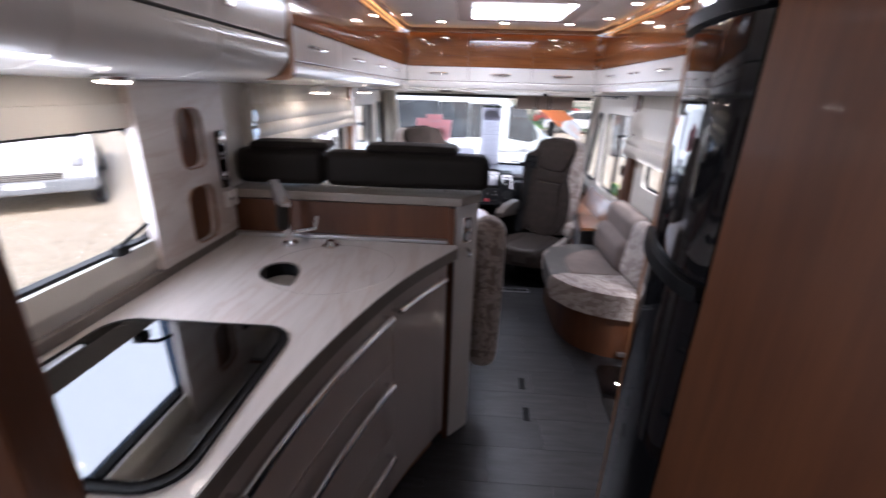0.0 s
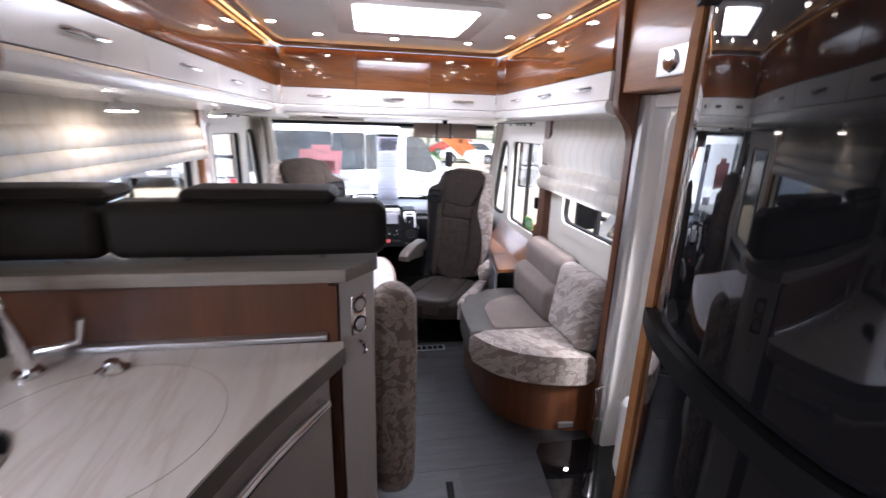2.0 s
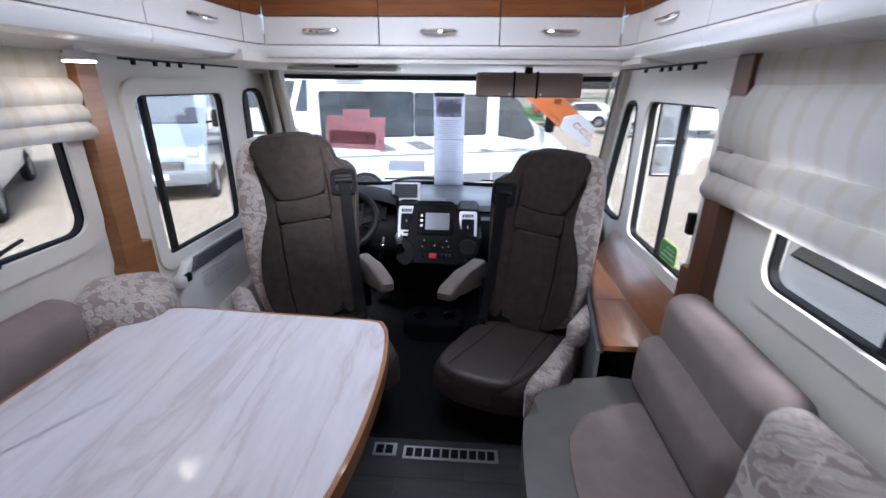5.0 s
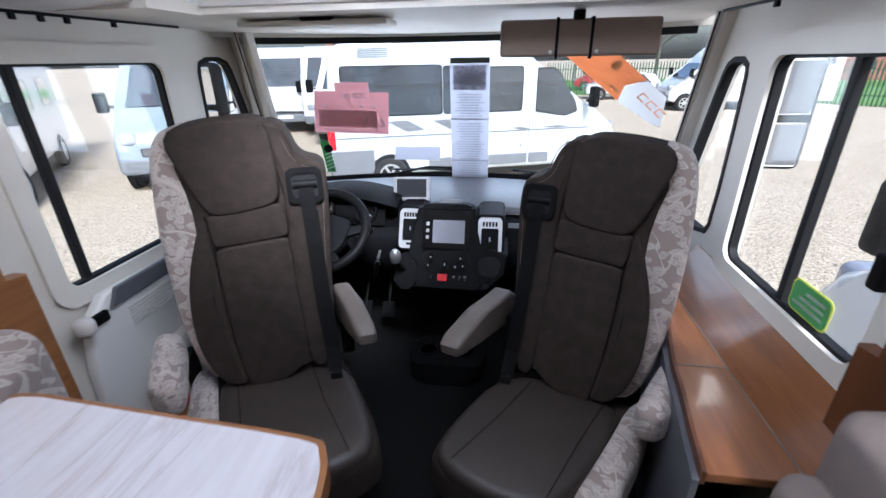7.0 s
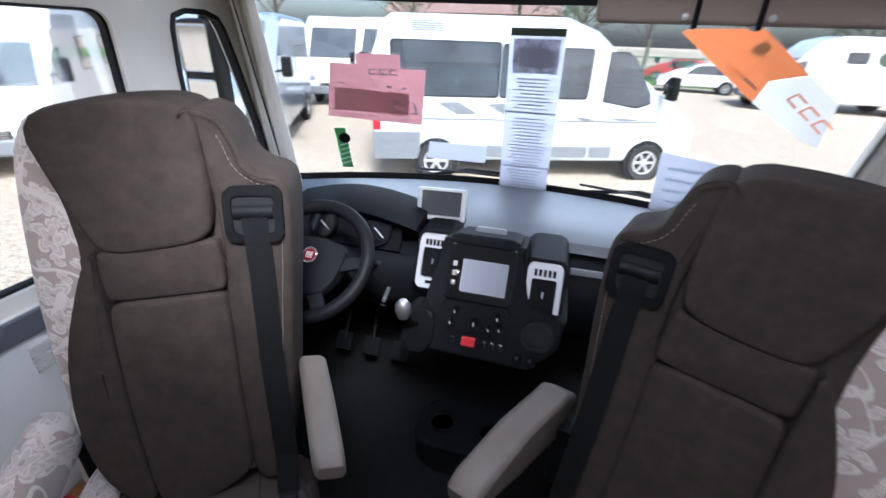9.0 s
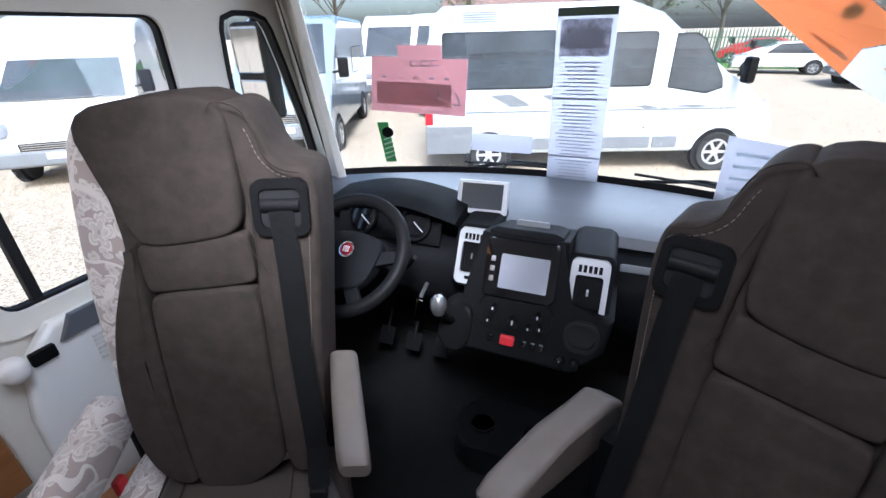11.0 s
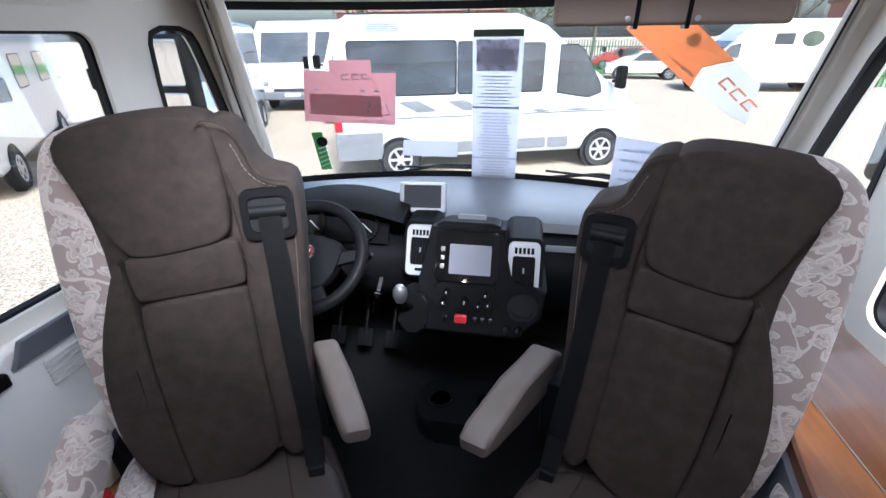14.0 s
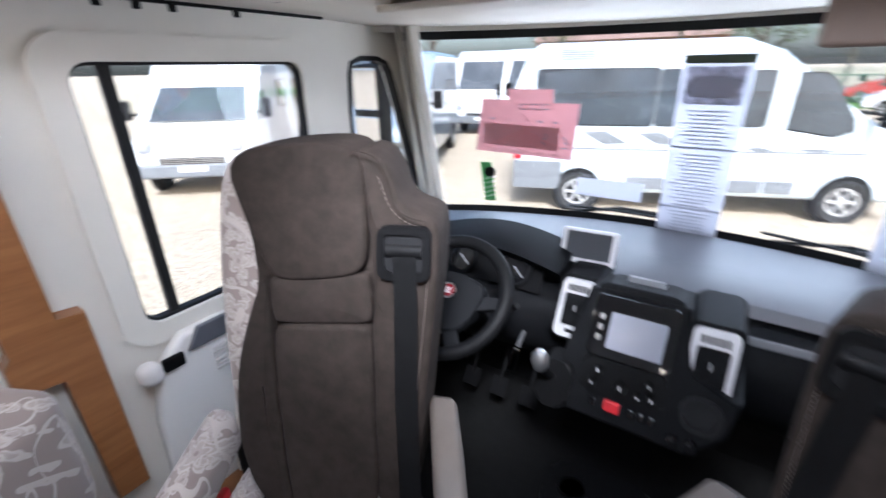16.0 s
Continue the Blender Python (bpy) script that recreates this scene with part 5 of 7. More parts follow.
def cab_seat(at, turn, s, lift, fwd, arm, label):
    """s: +1 with the belt tower on the +x side, -1 mirrored. The seat faces -y before it is turned."""
    t = thing("cab_seat", (at[0], at[1], 0.0), label, "seat", "swivelled cab seats")
    rec = math.tan(radians(13))
    m = pose(at[0], at[1], 0.0, 0, 0, turn) @ Matrix.Diagonal((s, 1, 1, 1))

    def back(b, seat=False):
        for v in b.verts:
            v.co.z += lift
            if not seat:
                v.co.y += (v.co.z - lift - 1.2) * rec + 0.084
        b.transform(m)
        return b

    def padded(pts, y0, y1, r, seg=4):
        return back(puffed(chaikin(pts), "y", y0, y1, r))

    shell = [(-0.15, 0.41), (-0.21, 0.47), (-0.245, 0.62), (-0.262, 0.85), (-0.258, 1.05), (-0.245, 1.18), (-0.20, 1.24), (-0.06, 1.25), (0.08, 1.24), (0.13, 1.20), (0.15, 1.13), (0.18, 1.08), (0.205, 1.04), (0.215, 0.98), (0.21, 0.75), (0.20, 0.5), (0.15, 0.41)]
    part("back_shell", padded(shell, 0.0, 0.12, 0.035), M_FLORAL, t, "floral cloth back and wing", True)
    tower = [(0.085, 1.235), (0.105, 1.25), (0.148, 1.236), (0.172, 1.192), (0.184, 1.152), (0.212, 1.128), (0.25, 1.12), (0.272, 1.098), (0.272, 1.0), (0.250, 0.75), (0.232, 0.46), (0.15, 0.42), (0.12, 0.60), (0.125, 0.85), (0.135, 0.97), (0.122, 1.1)]
    part("belt_tower", padded(tower, -0.03, 0.115, 0.016, 3), M_SUEDE, t, "suede side bolster with belt tower", True)
    head = [(-0.20, 1.235), (-0.05, 1.262), (0.11, 1.262), (0.122, 1.15), (0.124, 1.05), (0.11, 1.0), (0.02, 0.982), (-0.075, 0.975), (-0.105, 1.0), (-0.15, 1.1)]
    part("front_panel", padded([(-0.20, 1.23), (0.12, 1.255), (0.14, 1.0), (0.15, 0.46), (0.05, 0.415), (-0.10, 0.425), (-0.18, 0.5), (-0.19, 0.7), (-0.13, 0.95)], -0.012, 0.02, 0.01), M_SUEDE, t, "", True)
    part("head_pad", padded(head, -0.042, 0.10, 0.014), M_SUEDE, t, "brown suede head pad", True)
    part("upper_pad", padded(twice([(-0.107, 0.982), (0.02, 0.99), (0.128, 1.005), (0.136, 0.897), (0.02, 0.888), (-0.096, 0.880)]), -0.037, 0.03, 0.008, 3), M_SUEDE, t, "", True)
    part("lumbar_pad", padded(twice([(-0.096, 0.879), (0.02, 0.887), (0.134, 0.896), (0.138, 0.7), (0.15, 0.48), (0.05, 0.415), (-0.06, 0.415), (-0.078, 0.55), (-0.09, 0.7)]), -0.043, 0.03, 0.01), M_SUEDE, t, "", True)
    part("side_bolster", padded([(-0.112, 0.985), (-0.108, 0.975), (-0.098, 0.88), (-0.092, 0.7), (-0.079, 0.55), (-0.062, 0.45), (-0.066, 0.43), (-0.12, 0.435), (-0.17, 0.50), (-0.197, 0.62), (-0.188, 0.78), (-0.14, 0.93)], -0.047, 0.03, 0.011), M_SUEDE, t, "", True)
    # stitched seams
    for pts, r in ((tower[0:7], 0.0022), ([(0.128, 0.97), (0.185, 0.85), (0.205, 0.7)], 0.0018)):
        line = smooth_line(pts, 4)
        part("seam", back(tube([(x, -0.0485 if pts is not tower[0:7] and r > 0.0019 else -0.0315, z) for x, z in line], r * 0.7, 5)), M_SUEDE, t)
    dashes = bmesh.new()
    for line in (inset(chaikin(tower), 0.019)[9:39],):
        pts = list(line)
        for p, q in zip(pts, pts[1:]):
            n = max(1, int(math.dist(p, q) / 0.007))
            for i in range(n):
                e = [(p[0] + (q[0] - p[0]) * f, -0.0345, p[1] + (q[1] - p[1]) * f) for f in (i / n, (i + 0.62) / n)]
                tube(e, 0.0008, 4, dashes)
    part("stitching", back(dashes), M_STITCH, t, "pale stitched seam")
    bx = part("belt_guide", back(ring(rounded(0.146, 0.258, 0.998, 1.106, 0.022), rounded(0.162, 0.242, 1.014, 1.09, 0.014), "y", -0.0455, -0.01)), M_BLACK, t, "black belt guide", True)
    part("roller", back(tube([(0.164, -0.033, 1.056), (0.24, -0.033, 1.056)], 0.016, 12)), M_BLACK, bx, "", True)
    part("guide_back", back(box(0.160, 0.244, -0.0405, -0.0375, 1.012, 1.092)), M_RUBBER, bx)
    strap = [(0.204, -0.050, 1.048), (0.209, -0.051, 0.95), (0.212, -0.050, 0.75), (0.224, -0.05, 0.52), (0.225, -0.07, 0.44)]
    k = bmesh.new()
    g = [[k.verts.new((x - 0.024, y, z)), k.verts.new((x + 0.024, y + 0.004, z))] for x, y, z in strap]
    for a, b in zip(g, g[1:]):
        k.faces.new((a[0], a[1], b[1], b[0]))
    bmesh.ops.solidify(k, geom=k.faces[:], thickness=0.002)
    st = part("belt", back(k), M_RUBBER, t, "black seat belt")
    part("buckle", back(box(0.205, 0.245, -0.085, -0.065, 0.40, 0.445, 0.005)), M_BLACK, st, "", True)
    part("tongue", back(box(0.213, 0.237, -0.082, -0.076, 0.355, 0.405, 0.002)), M_STEEL, st, "metal belt tongue")
    # cushion
    cush = [(-0.20, -0.50), (0.0, -0.535), (0.20, -0.50), (0.262, -0.42), (0.265, -0.1), (0.245, 0.05), (-0.245, 0.05), (-0.265, -0.1), (-0.262, -0.42)]
    part("seat_base", back(placed(puffed(chaikin(cush), "z", 0.40, 0.27, 0.045), fwd), True), M_SUEDE, t, "", True)
    part("cushion_wing", back(placed(puffed(chaikin([(-0.275, -0.40), (-0.255, -0.49), (-0.175, -0.51), (-0.185, -0.2), (-0.18, 0.03), (-0.26, 0.04), (-0.28, -0.15)]), "z", 0.424, 0.275, 0.03), fwd), True), M_FLORAL, t, "floral cushion wing", True)
    inner = [(-0.165, -0.505), (0.0, -0.535), (0.19, -0.50), (0.25, -0.40), (0.25, 0.0), (-0.17, 0.0), (-0.19, -0.2)]
    part("seat_pad", back(placed(puffed(chaikin(inner), "z", 0.42, 0.30, 0.032), fwd), True), M_SUEDE2, t, "brown leather seat pad", True)
    part("seam", back(placed(tube([(-0.13, -0.50, 0.424), (-0.12, -0.25, 0.4262), (-0.12, -0.05, 0.426)], 0.002, 5), fwd), True), M_SUEDE, t)
    part("seam", back(placed(tube([(0.15, -0.48, 0.424), (0.13, -0.25, 0.4262), (0.13, -0.05, 0.426)], 0.002, 5), fwd), True), M_SUEDE, t)
    # armrests
    ax, aw, reach, splay, up = arm
    k = prism([(0.06, 0.56), (0.07, 0.62), (0.02, 0.66), (-reach * 0.45, 0.65), (-reach * 0.9, 0.628), (-reach, 0.60), (-reach * 0.99, 0.565), (-reach * 0.85, 0.55), (-reach * 0.55, 0.565), (-reach * 0.3, 0.53), (0.02, 0.52)], "x", ax, ax + aw, 0.016, 4)
    for v in k.verts:
        v.co.z += up
    part("armrest", back(leaned(k, splay), True), M_ARM, t, "padded grey-brown armrest", True)
    k = leaned(cushion(-0.345, -0.262, -0.30, 0.0, 0.475, 0.60, 0.034, 0.008), 0.22)
    part("armrest", back(k, True), M_FLORAL, t, "floral covered armrest", True)
    part("arm_bracket", back(box(-0.28, -0.25, -0.03, 0.05, 0.36, 0.50, 0.01), True), M_BLACK, t, "", True)
    part("arm_bracket", back(box(0.25, 0.30, -0.02, 0.05, 0.40, 0.60, 0.01), True), M_BLACK, t, "", True)
    part("red_buckle", back(box(-0.275, -0.255, -0.13, -0.10, 0.38, 0.43, 0.006), True), M_RED, t, "red buckle release", True)
    # pedestal stands on the floor
    k = spun([(0.24, 0.0), (0.24, 0.06), (0.2, 0.1), (0.19, 0.2), (0.24, 0.26 + lift)], (0, -0.18, 0), 28)
    k.transform(m)
    part("pedestal", k, M_BLACK, t, "black swivel pedestal", True)
    return t


cab_seat((-0.515, 6.925), 23, 1, 0.0, 0.02, (0.247, 0.066, 0.245, 0.24, 0.02), "brown suede and floral driver's seat turned inward")
cab_seat((0.605, 7.07), -20.5, -1, -0.075, 0.075, (0.283, 0.078, 0.325, 0.16, 0.025), "brown suede and floral passenger seat turned inward")


# ---- cab ----
dash = thing("dashboard", (0.0, 7.9, 0.0), "dark grey cab dashboard with silver air vents", "dashboard")


def dash_loft(points, x0, x1, n=22):
    secs = []
    for i in range(n + 1):
        x = x0 + (x1 - x0) * i / n
        secs.append([(x, *p) for p in points(x)])
    return loft(secs)


def hump(x, c, w):
    return math.exp(-((x - c) / w) ** 2)


def top_profile(x):
    e = scr(x, 0.75) - 0.015
    h = 0.012 * hump(x, -0.46, 0.3)
    d = 0.05 * abs(x) ** 2
    return [(e, 0.66), (e, 0.755), (e - 0.05, 0.768), (8.0 - d, 0.772 + h), (7.86 - d, 0.766 + h), (7.79 - d, 0.745 + h), (7.77 - d, 0.715), (7.80, 0.70), (7.95, 0.66)]


def low_profile(x):
    d = 0.05 * abs(x) ** 2
    return [(8.05, 0.70), (7.80, 0.705), (7.74 - d, 0.70), (7.665 - d, 0.672), (7.62 - d, 0.62), (7.61 - d, 0.52), (7.66, 0.43), (7.78, 0.38), (8.05, 0.36)]


# The pad's pale tone carries the windscreen sheen in its colour.
part("top_pad", dash_loft(top_profile, -0.98, 1.03), M_DASHTOP, dash, "soft top pad with blue-grey sheen painted in", True)
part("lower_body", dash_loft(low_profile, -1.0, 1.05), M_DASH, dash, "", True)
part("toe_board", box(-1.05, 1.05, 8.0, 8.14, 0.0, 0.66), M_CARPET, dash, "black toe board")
part("light_insert", moved(box(0.33, 0.86, -0.006, 0.004, -0.012, 0.012, 0.004), Matrix.Translation((0, 7.682, 0.687)) @ pose(0, 0, 0, -20)), M_INSERT, dash, "pale insert strip", True)
for x0, x1 in ((-0.62, -0.30), (0.60, 0.92)):
    part("speaker_grille", loft([[(x, 7.93 + 0.05 * math.sin((x - x0) / (x1 - x0) * math.pi) - 0.05 * x * x * 0.9, 0.779 + 0.011 * hump(x, -0.46, 0.3)) , (x, 7.89 - 0.05 * x * x * 0.9, 0.776 + 0.011 * hump(x, -0.46, 0.3))] for x in [x0 + (x1 - x0) * i / 10 for i in range(11)]], closed=False), M_BLACK, dash, "black speaker grille")


def falling(b):
    """The top falls away towards the screen."""
    for v in b.verts:
        if v.co.z > 0.7:
            v.co.z -= max(0.0, v.co.y) * 0.24
    return b


def sheared(b, back=0.0):
    """Onto the leaning console face: y = 0 is the face, minus comes forward."""
    for v in b.verts:
        v.co.y += 7.50 - (0.77 - v.co.z) * 0.5 + back
    return b


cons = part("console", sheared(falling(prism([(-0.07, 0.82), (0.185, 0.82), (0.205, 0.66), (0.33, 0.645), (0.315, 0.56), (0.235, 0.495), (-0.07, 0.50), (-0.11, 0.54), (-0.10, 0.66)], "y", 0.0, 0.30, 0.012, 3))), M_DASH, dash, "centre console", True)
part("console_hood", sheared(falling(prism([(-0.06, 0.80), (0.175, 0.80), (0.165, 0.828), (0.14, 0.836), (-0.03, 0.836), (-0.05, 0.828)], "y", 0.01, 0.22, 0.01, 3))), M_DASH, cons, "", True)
part("hood_grip", sheared(falling(prism(rounded(0.01, 0.11, 0.83, 0.85, 0.006), "y", 0.10, 0.13, 0.003, 2))), M_INSERT, cons, "", True)
rad = part("radio", sheared(prism(rounded(-0.045, 0.165, 0.662, 0.812, 0.012), "y", -0.012, 0.01, 0.004, 2)), M_BLACKG, cons, "black touchscreen radio", True)
part("screen", sheared(prism(rounded(0.002, 0.142, 0.686, 0.775, 0.004), "y", -0.0155, -0.0125)), M_SCREEN, rad, "pale grey screen")
for i in range(3):
    part("button", sheared(box(-0.028, -0.014, -0.016, -0.011, 0.70 + i * 0.026, 0.714 + i * 0.026, 0.002)), M_STEEL, rad, "", True)
hv = part("heater_panel", sheared(prism(rounded(-0.045, 0.17, 0.572, 0.655, 0.024), "y", -0.008, 0.01, 0.004, 2)), M_BLACK, cons, "black heater panel", True)
for x, z, r in ((0.0, 0.63, 0.011), (-0.01, 0.598, 0.010), (0.062, 0.602, 0.016), (0.13, 0.628, 0.011), (0.14, 0.60, 0.010), (0.108, 0.596, 0.009)):
    part("knob", sheared(spun([(0.001, -0.02), (r * 0.8, -0.02), (r, -0.008), (r, 0.0)], (x, -0.006, z), 16, "y")), M_BLACK, hv, "", True)
    part("mark", sheared(box(x - 0.002, x + 0.002, -0.0275, -0.0262, z + 0.001, z + r * 0.7)), M_PAPER, hv)
part("hazard_switch", sheared(box(0.03, 0.072, -0.008, 0.004, 0.535, 0.56, 0.004)), M_RED, cons, "red hazard switch", True)
for x in (0.0, 0.10, 0.125, 0.15):
    part("switch", sheared(box(x - 0.008, x + 0.008, -0.005, 0.004, 0.536, 0.556, 0.003)), M_BLACKG, cons, "", True)
cup = part("cup_ring", sheared(ring(rounded(0.205, 0.30, 0.56, 0.635, 0.036), rounded(0.215, 0.29, 0.57, 0.625, 0.026), "y", -0.014, 0.004)), M_RUBBER, cons, "dark cup holder rim", True)
part("cup_well", sheared(prism(rounded(0.216, 0.289, 0.571, 0.624, 0.026), "y", -0.004, -0.001)), M_RUBBER, cup)
for x in (0.205, 0.245):
    part("outlet", sheared(spun([(0.001, -0.01), (0.013, -0.009), (0.015, 0.0)], (x, -0.001, 0.525), 14, "y")), M_BLACKG, cons, "", True)
for x0, x1, z0, z1, deep in ((-0.18, -0.078, 0.605, 0.77, 0.15), (0.197, 0.302, 0.61, 0.778, 0.03)):
    v = part("air_vent", sheared(ring(rounded(x0, x1, z0, z1, 0.018), rounded(x0 + 0.015, x1 - 0.015, z0 + 0.03, z1 - 0.04, 0.008), "y", -0.012, 0.03), deep), M_SILVER, dash, "silver framed air vent", True)
    part("vent_back", sheared(prism(rounded(x0 + 0.012, x1 - 0.012, z0 + 0.03, z1 - 0.035, 0.008), "y", 0.012, 0.02), deep), M_RUBBER, v)
    n = 6
    for i in range(n):
        x = x0 + 0.022 + (x1 - x0 - 0.044) * i / (n - 1)
        part("slat", sheared(box(x - 0.0016, x + 0.0016, -0.006, 0.01, z0 + 0.031, z1 - 0.041), deep), M_BLACK, v)
    part("vent_tab", sheared(box((x0 + x1) / 2 - 0.003, (x0 + x1) / 2 + 0.003, -0.012, -0.004, (z0 + z1) / 2 - 0.008, (z0 + z1) / 2 + 0.008, 0.002), deep), M_STEEL, v)
    for i in range(5):
        x = x0 + 0.025 + (x1 - x0 - 0.05) * i / 4
        part("top_slot", sheared(box(x - 0.005, x + 0.004, -0.0135, -0.011, z1 - 0.032, z1 - 0.014), deep), M_BLACK, v)
    part("lower_slot", sheared(box((x0 + x1) / 2 - 0.015, (x0 + x1) / 2 + 0.015, -0.0135, -0.011, z0 + 0.014, z0 + 0.024, 0.001), deep), M_BLACK, v)
    part("vent_pod", sheared(prism(rounded(x0 - 0.012, x1 + 0.012, z0 - 0.012, z1 + 0.01, 0.025), "y", 0.0, 0.2, 0.008, 2), deep), M_DASH, dash, "", True)

# cluster, wheel, stalks
part("cluster_hood", dash_loft(lambda x: [(7.86, 0.70), (7.84, 0.80 + 0.05 * math.cos((x + 0.47) / 0.27 * 1.5)), (7.70, 0.79 + 0.055 * math.cos((x + 0.47) / 0.27 * 1.5)), (7.63, 0.775 + 0.05 * math.cos((x + 0.47) / 0.27 * 1.5)), (7.66, 0.755 + 0.05 * math.cos((x + 0.47) / 0.27 * 1.5)), (7.72, 0.70)], -0.74, -0.20, 16), M_DASH, dash, "arched instrument hood", True)
for x in (-0.575, -0.36):
    g = part("gauge", moved(ring(rounded(-0.06, 0.06, -0.06, 0.06, 0.058), rounded(-0.052, 0.052, -0.052, 0.052, 0.05), "y", -0.015, 0.0), Matrix.Translation((x, 7.665, 0.745)) @ pose(0, 0, 0, -25)), M_DASH, dash, "round gauge", True)
    part("dial", moved(spun([(0.001, -0.004), (0.052, -0.004), (0.052, 0.0)], (0, 0, 0), 24, "y"), Matrix.Translation((x, 7.665, 0.745)) @ pose(0, 0, 0, -25)), M_BLACKG, g)
    part("needle", moved(box(-0.002, 0.002, -0.007, -0.005, -0.01, 0.04), Matrix.Translation((x, 7.665, 0.745)) @ pose(0, 0, 0, -25) @ pose(0, 0, 0, 0, 130, 0)), M_INK, g)
part("cluster_face", moved(box(-0.22, 0.2, 0.0, 0.01, -0.07, 0.07), Matrix.Translation((-0.465, 7.672, 0.745)) @ pose(0, 0, 0, -25)), M_BLACK, dash)

sw = thing("steering_wheel", (-0.455, 7.37, 0.75), "black leather steering wheel with chrome studs", "steering wheel")
WM = Matrix.Translation((-0.455, 7.37, 0.755)) @ pose(0, 0, 0, 42, 0, 0)
part("rim", moved(tube([(0.185 * math.cos(a / 48 * 6.28319), 0.185 * math.sin(a / 48 * 6.28319), 0.0) for a in range(48)], 0.021, 12, closed=True), WM), M_BLACK, sw, "black leather rim", True)
hub = part("hub", moved(prism(smooth_line([(-0.10, 0.055), (0.0, 0.072), (0.10, 0.055), (0.11, 0.0), (0.088, -0.08), (0.04, -0.112), (-0.04, -0.112), (-0.088, -0.08), (-0.11, 0.0), (-0.10, 0.055)], 3)[:-1], "z", -0.035, 0.008, 0.012, 3), WM), M_DASH, sw, "padded hub", True)
for pts in ([(-0.09, 0.02), (-0.175, 0.035), (-0.175, 0.0), (-0.09, -0.03)], [(0.09, 0.02), (0.175, 0.035), (0.175, 0.0), (0.09, -0.03)], [(-0.06, -0.08), (-0.02, -0.10), (-0.07, -0.175), (-0.11, -0.155)], [(0.06, -0.08), (0.02, -0.10), (0.07, -0.175), (0.11, -0.155)]):
    part("spoke", moved(prism(pts, "z", -0.02, 0.0, 0.004, 2), WM), M_DASH, sw, "", True)
part("badge_ring", moved(spun([(0.0245, 0.008), (0.026, 0.012), (0.021, 0.0135), (0.0205, 0.01)], (0, 0.01, 0), 24), WM), M_CHROME, hub, "chrome badge ring", True)
part("badge", moved(spun([(0.001, 0.0135), (0.0205, 0.0125), (0.0205, 0.008)], (0, 0.01, 0), 24), WM), plain("deep_red_enamel", (0.2, 0.012, 0.02), 0.25, grain=0), hub, "plain red badge", True)
for x in (-0.008, -0.0025, 0.003, 0.0085):
    part("badge_bar", moved(box(x - 0.0015, x + 0.0015, 0.0, 0.02, 0.0137, 0.0145), WM), M_PAPER, hub)
for a in (32, 148, -32, -60, -120):
    part("stud", moved(spun([(0.001, 0.02), (0.006, 0.019), (0.008, 0.014)], (0.185 * math.cos(radians(a)), 0.185 * math.sin(radians(a)), 0.0), 12), WM), M_CHROME, sw, "chrome stud", True)
part("column", moved(tube([(0, 0, -0.03), (0, 0, -0.26)], 0.05, 16), WM), M_BLACK, sw, "", True)
for s in (-1, 1):
    part("stalk", moved(tube([(0.05 * s, 0.02, -0.06), (0.14 * s, 0.035, -0.15), (0.2 * s, 0.04, -0.05)], 0.009, 8, flat=0.7), WM), M_BLACK, sw, "control stalk", True)

gl = thing("gear_lever", (-0.14, 7.35, 0.5), "gear lever with a silver knob", "gear lever")
part("gaiter", sheared(prism(rounded(-0.16, -0.06, 0.50, 0.62, 0.03), "y", -0.015, 0.05, 0.012, 3)), M_BLACK, gl, "black gaiter", True)
part("stick", tube([(-0.11, 7.43, 0.545), (-0.125, 7.36, 0.60), (-0.134, 7.325, 0.655)], 0.01, 10), M_BLACK, gl, "", True)
part("knob", spun([(0.001, -0.03), (0.017, -0.03), (0.024, -0.01), (0.023, 0.012), (0.012, 0.026), (0.001, 0.028)], (-0.134, 7.322, 0.672), 18), M_STEEL, gl, "silver knob", True)
ky = thing("ignition_key", (-0.25, 7.43, 0.6), "ignition key with a hanging fob", "key")
part("key", tube([(-0.26, 7.52, 0.60), (-0.25, 7.45, 0.595)], 0.007, 8), M_STEEL, ky)
part("fob", moved(box(-0.012, 0.012, -0.004, 0.004, -0.09, 0.0, 0.004), Matrix.Translation((-0.252, 7.445, 0.585)) @ pose(0, 0, 0, 0, 10, 0)), M_CHROME, ky, "metal fob", True)
for x in (-0.56, -0.43, -0.30):
    t = thing("pedal", (x, 7.75, 0.15), "black rubber foot pedal", "pedal", "foot pedals")
    part("plate", moved(box(-0.035, 0.035, -0.005, 0.005, -0.04, 0.04, 0.004), Matrix.Translation((x, 7.72, 0.16)) @ pose(0, 0, 0, -35)), M_BLACK, t, "", True)
    part("arm", tube([(x, 7.725, 0.17), (x, 7.82, 0.30), (x, 7.85, 0.42)], 0.008, 8), M_BLACK, t)
tr = thing("cup_tray", (0.06, 7.5, 0.0), "low black cup tray between the seats", "tray")
part("tray", prism(rounded(-0.12, 0.24, 7.33, 7.56, 0.08), "z", 0.0, 0.12, 0.02, 3), M_BLACK, tr, "", True)
for x in (-0.03, 0.15):
    part("cup_ring", spun([(0.047, 0.0), (0.047, 0.012), (0.04, 0.012), (0.038, 0.002)], (x, 7.44, 0.118), 22), M_BLACK, tr, "", True)
mn = thing("camera_monitor", (-0.155, 7.82, 0.765), "small silver framed monitor on the dashboard", "monitor")
MM = Matrix.Translation((-0.155, 7.80, 0.822)) @ pose(0, 0, 0, -22, 0, 4)
part("frame", moved(box(-0.092, 0.092, -0.012, 0.012, -0.06, 0.06, 0.008), MM), M_SILVER, mn, "silver frame", True)
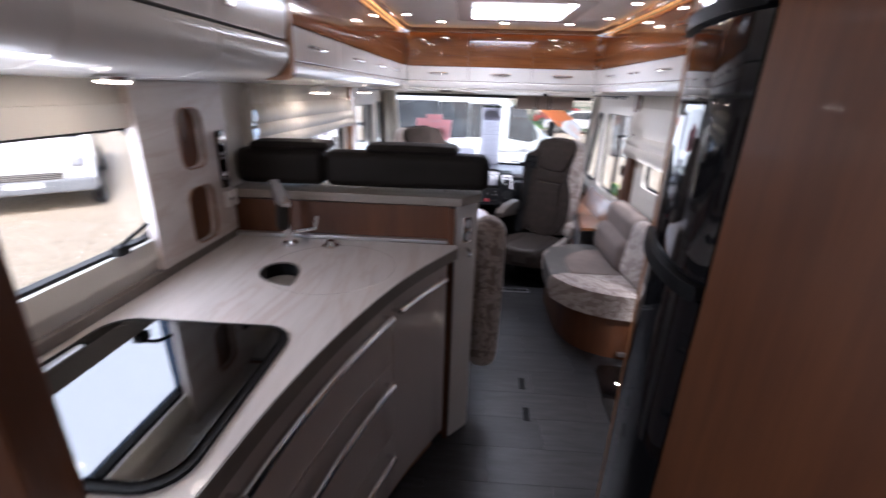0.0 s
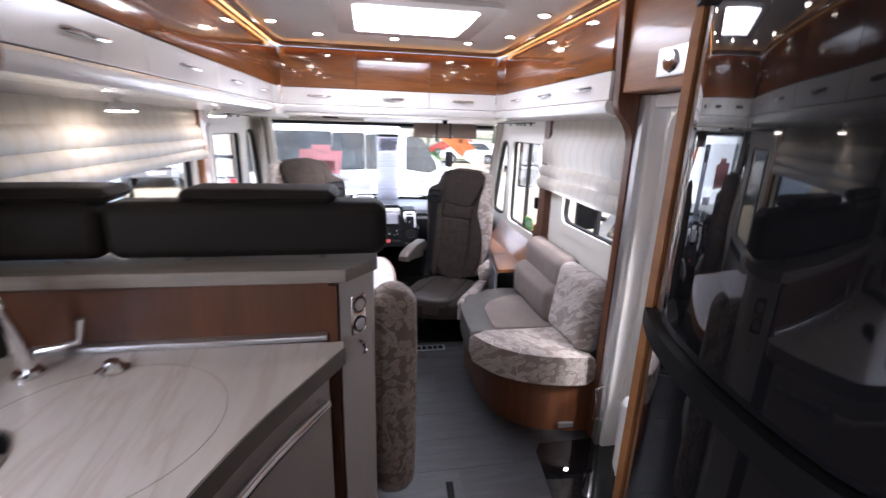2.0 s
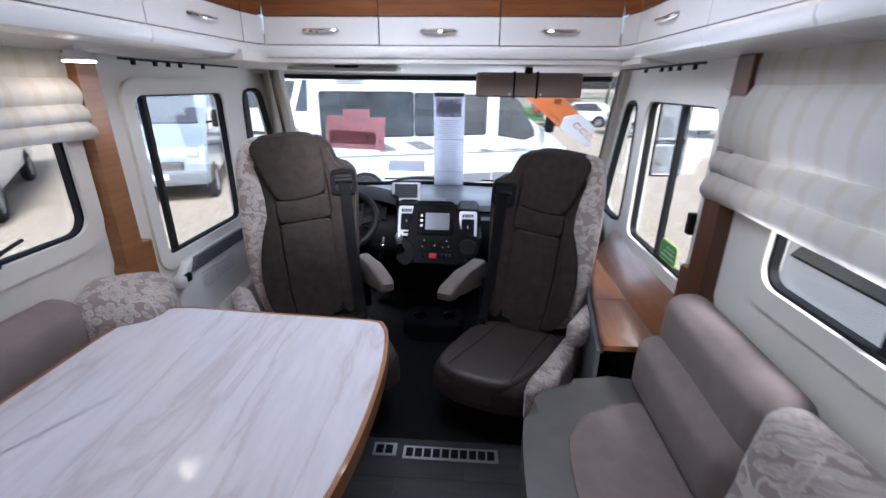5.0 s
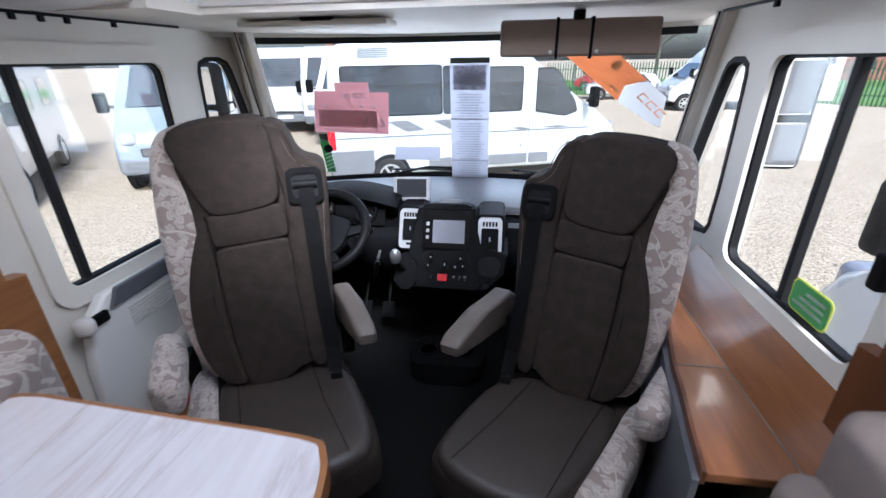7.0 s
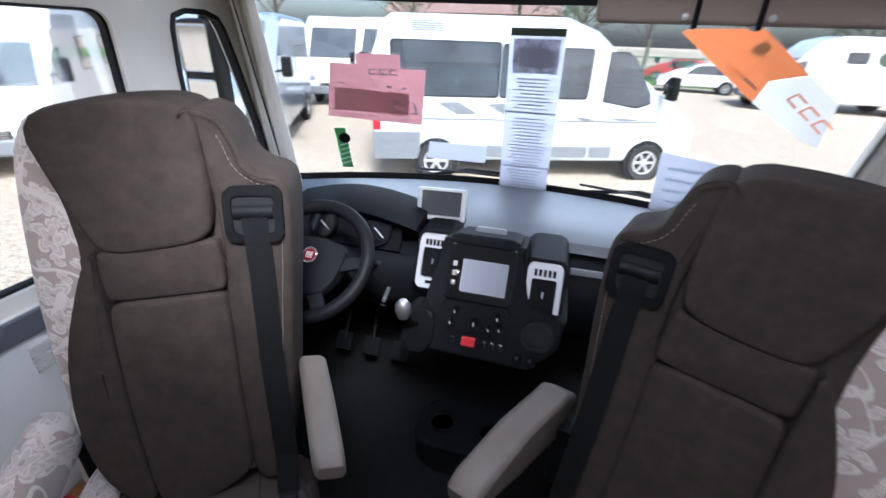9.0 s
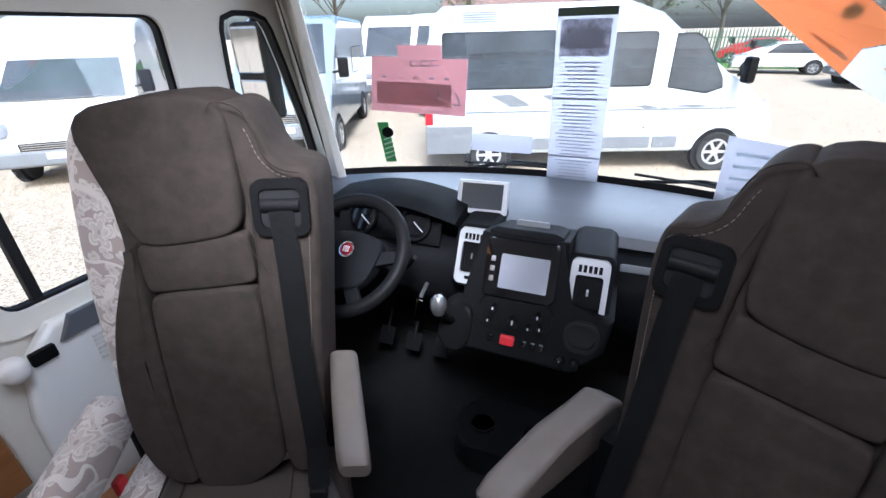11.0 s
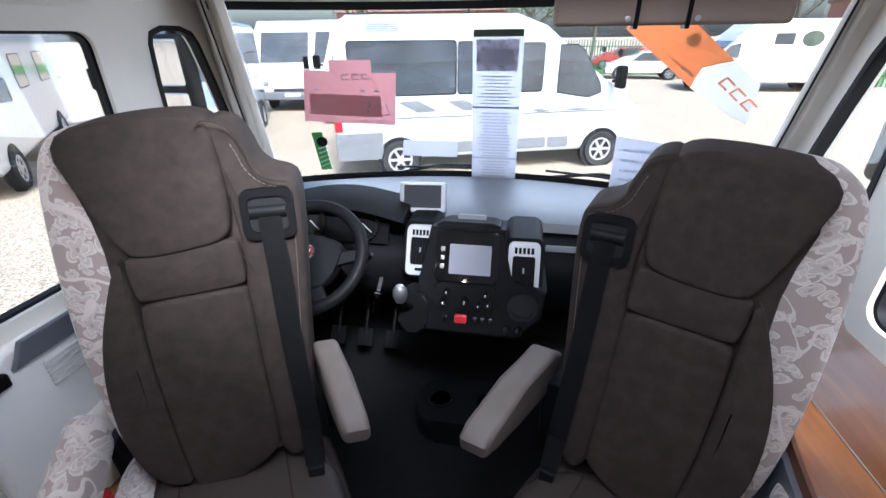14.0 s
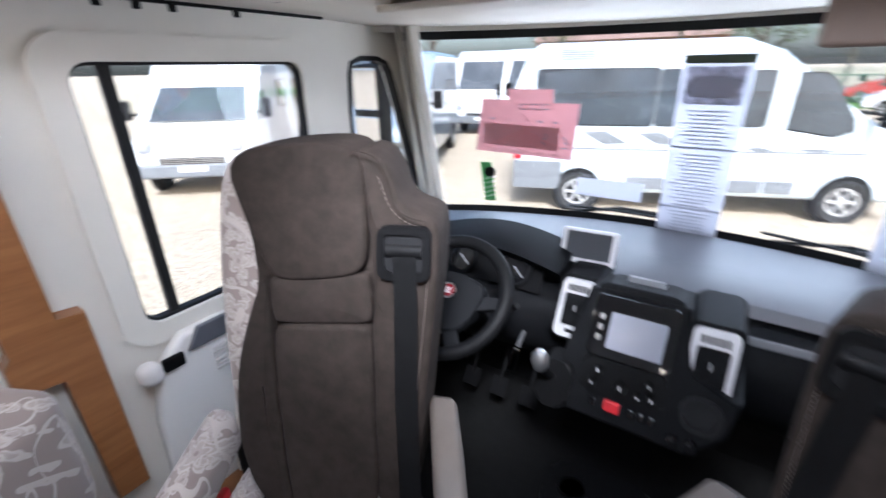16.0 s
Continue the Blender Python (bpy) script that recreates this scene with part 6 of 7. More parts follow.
part("screen", moved(box(-0.074, 0.074, -0.0145, -0.012, -0.042, 0.048), MM), plain("grey_monitor_glass", (0.06, 0.065, 0.075), 0.15, grain=0), mn, "dark grey screen")
part("stand", tube([(-0.155, 7.86, 0.762), (-0.155, 7.825, 0.80)], 0.02, 10), M_BLACK, mn, "", True)

# sun visors and header
vs = thing("sun_visor", (0.53, 7.43, 1.5), "taupe padded sun visor folded down with straps", "sun visor")
part("pad", moved(box(0.268, 0.80, 7.415, 7.44, 1.418, 1.535, 0.012, 3), turned(0, 0, 0, 0, (0, 0, 0))), plain("taupe_visor", (0.24, 0.18, 0.145), 0.7, var=0.06, grain=0.4, gscale=500), vs, "", True)
for x in (0.46, 0.575):
    part("strap", box(x - 0.005, x + 0.005, 7.409, 7.446, 1.41, 1.54, 0.003), M_BLACK, vs, "dark elastic strap")
part("hinge", tube([(0.53, 7.43, 1.53), (0.53, 7.43, 1.56)], 0.02, 10), M_BLACK, vs, "", True)
for x in (0.44, 0.595):
    part("stud", spun([(0.001, -0.004), (0.006, -0.003), (0.007, 0.0)], (x, 7.414, 1.432), 10, "y"), M_STEEL, vs)
v2 = thing("flat_sun_visor", (-0.40, 7.45, 1.56), "taupe sun visor folded flat under the header", "sun visor")
part("pad", box(-0.70, -0.13, 7.40, 7.56, 1.535, 1.555, 0.008, 3), M_WALL, v2, "", True)
part("hinge", box(-0.45, -0.33, 7.39, 7.44, 1.55, 1.575, 0.006), M_BLACK, v2, "", True)
solo("header_lining", prism([(7.24, 1.605), (7.24, 1.565), (7.55, 1.56), (7.9, 1.55), (8.25, 1.54), (8.25, 1.61)], "x", -1.10, 1.08), M_WALL, "cream lining above the windscreen", "lining", kind="structure", smooth=True)
solo("soffit_left", box(-1.10, -0.72, 7.0, 7.24, 1.563, 1.605), M_WALL, "cream soffit in the cab corner", "lining", kind="structure")
solo("soffit_right", box(0.92, 1.08, 7.0, 7.24, 1.563, 1.605), M_WALL, "cream soffit in the cab corner", "lining", kind="structure")
for s, x in ((-1, -1.02), (1, 1.02)):
    t = thing("curtain_rail", (x, 7.0, 1.55), "thin dark curtain rail with glides", "curtain rail", "curtain rails")
    part("rail", tube([(x, 6.68, 1.552), (x + 0.0, 7.1, 1.552), (x - 0.01 * s, 7.5, 1.55)], 0.005, 6), M_BLACK, t)
    for y in (6.75, 6.87, 6.95, 7.03, 7.2):
        part("glide", box(x - 0.006, x + 0.006, y - 0.008, y + 0.008, 1.532, 1.55, 0.002), M_BLACK, t)
# blind rails on the screen pillars
for low, high in (((-0.985, 8.055, 0.78), (-1.015, 7.895, 1.555)), ((1.041, 7.868, 0.78), (1.041, 7.60, 1.555))):
    t = thing("blind_rail", low, "cream blind rail beside the windscreen", "blind rail", "blind rails")
    part("channel", tube([low, high], 0.013, 8), M_WALL, t, "", True)
    part("slot", tube([(low[0] * 0.99, low[1] - 0.016, low[2]), (high[0] * 0.99, high[1] - 0.016, high[2])], 0.0035, 6), M_RUBBER, t, "dark slot")

# driver's door lining
dl = thing("door_lining", (-1.05, 7.1, 0.0), "grey-white driver's door lining with a pocket", "door lining")
part("panel", prism([(6.72, 0.0), (7.55, 0.0), (7.55, 0.66), (7.4, 0.69), (6.86, 0.69), (6.78, 0.62), (6.74, 0.45)], "x", -1.098, -1.05, 0.015, 3), M_WHITE, dl, "", True)
part("sill_strip", prism([(6.86, 0.635), (7.52, 0.635), (7.52, 0.70), (6.90, 0.70)], "x", -1.055, -1.035, 0.006, 2), M_DASHTOP, dl, "dark sill strip", True)
part("pocket", prism([(6.90, 0.12), (7.45, 0.12), (7.45, 0.42), (6.95, 0.38)], "x", -1.055, -0.99, 0.03, 3), M_WALL, dl, "", True)
for i in range(6):
    part("rib", box(-1.052, -1.044, 6.93, 7.22, 0.52 + i * 0.015, 0.528 + i * 0.015), M_LINEN, dl)
part("latch", box(-1.055, -1.035, 6.785, 6.845, 0.605, 0.645, 0.006), M_BLACK, dl, "black latch", True)
part("belt_roller", cushion(-1.06, -1.0, 6.715, 6.775, 0.60, 0.67, 0.028), M_LINEN, dl, "pale round cover", True)
bx = thing("floor_plinth", (-0.86, 6.72, 0.0), "low walnut step beside the driver's seat", "step")
part("top", box(-1.04, -0.72, 6.58, 6.98, 0.0, 0.12, 0.01), M_WOODL, bx, "", True)

# ---- papers on the windscreen ----
def flat(pts, off, material, name, parent, label=""):
    """A thin sheet of outline pts (x, z) laid along the windscreen."""
    k = bmesh.new()
    f = k.faces.new([k.verts.new((x, scr(x, z) - off, z)) for x, z in pts])
    r = bmesh.ops.extrude_face_region(k, geom=[f])
    for v in [g for g in r["geom"] if isinstance(g, bmesh.types.BMVert)]:
        v.co.y -= 0.0012
    return part(name, k, material, parent, label)


def rect(x0, x1, z0, z1):
    return [(x0, z0), (x1, z0), (x1, z1), (x0, z1)]


M_PHOTO = backlit(plain("photo_print", (0.60, 0.59, 0.63), 0.5, var=0.35, scale=40, grain=0), 0.65)
M_HEADING = backlit(plain("green_heading_print", (0.12, 0.15, 0.11), 0.5, grain=0), 0.5)
M_FAINT = backlit(plain("faint_grey_print", (0.50, 0.50, 0.54), 0.7, var=0.1, grain=0), 0.7)
ps = thing("price_sheet", (0.1, 8.28, 0.7), "long white printed sheet hanging on the windscreen", "paper sheet")
flat(rect(-0.012, 0.204, 0.695, 1.425), 0.03, M_SHEET, "sheet", ps)
flat(rect(-0.008, 0.20, 1.395, 1.422), 0.0325, M_HEADING, "heading_bar", ps)
flat(rect(0.005, 0.185, 1.26, 1.385), 0.0325, M_PHOTO, "photo", ps, "small grey photo of a motorhome")
flat([(0.025, 1.285), (0.165, 1.285), (0.165, 1.33), (0.15, 1.35), (0.05, 1.355), (0.028, 1.33)], 0.0345, M_SHEET, "photo_shape", ps)
rnd = random.Random(9)
z = 1.235
while z > 0.72:
    w = rnd.uniform(0.05, 0.088)
    if abs(z - 1.10) > 0.012 and abs(z - 0.86) > 0.012:
        flat(rect(0.096 - w, 0.096 + w, z, z + 0.0045), 0.0325, M_FAINT, "print_line", ps)
    z -= 0.0145
for z in (1.10, 0.86):
    flat(rect(-0.01, 0.202, z, z + 0.008), 0.0325, M_FAINT, "page_fold", ps)

M_PINK = backlit(plain("pink_card", (0.72, 0.48, 0.49), 0.6, var=0.05, grain=0.1), 0.6)
M_PINKD = backlit(plain("grey_pink_print", (0.70, 0.50, 0.52), 0.6, grain=0), 0.6)
pk = thing("price_card", (-0.56, 8.17, 1.03), "pink price card stuck inside the windscreen", "price card")
flat([(-0.765, 1.055), (-0.374, 1.021), (-0.353, 1.253), (-0.457, 1.255), (-0.457, 1.308), (-0.63, 1.311), (-0.632, 1.268), (-0.733, 1.272)], 0.03, M_PINK, "card", pk)
flat([(-0.735, 1.085), (-0.43, 1.06), (-0.425, 1.155), (-0.725, 1.175)], 0.0325, M_PINKD, "price_window", pk)
for i in range(5):
    x = -0.70 + i * 0.062
    flat(rect(x, x + 0.02, 1.188 - i * 0.004, 1.197 - i * 0.004), 0.0345, M_SHEET, "tab", pk)
    flat(rect(x, x + 0.02, 1.058 - i * 0.005, 1.066 - i * 0.005), 0.0345, M_SHEET, "tab", pk)
for i, w in enumerate((0.03, 0.034, 0.03)):
    x = -0.585 + i * 0.042
    flat(rect(x, x + w, 1.228, 1.233), 0.0345, M_SHEET, "mark_bar", pk)
    flat(rect(x, x + 0.005, 1.228, 1.252), 0.0345, M_SHEET, "mark_bar", pk)
    flat(rect(x + 0.006, x + w, 1.247, 1.252), 0.0345, M_SHEET, "mark_bar", pk)


def writing(text, x, z, y, size, material, parent, name="price_text"):
    """Letters read from outside, so they stand reversed within."""
    cu = bpy.data.curves.new("text", "FONT")
    cu.body, cu.size, cu.extrude = text, size, 0.0006
    o = bpy.data.objects.new("tmp", cu)
    me = o.to_mesh().copy()
    bm = bmesh.new()
    bm.from_mesh(me)
    o.to_mesh_clear()
    bpy.data.objects.remove(o)
    bm.transform(Matrix.Translation((x, y, z)) @ pose(0, 0, 0, 90, 0, 180))
    return part(name, bm, material, parent)


writing("\u00a3", -0.382, 1.068, scr(-0.4, 1.1) - 0.036, 0.075, M_SHEET, pk)
writing("9", -0.47, 1.085, scr(-0.5, 1.1) - 0.036, 0.07, M_FAINT, pk)
writing("5", -0.53, 1.088, scr(-0.5, 1.1) - 0.036, 0.07, M_FAINT, pk)

M_ORANGE = backlit(plain("orange_print", (0.95, 0.52, 0.30), 0.5, var=0.03, grain=0), 0.6)
M_GREEN = plain("green_print", (0.08, 0.33, 0.10), 0.5, var=0.05, grain=0)
M_DIMW = backlit(plain("white_card", (0.86, 0.85, 0.84), 0.6, var=0.02, grain=0), 0.85)
oc = thing("orange_card", (0.85, 8.08, 1.15), "orange and white diagonal card on the windscreen", "card")
flat([(0.583, 1.42), (0.60, 1.432), (0.804, 1.435), (0.946, 1.31), (0.86, 1.285), (0.838, 1.216)], 0.03, M_ORANGE, "orange_field", oc)
flat([(0.838, 1.214), (0.862, 1.283), (0.948, 1.308), (1.03, 1.238), (1.03, 1.10), (0.99, 1.115)], 0.03, M_DIMW, "white_field", oc)
flat([(0.79, 1.385), (0.815, 1.40), (0.835, 1.38), (0.82, 1.355), (0.795, 1.36)], 0.0325, M_GREEN, "leaf_mark", oc, "small green leaf shape")
for i in range(2):
    flat([(0.735 + 0.02 * i, 1.325 - 0.015 * i), (0.74 + 0.02 * i, 1.332 - 0.015 * i), (0.83 + 0.01 * i, 1.27 - 0.01 * i), (0.825 + 0.01 * i, 1.263 - 0.01 * i)], 0.0325, M_DIMW, "print_line", oc)
for i in range(3):
    x, z = 0.915 + 0.038 * i, 1.235 - 0.034 * i
    for a, b, c, d in ((0, 0, 0.028, -0.026), (0.02, 0.018, 0.048, -0.008)):
        flat([(x + a, z + b), (x + a + 0.004, z + b + 0.004), (x + c + 0.004, z + d + 0.004), (x + c, z + d)], 0.0325, M_ORANGE, "mark_bar", oc)
    flat([(x, z), (x + 0.004, z - 0.004), (x + 0.024, z + 0.016), (x + 0.02, z + 0.02)], 0.0325, M_ORANGE, "mark_bar", oc)
nt = thing("white_notice", (0.7, 8.18, 0.72), "white paper notice low on the windscreen", "paper sheet")
flat([(0.634, 0.73), (0.86, 0.73), (0.86, 0.985), (0.625, 1.006)], 0.03, M_SHEET, "sheet", nt)
for i in range(4):
    flat(rect(0.66, 0.80 - 0.02 * (i % 2), 0.94 - i * 0.045, 0.952 - i * 0.045), 0.0325, backlit(plain("pale_blue_print", (0.84, 0.90, 0.94), 0.6, grain=0), 0.7) if i == 0 else bpy.data.materials["pale_blue_print"], "print_line", nt)
ns = thing("small_notice", (-0.22, 8.27, 0.88), "small white slip on the windscreen", "paper slip")
flat([(-0.352, 0.872), (-0.085, 0.862), (-0.081, 0.942), (-0.341, 0.949)], 0.03, M_SHEET, "sheet", ns)
gs = thing("green_sticker", (-0.73, 8.15, 0.83), "narrow green striped sticker on the windscreen", "sticker")
flat([(-0.735, 0.815), (-0.69, 0.815), (-0.705, 1.0), (-0.75, 1.0)], 0.03, M_GREEN, "strip", gs)
for i in range(5):
    flat([(-0.732, 0.83 + i * 0.022), (-0.694, 0.843 + i * 0.022), (-0.695, 0.849 + i * 0.022), (-0.733, 0.836 + i * 0.022)], 0.0325, M_DIMW, "stripe", gs)
flat([(-0.71 + 0.024 * math.cos(a * 0.5236), 0.955 + 0.024 * math.sin(a * 0.5236)) for a in range(12)], 0.0345, M_BLACK, "dot", gs)
g2 = thing("window_sticker", (1.07, 6.8, 0.78), "green rounded sticker on the side window", "sticker")
part("sheet", prism(rounded(6.745, 6.90, 0.775, 0.865, 0.02), "x", 1.096, 1.0975), plain("yellow_rim", (0.7, 0.75, 0.1), 0.5, grain=0), g2)
part("field", prism(rounded(6.75, 6.895, 0.78, 0.86, 0.018), "x", 1.0945, 1.0955), M_GREEN, g2)
for i in range(3):
    part("print_line", prism(rounded(6.765, 6.88 - 0.02 * i, 0.797 + i * 0.019, 0.806 + i * 0.019, 0.003), "x", 1.093, 1.094), M_DIMW, g2)


# ---- outside: vehicles, fence, green ----
M_VWHITE = plain("white_vehicle_paint", (0.72, 0.73, 0.74), 0.2, var=0.03, grain=0, coat=0.6)
M_VBLUE = plain("pale_blue_silver_paint", (0.62, 0.70, 0.75), 0.22, 0.15, var=0.03, grain=0, coat=0.6)
M_VSILVER = plain("silver_blue_paint", (0.33, 0.40, 0.48), 0.25, 0.4, var=0.04, grain=0, coat=0.6)
M_VRED = plain("red_vehicle_paint", (0.5, 0.02, 0.03), 0.25, var=0.05, grain=0, coat=0.5)
M_VGLASS = plain("dark_vehicle_glass", (0.05, 0.06, 0.07), 0.04, var=0.4, scale=1.2, grain=0, coat=1.0)
M_VGREY = plain("grey_bumper_plastic", (0.16, 0.17, 0.185), 0.6, var=0.1, grain=0.2)
M_TYRE = plain("tyre_rubber", (0.022, 0.022, 0.023), 0.8, var=0.2, grain=0.4)
M_RIM = plain("alloy_rim", (0.6, 0.61, 0.62), 0.3, 0.7, var=0.05, grain=0)


def wheel(parent, m, x, y, r):
    """side: the outer face looks along the sign of y."""
    s = 1 if y > 0 else -1
    w = part("wheel", moved(spun([(r * 0.62, 0.03), (r * 0.68, 0.1), (r * 0.93, 0.115), (r, 0.08), (r, -0.08), (r * 0.9, -0.11), (r * 0.6, -0.1)], (0, 0, 0), 28, "y"), m @ Matrix.Translation((x, y - s * 0.1, r)) @ Matrix.Diagonal((1, s, 1, 1))), M_TYRE, parent, "black tyre", True)
    part("rim", moved(ring([(r * 0.66 * math.cos(a * 0.2618), r * 0.66 * math.sin(a * 0.2618)) for a in range(24)], [(r * 0.56 * math.cos(a * 0.2618), r * 0.56 * math.sin(a * 0.2618)) for a in range(24)], "y", 0.05, 0.095), m @ Matrix.Translation((x, y - s * 0.1, r)) @ Matrix.Diagonal((1, s, 1, 1))), M_RIM, w, "", True)
    k = spun([(r * 0.18, 0.06), (r * 0.2, 0.09), (r * 0.14, 0.1)], (0, 0, 0), 14, "y")
    for i in range(6):
        a = i * 1.0472
        moved(k, Matrix.Identity(4))
        b = box(r * 0.1, r * 0.6, 0.055, 0.085, -r * 0.075, r * 0.075, 0.008, 1)
        b.transform(pose(0, 0, 0, 0, 60 * i, 0))
        joined(b, k)
    part("spokes", moved(k, m @ Matrix.Translation((x, y - s * 0.1, r)) @ Matrix.Diagonal((1, s, 1, 1))), M_RIM, w, "silver spokes", True)


def vehicle(name, at, heading, label, category, profile, width, paint, wheels, side_windows, screen, lower=None, extra=None, group="parked vehicles", stripes=()):
    """Local x runs forward, y to its left, z up from the ground. profile: (x, z) outline of the side."""
    t = thing(name, (at[0], at[1], GZ), label, category, group, heading)
    m = full(t)
    h = width / 2
    part("body", moved(prism(profile, "y", -h, h, 0.11, 4), m), paint, t, "", True)
    for x, r in wheels:
        for y in (h + 0.005, -h - 0.005):
            part("wheel_arch", moved(spun([(r * 1.2, 0.004 if y > 0 else -0.004), (r * 1.2, -0.12 if y > 0 else 0.12)], (x, y, r * 1.02), 24, "y"), m), M_RUBBER, t, "", True)
            wheel(t, m, x, y + (0.03 if y > 0 else -0.03), r)
    for pts in side_windows:
        cx, cz = sum(p[0] for p in pts) / len(pts), sum(p[1] for p in pts) / len(pts)
        for y in (1, -1):
            w = part("side_window", moved(prism(pts, "y", y * (h - 0.004), y * (h + 0.006), 0.0), m), M_VGLASS, t, "dark side window")
            part("window_seal", moved(ring([(cx + (p[0] - cx) * 1.03, cz + (p[1] - cz) * 1.05) for p in pts], pts, "y", y * (h - 0.002), y * (h + 0.009)), m), M_RUBBER, w)
    if screen:
        (x0, z0), (x1, z1) = screen
        k = bmesh.new()
        a = Vector((x1 - x0, 0, z1 - z0)).normalized()
        n = Vector((-a.z, 0, a.x))
        n = -n if n.x < 0 else n
        q = [Vector((x0, -h + 0.16, z0)) + n * 0.012, Vector((x0, h - 0.16, z0)) + n * 0.012, Vector((x1, h - 0.26, z1)) + n * 0.012, Vector((x1, -h + 0.26, z1)) + n * 0.012]
        loft([q, [p - n * 0.03 for p in q]], k)
        part("front_screen", moved(k, m), M_VGLASS, t, "dark windscreen")
    for z0, z1, x0, x1, mat_ in stripes:
        for y in (1, -1):
            part("side_stripe", moved(box(x0, x1, min(y * (h - 0.01), y * (h + 0.007)), max(y * (h - 0.01), y * (h + 0.007)), z0, z1, 0.003, 1), m), mat_, t)
    if extra:
        extra(t, m, h)
    return t


def nose(lx, lz, gz, bz, grille=True):
    """Lamps, grille, bumper, mirrors and number plate for a front at x = lx."""
    def fit(t, m, h):
        for y in (1, -1):
            part("headlight", moved(cushion(lx - 0.28, lx + 0.015, y * (h - 0.27) - 0.14, y * (h - 0.27) + 0.14, lz - 0.12, lz + 0.12, 0.08), m), M_SCREEN, t, "clear headlight", True)
            k = tube([(lx - 0.75, y * h, lz + 0.55), (lx - 0.72, y * (h + 0.16), lz + 0.58)], 0.025, 8)
            box(lx - 0.80, lx - 0.66, min(y * (h + 0.12), y * (h + 0.33)), max(y * (h + 0.12), y * (h + 0.33)), lz + 0.45, lz + 0.83, 0.04, 2, k)
            part("door_mirror", moved(k, m), M_BLACK, t, "black door mirror", True)
        if grille:
            g = part("grille", moved(box(lx - 0.05, lx + 0.02, -h * 0.55, h * 0.55, gz - 0.08, gz + 0.08, 0.02), m), M_BLACK, t, "black grille", True)
            for i in range(4):
                part("slat", moved(box(lx + 0.018, lx + 0.026, -h * 0.52, h * 0.52, gz - 0.06 + i * 0.036, gz - 0.045 + i * 0.036), m), M_STEEL, g)
        part("bumper", moved(box(lx - 0.3, lx + 0.05, -h + 0.03, h - 0.03, bz - 0.15, bz + 0.13, 0.06, 3), m), M_VGREY, t, "grey bumper", True)
        part("number_plate", moved(box(lx + 0.05, lx + 0.056, -0.26, 0.26, bz - 0.02, bz + 0.09), m), M_PAPER, t)
    return fit


VAN = [(0.0, 0.36), (0.0, 1.6), (0.07, 2.55), (0.3, 2.68), (3.9, 2.70), (4.35, 2.58), (5.25, 1.55), (5.75, 1.25), (5.98, 0.95), (6.02, 0.40), (5.8, 0.33)]
CAMPER = [(0.85, 0.34), (0.83, 0.9), (0.86, 1.6), (0.93, 2.5), (1.15, 2.66), (4.0, 2.68), (4.55, 2.5), (5.62, 1.68), (6.1, 1.42), (6.5, 1.1), (6.66, 0.85), (6.68, 0.42), (6.45, 0.33)]
COACH = [(0.0, 0.42), (0.0, 2.6), (0.15, 2.82), (4.3, 2.85), (5.0, 2.68), (5.35, 2.35), (5.45, 2.15), (5.62, 2.0), (6.25, 1.35), (6.75, 1.1), (6.92, 0.85), (6.95, 0.45), (6.7, 0.38)]
ACLASS = [(0.0, 0.42), (0.0, 2.6), (0.15, 2.85), (6.0, 2.85), (6.35, 2.6), (6.6, 1.7), (6.85, 1.2), (6.9, 0.5), (6.7, 0.4)]
CAR = [(0.0, 0.35), (0.05, 0.95), (0.45, 1.42), (1.1, 1.5), (2.3, 1.46), (3.1, 1.0), (4.0, 0.82), (4.15, 0.6), (4.12, 0.3)]


def quad(x0, x1, z0, z1, r=0.06):
    return rounded(x0, x1, z0, z1, r)


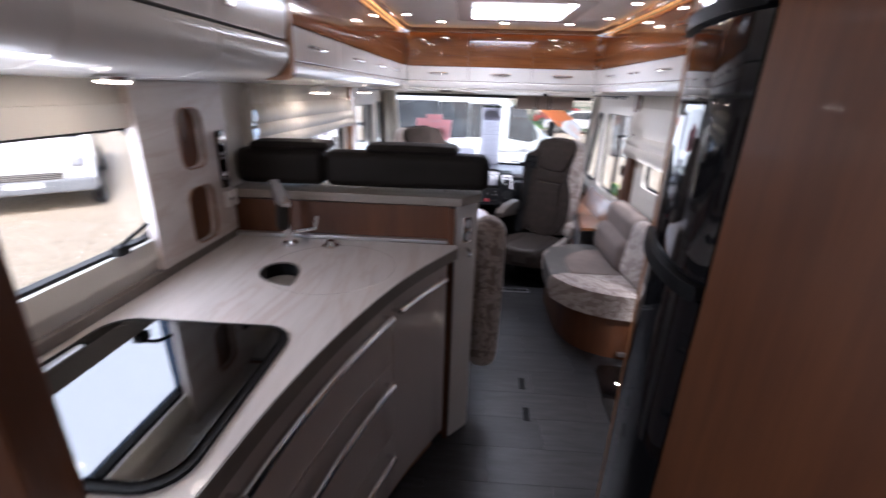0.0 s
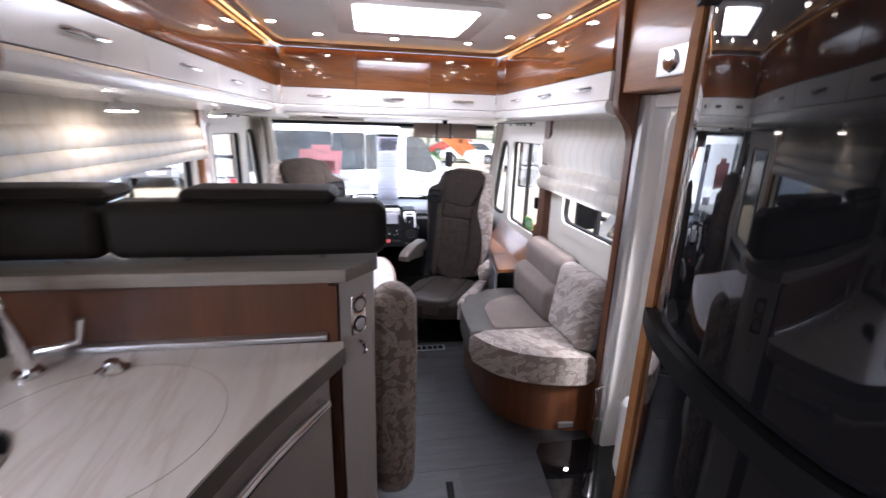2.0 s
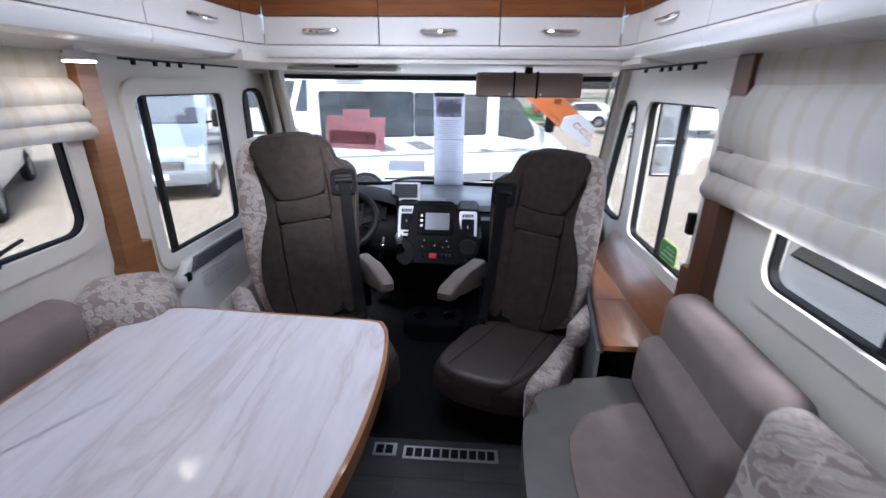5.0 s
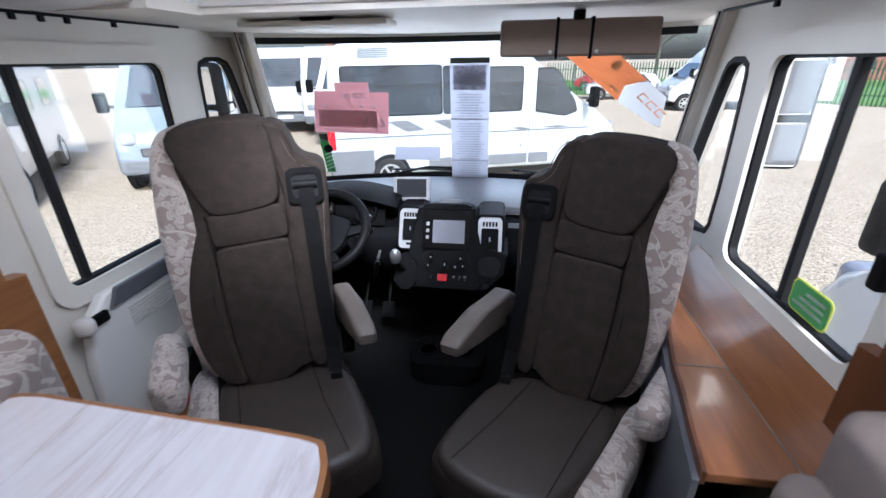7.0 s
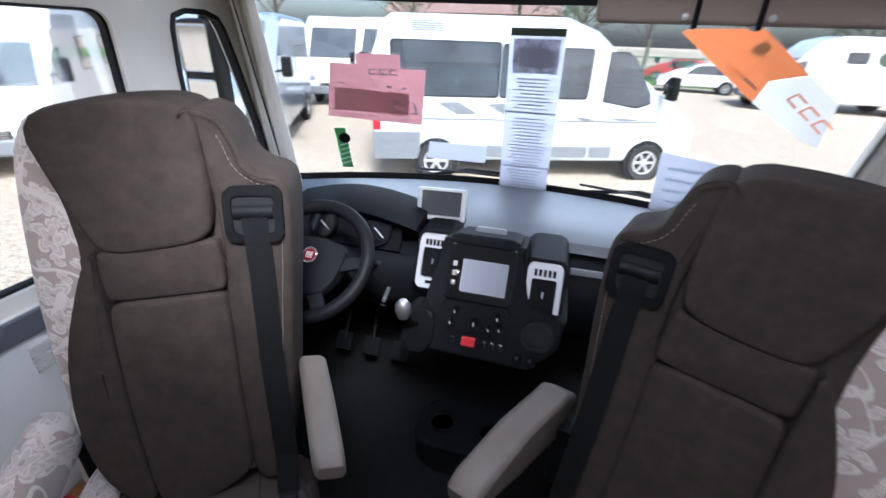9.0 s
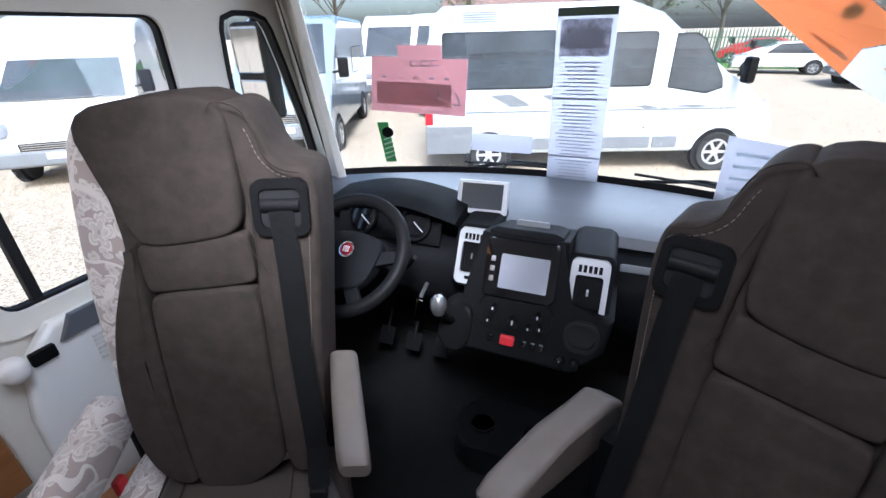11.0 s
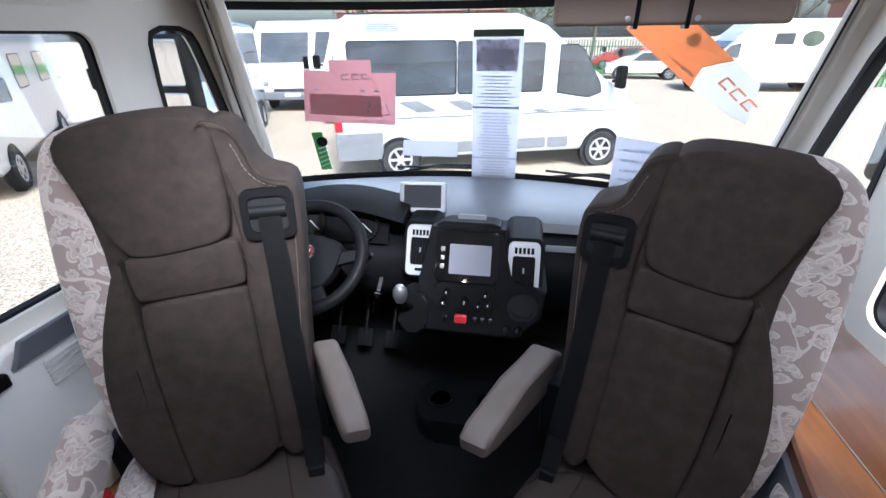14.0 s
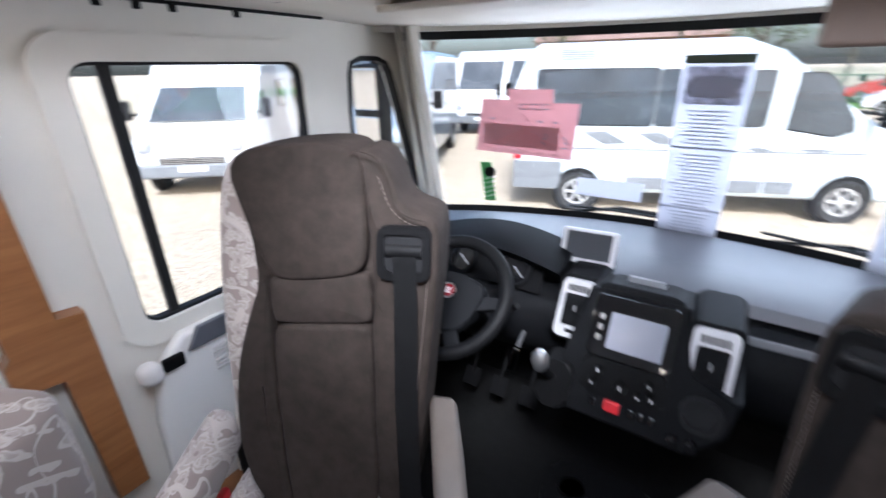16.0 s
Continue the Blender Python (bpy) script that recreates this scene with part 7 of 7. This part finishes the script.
def camper_extra(t, m, h):
    nose(6.62, 1.02, 0.85, 0.52)(t, m, h)
    for y in (1, -1):
        def strip(name, x0, x1, z0, z1, mat_, label="", out=0.012, r=0.02):
            part(name, moved(box(x0, x1, min(y * (h - 0.05), y * (h + out)), max(y * (h - 0.05), y * (h + out)), z0, z1, r), m), mat_, t, label, True)
        strip("grey_corner", 0.80, 1.62, 0.36, 0.84, M_VGREY, "grey rear skirt")
        strip("tail_light", 0.80, 0.94, 0.86, 1.3, M_VRED, "red tail light")
        strip("rub_strip", 2.65, 4.66, 0.42, 0.62, M_VGREY, "grey rub strip", 0.02)
        strip("rub_strip", 4.70, 5.12, 0.42, 0.62, M_VGREY, "grey rub strip", 0.02)
        strip("door_handle", 4.74, 4.86, 1.10, 1.22, M_VBLUE, "", 0.03)
        strip("fuel_flap", 4.5, 4.54, 0.74, 0.80, M_VGREY, "", 0.006, 0.004)
        for x in (4.67, 5.72):
            part("door_gap", moved(box(x, x + 0.012, min(y * h, y * (h + 0.003)), max(y * h, y * (h + 0.003)), 0.45, 2.28 if x < 5 else 1.35), m), M_VGREY, t)
        for i in range(5):
            part("roof_vent", moved(box(1.45, 1.98, min(y * h, y * (h + 0.008)), max(y * h, y * (h + 0.008)), 2.42 + i * 0.032, 2.435 + i * 0.032), m), M_VGREY, t)
        part("waist_line", moved(box(0.95, 6.0, min(y * h, y * (h + 0.004)), max(y * h, y * (h + 0.004)), 1.05, 1.075), m), M_VGREY, t)
        for x0, z0, x1, z1 in ((1.9, 1.33, 2.6, 1.16), (2.75, 1.32, 3.4, 1.17), (4.3, 1.12, 4.7, 1.09), (4.9, 1.11, 5.62, 1.10)):
            part("swoosh", moved(prism([(x0, z0), ((x0 + x1) / 2, z0 + 0.02), (x1, z1), ((x0 + x1) / 2, z1 - 0.02)], "y", y * (h - 0.004), y * (h + 0.006)), m), M_VGREY, t, "grey swoosh graphic")


vehicle("camper_van", (-3.99, 14.02), 20, "white and pale blue high-roof camper van", "van", CAMPER, 2.05, M_VBLUE, [(1.9, 0.335), (5.8, 0.335)],
        [quad(1.14, 2.91, 1.45, 2.27), quad(2.96, 3.70, 1.45, 2.25), quad(3.74, 4.50, 1.45, 2.22), [(4.80, 1.42), (5.42, 1.32), (5.66, 1.40), (5.62, 1.56), (5.24, 2.10), (5.1, 2.18), (4.80, 2.18)]], ((5.58, 1.74), (4.62, 2.46)),
        extra=camper_extra)
vehicle("motorhome", (-13.0, 16.1), -50, "white low-profile motorhome parked facing the yard", "motorhome", COACH, 2.25, M_VWHITE, [(1.6, 0.35), (6.0, 0.35)],
        [quad(1.0, 2.0, 1.5, 2.1), quad(3.2, 4.0, 1.5, 2.1), [(5.35, 1.4), (6.1, 1.4), (5.75, 1.85), (5.35, 1.95)]], ((6.25, 1.42), (5.62, 2.03)), extra=nose(6.93, 1.0, 0.72, 0.55))
vehicle("motorhome", (-8.6, 18.95), -66, "silver-blue panel van camper with bonnet facing", "motorhome", VAN, 2.05, M_VSILVER, [(1.3, 0.35), (5.3, 0.35)],
        [quad(1.0, 2.6, 1.4, 2.0), [(4.5, 1.4), (5.15, 1.42), (4.95, 1.75), (4.6, 2.1)]], ((5.25, 1.6), (4.42, 2.52)), extra=nose(6.0, 1.05, 0.8, 0.55))
vehicle("motorhome", (-8.9, 27.5), -78, "large white motorhome with grey side stripes", "motorhome", ACLASS, 2.3, M_VWHITE, [(1.6, 0.35), (5.6, 0.35)],
        [quad(1.0, 2.2, 1.5, 2.1), quad(3.0, 4.0, 1.5, 2.1), quad(5.0, 5.9, 1.3, 2.1)], ((6.68, 1.6), (6.38, 2.5)), extra=nose(6.88, 0.95, 0.7, 0.55), stripes=((0.9, 1.0, 0.3, 5.0, M_VGREY),))
vehicle("motorhome", (-6.6, 27.2), -80, "white motorhome with red rear lights", "motorhome", ACLASS, 2.3, M_VWHITE, [(1.6, 0.35), (5.6, 0.35)],
        [quad(1.0, 2.2, 1.5, 2.1), quad(3.0, 4.0, 1.5, 2.1), quad(5.0, 5.9, 1.3, 2.1)], ((6.68, 1.6), (6.38, 2.5)), extra=nose(6.88, 0.95, 0.7, 0.55), stripes=((0.9, 1.0, 0.3, 5.0, M_VGREY),))
vehicle("panel_van", (-5.1, 24.5), -84, "white van with red corner panels behind the camper", "van", VAN, 1.9, M_VWHITE, [(1.3, 0.33), (5.2, 0.33)],
        [quad(3.3, 4.2, 1.4, 2.0), [(4.5, 1.4), (5.15, 1.42), (4.95, 1.75), (4.6, 2.1)]], ((5.25, 1.6), (4.42, 2.52)), extra=nose(6.0, 1.05, 0.8, 0.55), stripes=((0.5, 1.15, 4.9, 5.75, M_VRED),))
vehicle("motorhome", (14.6, 29.1), 180, "white coachbuilt motorhome with a green oval sign", "motorhome", COACH, 2.25, M_VWHITE, [(1.6, 0.35), (6.2, 0.35)],
        [quad(3.4, 4.1, 1.9, 2.3), [(5.35, 1.4), (6.1, 1.4), (5.75, 1.85), (5.35, 1.95)]], ((6.25, 1.42), (5.62, 2.03)), extra=lambda t, m, h: (nose(6.93, 1.0, 0.72, 0.55)(t, m, h), part("oval_sign", moved(spun([(0.001, 0.012), (0.38, 0.012), (0.4, 0.0)], (0, 0, 0), 28, "y"), m @ Matrix.Translation((2.7, h + 0.004, 2.1)) @ Matrix.Diagonal((1, 1, 0.75, 1))), M_DARKINK, t, "green oval sign"), part("awning", moved(box(0.4, 0.62, h, h + 0.03, 1.9, 2.6, 0.02), m), M_VGREY, t)))
vehicle("hatchback", (9.2, 34.5), 172, "white hatchback parked by the fence", "car", CAR, 1.75, M_VWHITE, [(0.75, 0.31), (3.35, 0.31)],
        [[(0.6, 0.98), (2.75, 0.98), (2.25, 1.38), (1.1, 1.42)]], ((3.0, 1.03), (2.4, 1.42)), extra=nose(4.12, 0.72, 0.5, 0.45))
vehicle("red_hatchback", (9.5, 42.5), 175, "red hatchback on the far road", "car", CAR, 1.75, M_VRED, [(0.75, 0.31), (3.35, 0.31)],
        [[(0.6, 0.98), (2.75, 0.98), (2.25, 1.38), (1.1, 1.42)]], ((3.0, 1.03), (2.4, 1.42)), extra=nose(4.12, 0.72, 0.5, 0.45))
vehicle("caravan", (3.5, 1.75), 90, "white motorhome parked close alongside", "motorhome", COACH, 2.2, M_VWHITE, [(1.6, 0.35), (6.05, 0.35)],
        [quad(1.0, 2.0, 1.5, 2.1), quad(3.0, 3.6, 1.6, 2.1), [(5.35, 1.4), (6.1, 1.4), (5.75, 1.85), (5.35, 1.95)]], ((6.25, 1.42), (5.62, 2.03)), extra=nose(6.93, 1.0, 0.72, 0.55), stripes=((1.15, 1.4, 0.4, 5.2, M_VGREY),))
# own outside mirrors and wipers
for s, x in ((-1, -1.42), (1, 1.38)):
    t = thing("outside_mirror", (x, 7.9, 1.2), "black bus-type outside mirror on its arm", "mirror", "outside mirrors")
    y0 = 8.12 if s < 0 else 7.64
    part("housing", box(x - 0.10, x + 0.10, y0, y0 + 0.10, 0.98, 1.42, 0.03, 3), M_BLACK, t, "", True)
    for z0, z1 in ((1.0, 1.17), (1.20, 1.40)):
        part("glass", box(x - 0.08, x + 0.08, y0 - 0.004, y0 + 0.002, z0, z1, 0.01), M_CHROME, t, "mirror glass", True)
    part("arm", tube([(x, y0 + 0.06, 1.40), (x - 0.08 * s, y0 + 0.06, 1.50), (x - 0.29 * s, y0 + 0.04, 1.50)], 0.02, 10), M_BLACK, t, "", True)
for x0, x1 in ((-0.5, 0.15), (0.25, 0.95)):
    t = thing("wiper", (x0, 8.37, 0.76), "black windscreen wiper at rest", "wiper", "wipers")
    part("arm", tube([(x0, scr(x0, 0.76) + 0.05, 0.74), ((x0 + x1) / 2, scr((x0 + x1) / 2, 0.79) + 0.035, 0.805), (x1, scr(x1, 0.79) + 0.03, 0.80)], 0.008, 6), M_BLACK, t, "", True)
    part("blade", tube([(x0 + 0.1, scr(x0 + 0.1, 0.8) + 0.02, 0.80), ((x0 + x1) / 2, scr((x0 + x1) / 2, 0.8) + 0.02, 0.796), (x1, scr(x1, 0.8) + 0.02, 0.79)], 0.006, 6), M_RUBBER, t)

# fence of green pales, grass, hedge and trees
M_PALE = plain("green_steel_pale", (0.03, 0.10, 0.055), 0.5, var=0.1)
M_GRASS = plain("grass", (0.10, 0.20, 0.035), 0.95, var=0.4, scale=6, grain=1.0, gscale=60)
M_LEAF = plain("leaves", (0.07, 0.09, 0.04), 0.8, var=0.5, scale=2)
M_BARK = plain("bark", (0.10, 0.085, 0.07), 0.9, var=0.3, scale=10, grain=1.0, gscale=50)
PALE = bpy.data.meshes.new("pale")
b = prism([(-0.03, 0.0), (0.03, 0.0), (0.03, 1.95), (0.0, 2.1), (-0.03, 1.95)], "y", -0.008, 0.008)
b.to_mesh(PALE)
b.free()
PALE.materials.append(M_PALE)
fn = thing("palisade_fence", (14.0, 30.0, GZ), "green steel palisade fence round the yard", "fence")
fence_line = [(3.0, 38.5), (13.5, 36.0), (15.8, 31.5), (22.0, 24.0)]
n = 0
for a, b in zip(fence_line, fence_line[1:]):
    d = math.dist(a, b)
    turn = math.degrees(math.atan2(b[1] - a[1], b[0] - a[0]))
    c = int(d / 0.17)
    for i in range(c):
        o = new("pale", PALE)
        o.parent = fn
        o.matrix_basis = full(fn).inverted() @ pose(a[0] + (b[0] - a[0]) * i / c, a[1] + (b[1] - a[1]) * i / c, GZ, 0, 0, turn)
    for z in (0.45, 1.6):
        part("rail", moved(box(0, d, 0.01, 0.05, z, z + 0.06), pose(a[0], a[1], GZ, 0, 0, turn)), M_PALE, fn)
solo("verge", prism([(2.0, 38.6), (13.6, 36.1), (15.9, 31.6), (60.0, -10.0), (120.0, 60.0), (-40.0, 60.0), (-40.0, 48.0)], "z", GZ - 0.1, GZ + 0.02), M_GRASS, "green grass beyond the fence", "grass", kind="stuff")


def tree(x, y, h, seed, label):
    rnd = random.Random(seed)
    t = thing("tree", (x, y, GZ), label, "tree", "far trees")
    k = tube([(x, y, GZ), (x + 0.1, y, GZ + h * 0.3), (x - 0.05, y + 0.1, GZ + h * 0.6), (x, y, GZ + h * 0.85)], 0.16, 8)
    tips = []
    for i in range(16):
        a, z = rnd.uniform(0, 6.28), GZ + h * rnd.uniform(0.3, 0.75)
        l = h * rnd.uniform(0.2, 0.38)
        e = (x + l * math.cos(a), y + l * math.sin(a), z + l * rnd.uniform(0.5, 1.0))
        tube([(x, y, z), ((x + e[0]) / 2, (y + e[1]) / 2, (z + e[2]) / 2 + 0.1), e], 0.045, 5, k)
        tips.append(e)
        for j in range(4):
            f = (e[0] + rnd.uniform(-0.7, 0.7), e[1] + rnd.uniform(-0.7, 0.7), e[2] + rnd.uniform(0.0, 0.9))
            tube([((x + e[0]) / 2, (y + e[1]) / 2, (z + e[2]) / 2 + 0.1), f], 0.018, 4, k)
            tips.append(f)
    part("trunk", k, M_BARK, t, "bare branching trunk", True)
    k = bmesh.new()
    for e in tips:
        for i in range(26):
            c = Vector(e) + Vector([rnd.gauss(0, 0.42) for _ in range(3)])
            u, v = Vector([rnd.gauss(0, 1) for _ in range(3)]).normalized() * 0.11, Vector([rnd.gauss(0, 1) for _ in range(3)]).normalized() * 0.07
            k.faces.new([k.verts.new(c - u), k.verts.new(c + v), k.verts.new(c + u), k.verts.new(c - v)])
    part("crown", k, M_LEAF, t, "thin early leaves")


for i, (x, y, h) in enumerate(((-14, 48, 8), (-5, 52, 9), (1, 50, 7), (7, 55, 8), (14, 52, 9), (22, 50, 8), (30, 42, 9), (34, 30, 8), (-24, 42, 9), (-30, 28, 8), (-22, 20, 7))):
    tree(x, y, h, i, "far bare tree with thin early leaves")


def house(x, y, turn, w, label):
    t = thing("house", (x, y, GZ), label, "house", "far houses", turn)
    m = full(t)
    part("wall", moved(box(-w / 2, w / 2, -4, 4, 0, 5), m), plain("red_brick", (0.33, 0.15, 0.11), 0.9, var=0.25, scale=8, grain=0.8, gscale=40), t, "red brick wall")
    part("roof", moved(prism([(-4.4, 4.9), (4.4, 4.9), (0, 7.8)], "x", -w / 2 - 0.3, w / 2 + 0.3), m), plain("roof_tile", (0.2, 0.13, 0.11), 0.9, var=0.2, grain=0.8, gscale=20), t, "tiled roof")
    for i in range(int(w / 3)):
        for z in (0.9, 3.2):
            p = part("window", moved(box(-w / 2 + 0.9 + i * 3, -w / 2 + 2.2 + i * 3, -4.03, -3.97, z, z + 1.2), m), M_VGLASS, t)
            part("sill", moved(box(-w / 2 + 0.8 + i * 3, -w / 2 + 2.3 + i * 3, -4.1, -3.97, z - 0.1, z), m), M_VWHITE, p)


house(-12, 66, 0, 20, "far red brick house with a tiled roof")
house(36, 56, -20, 14, "far red brick house with a tiled roof")

# loose stones on the yard near the windows
rnd = random.Random(11)
k = bmesh.new()
for i in range(5200):
    x, y = rnd.uniform(-12, 12), rnd.uniform(5, 26)
    if -1.4 < x < 1.4 and y < 8.6:
        continue
    r = rnd.uniform(0.012, 0.034)
    c = Vector((x, y, GZ + r * 0.4))
    v = [k.verts.new(c + Vector((r * rnd.uniform(0.7, 1.2) * dx, r * rnd.uniform(0.7, 1.2) * dy, r * 0.7 * dz))) for dx, dy, dz in ((1, 0, 0), (0, 1, 0), (-1, 0, 0), (0, -1, 0), (0, 0, 1))]
    for q in range(4):
        k.faces.new((v[q], v[(q + 1) % 4], v[4]))
solo("loose_gravel", k, plain("pebbles", (0.40, 0.33, 0.25), 0.9, var=0.5, scale=9, grain=0), "loose pale pebbles on the yard", "gravel", kind="stuff")
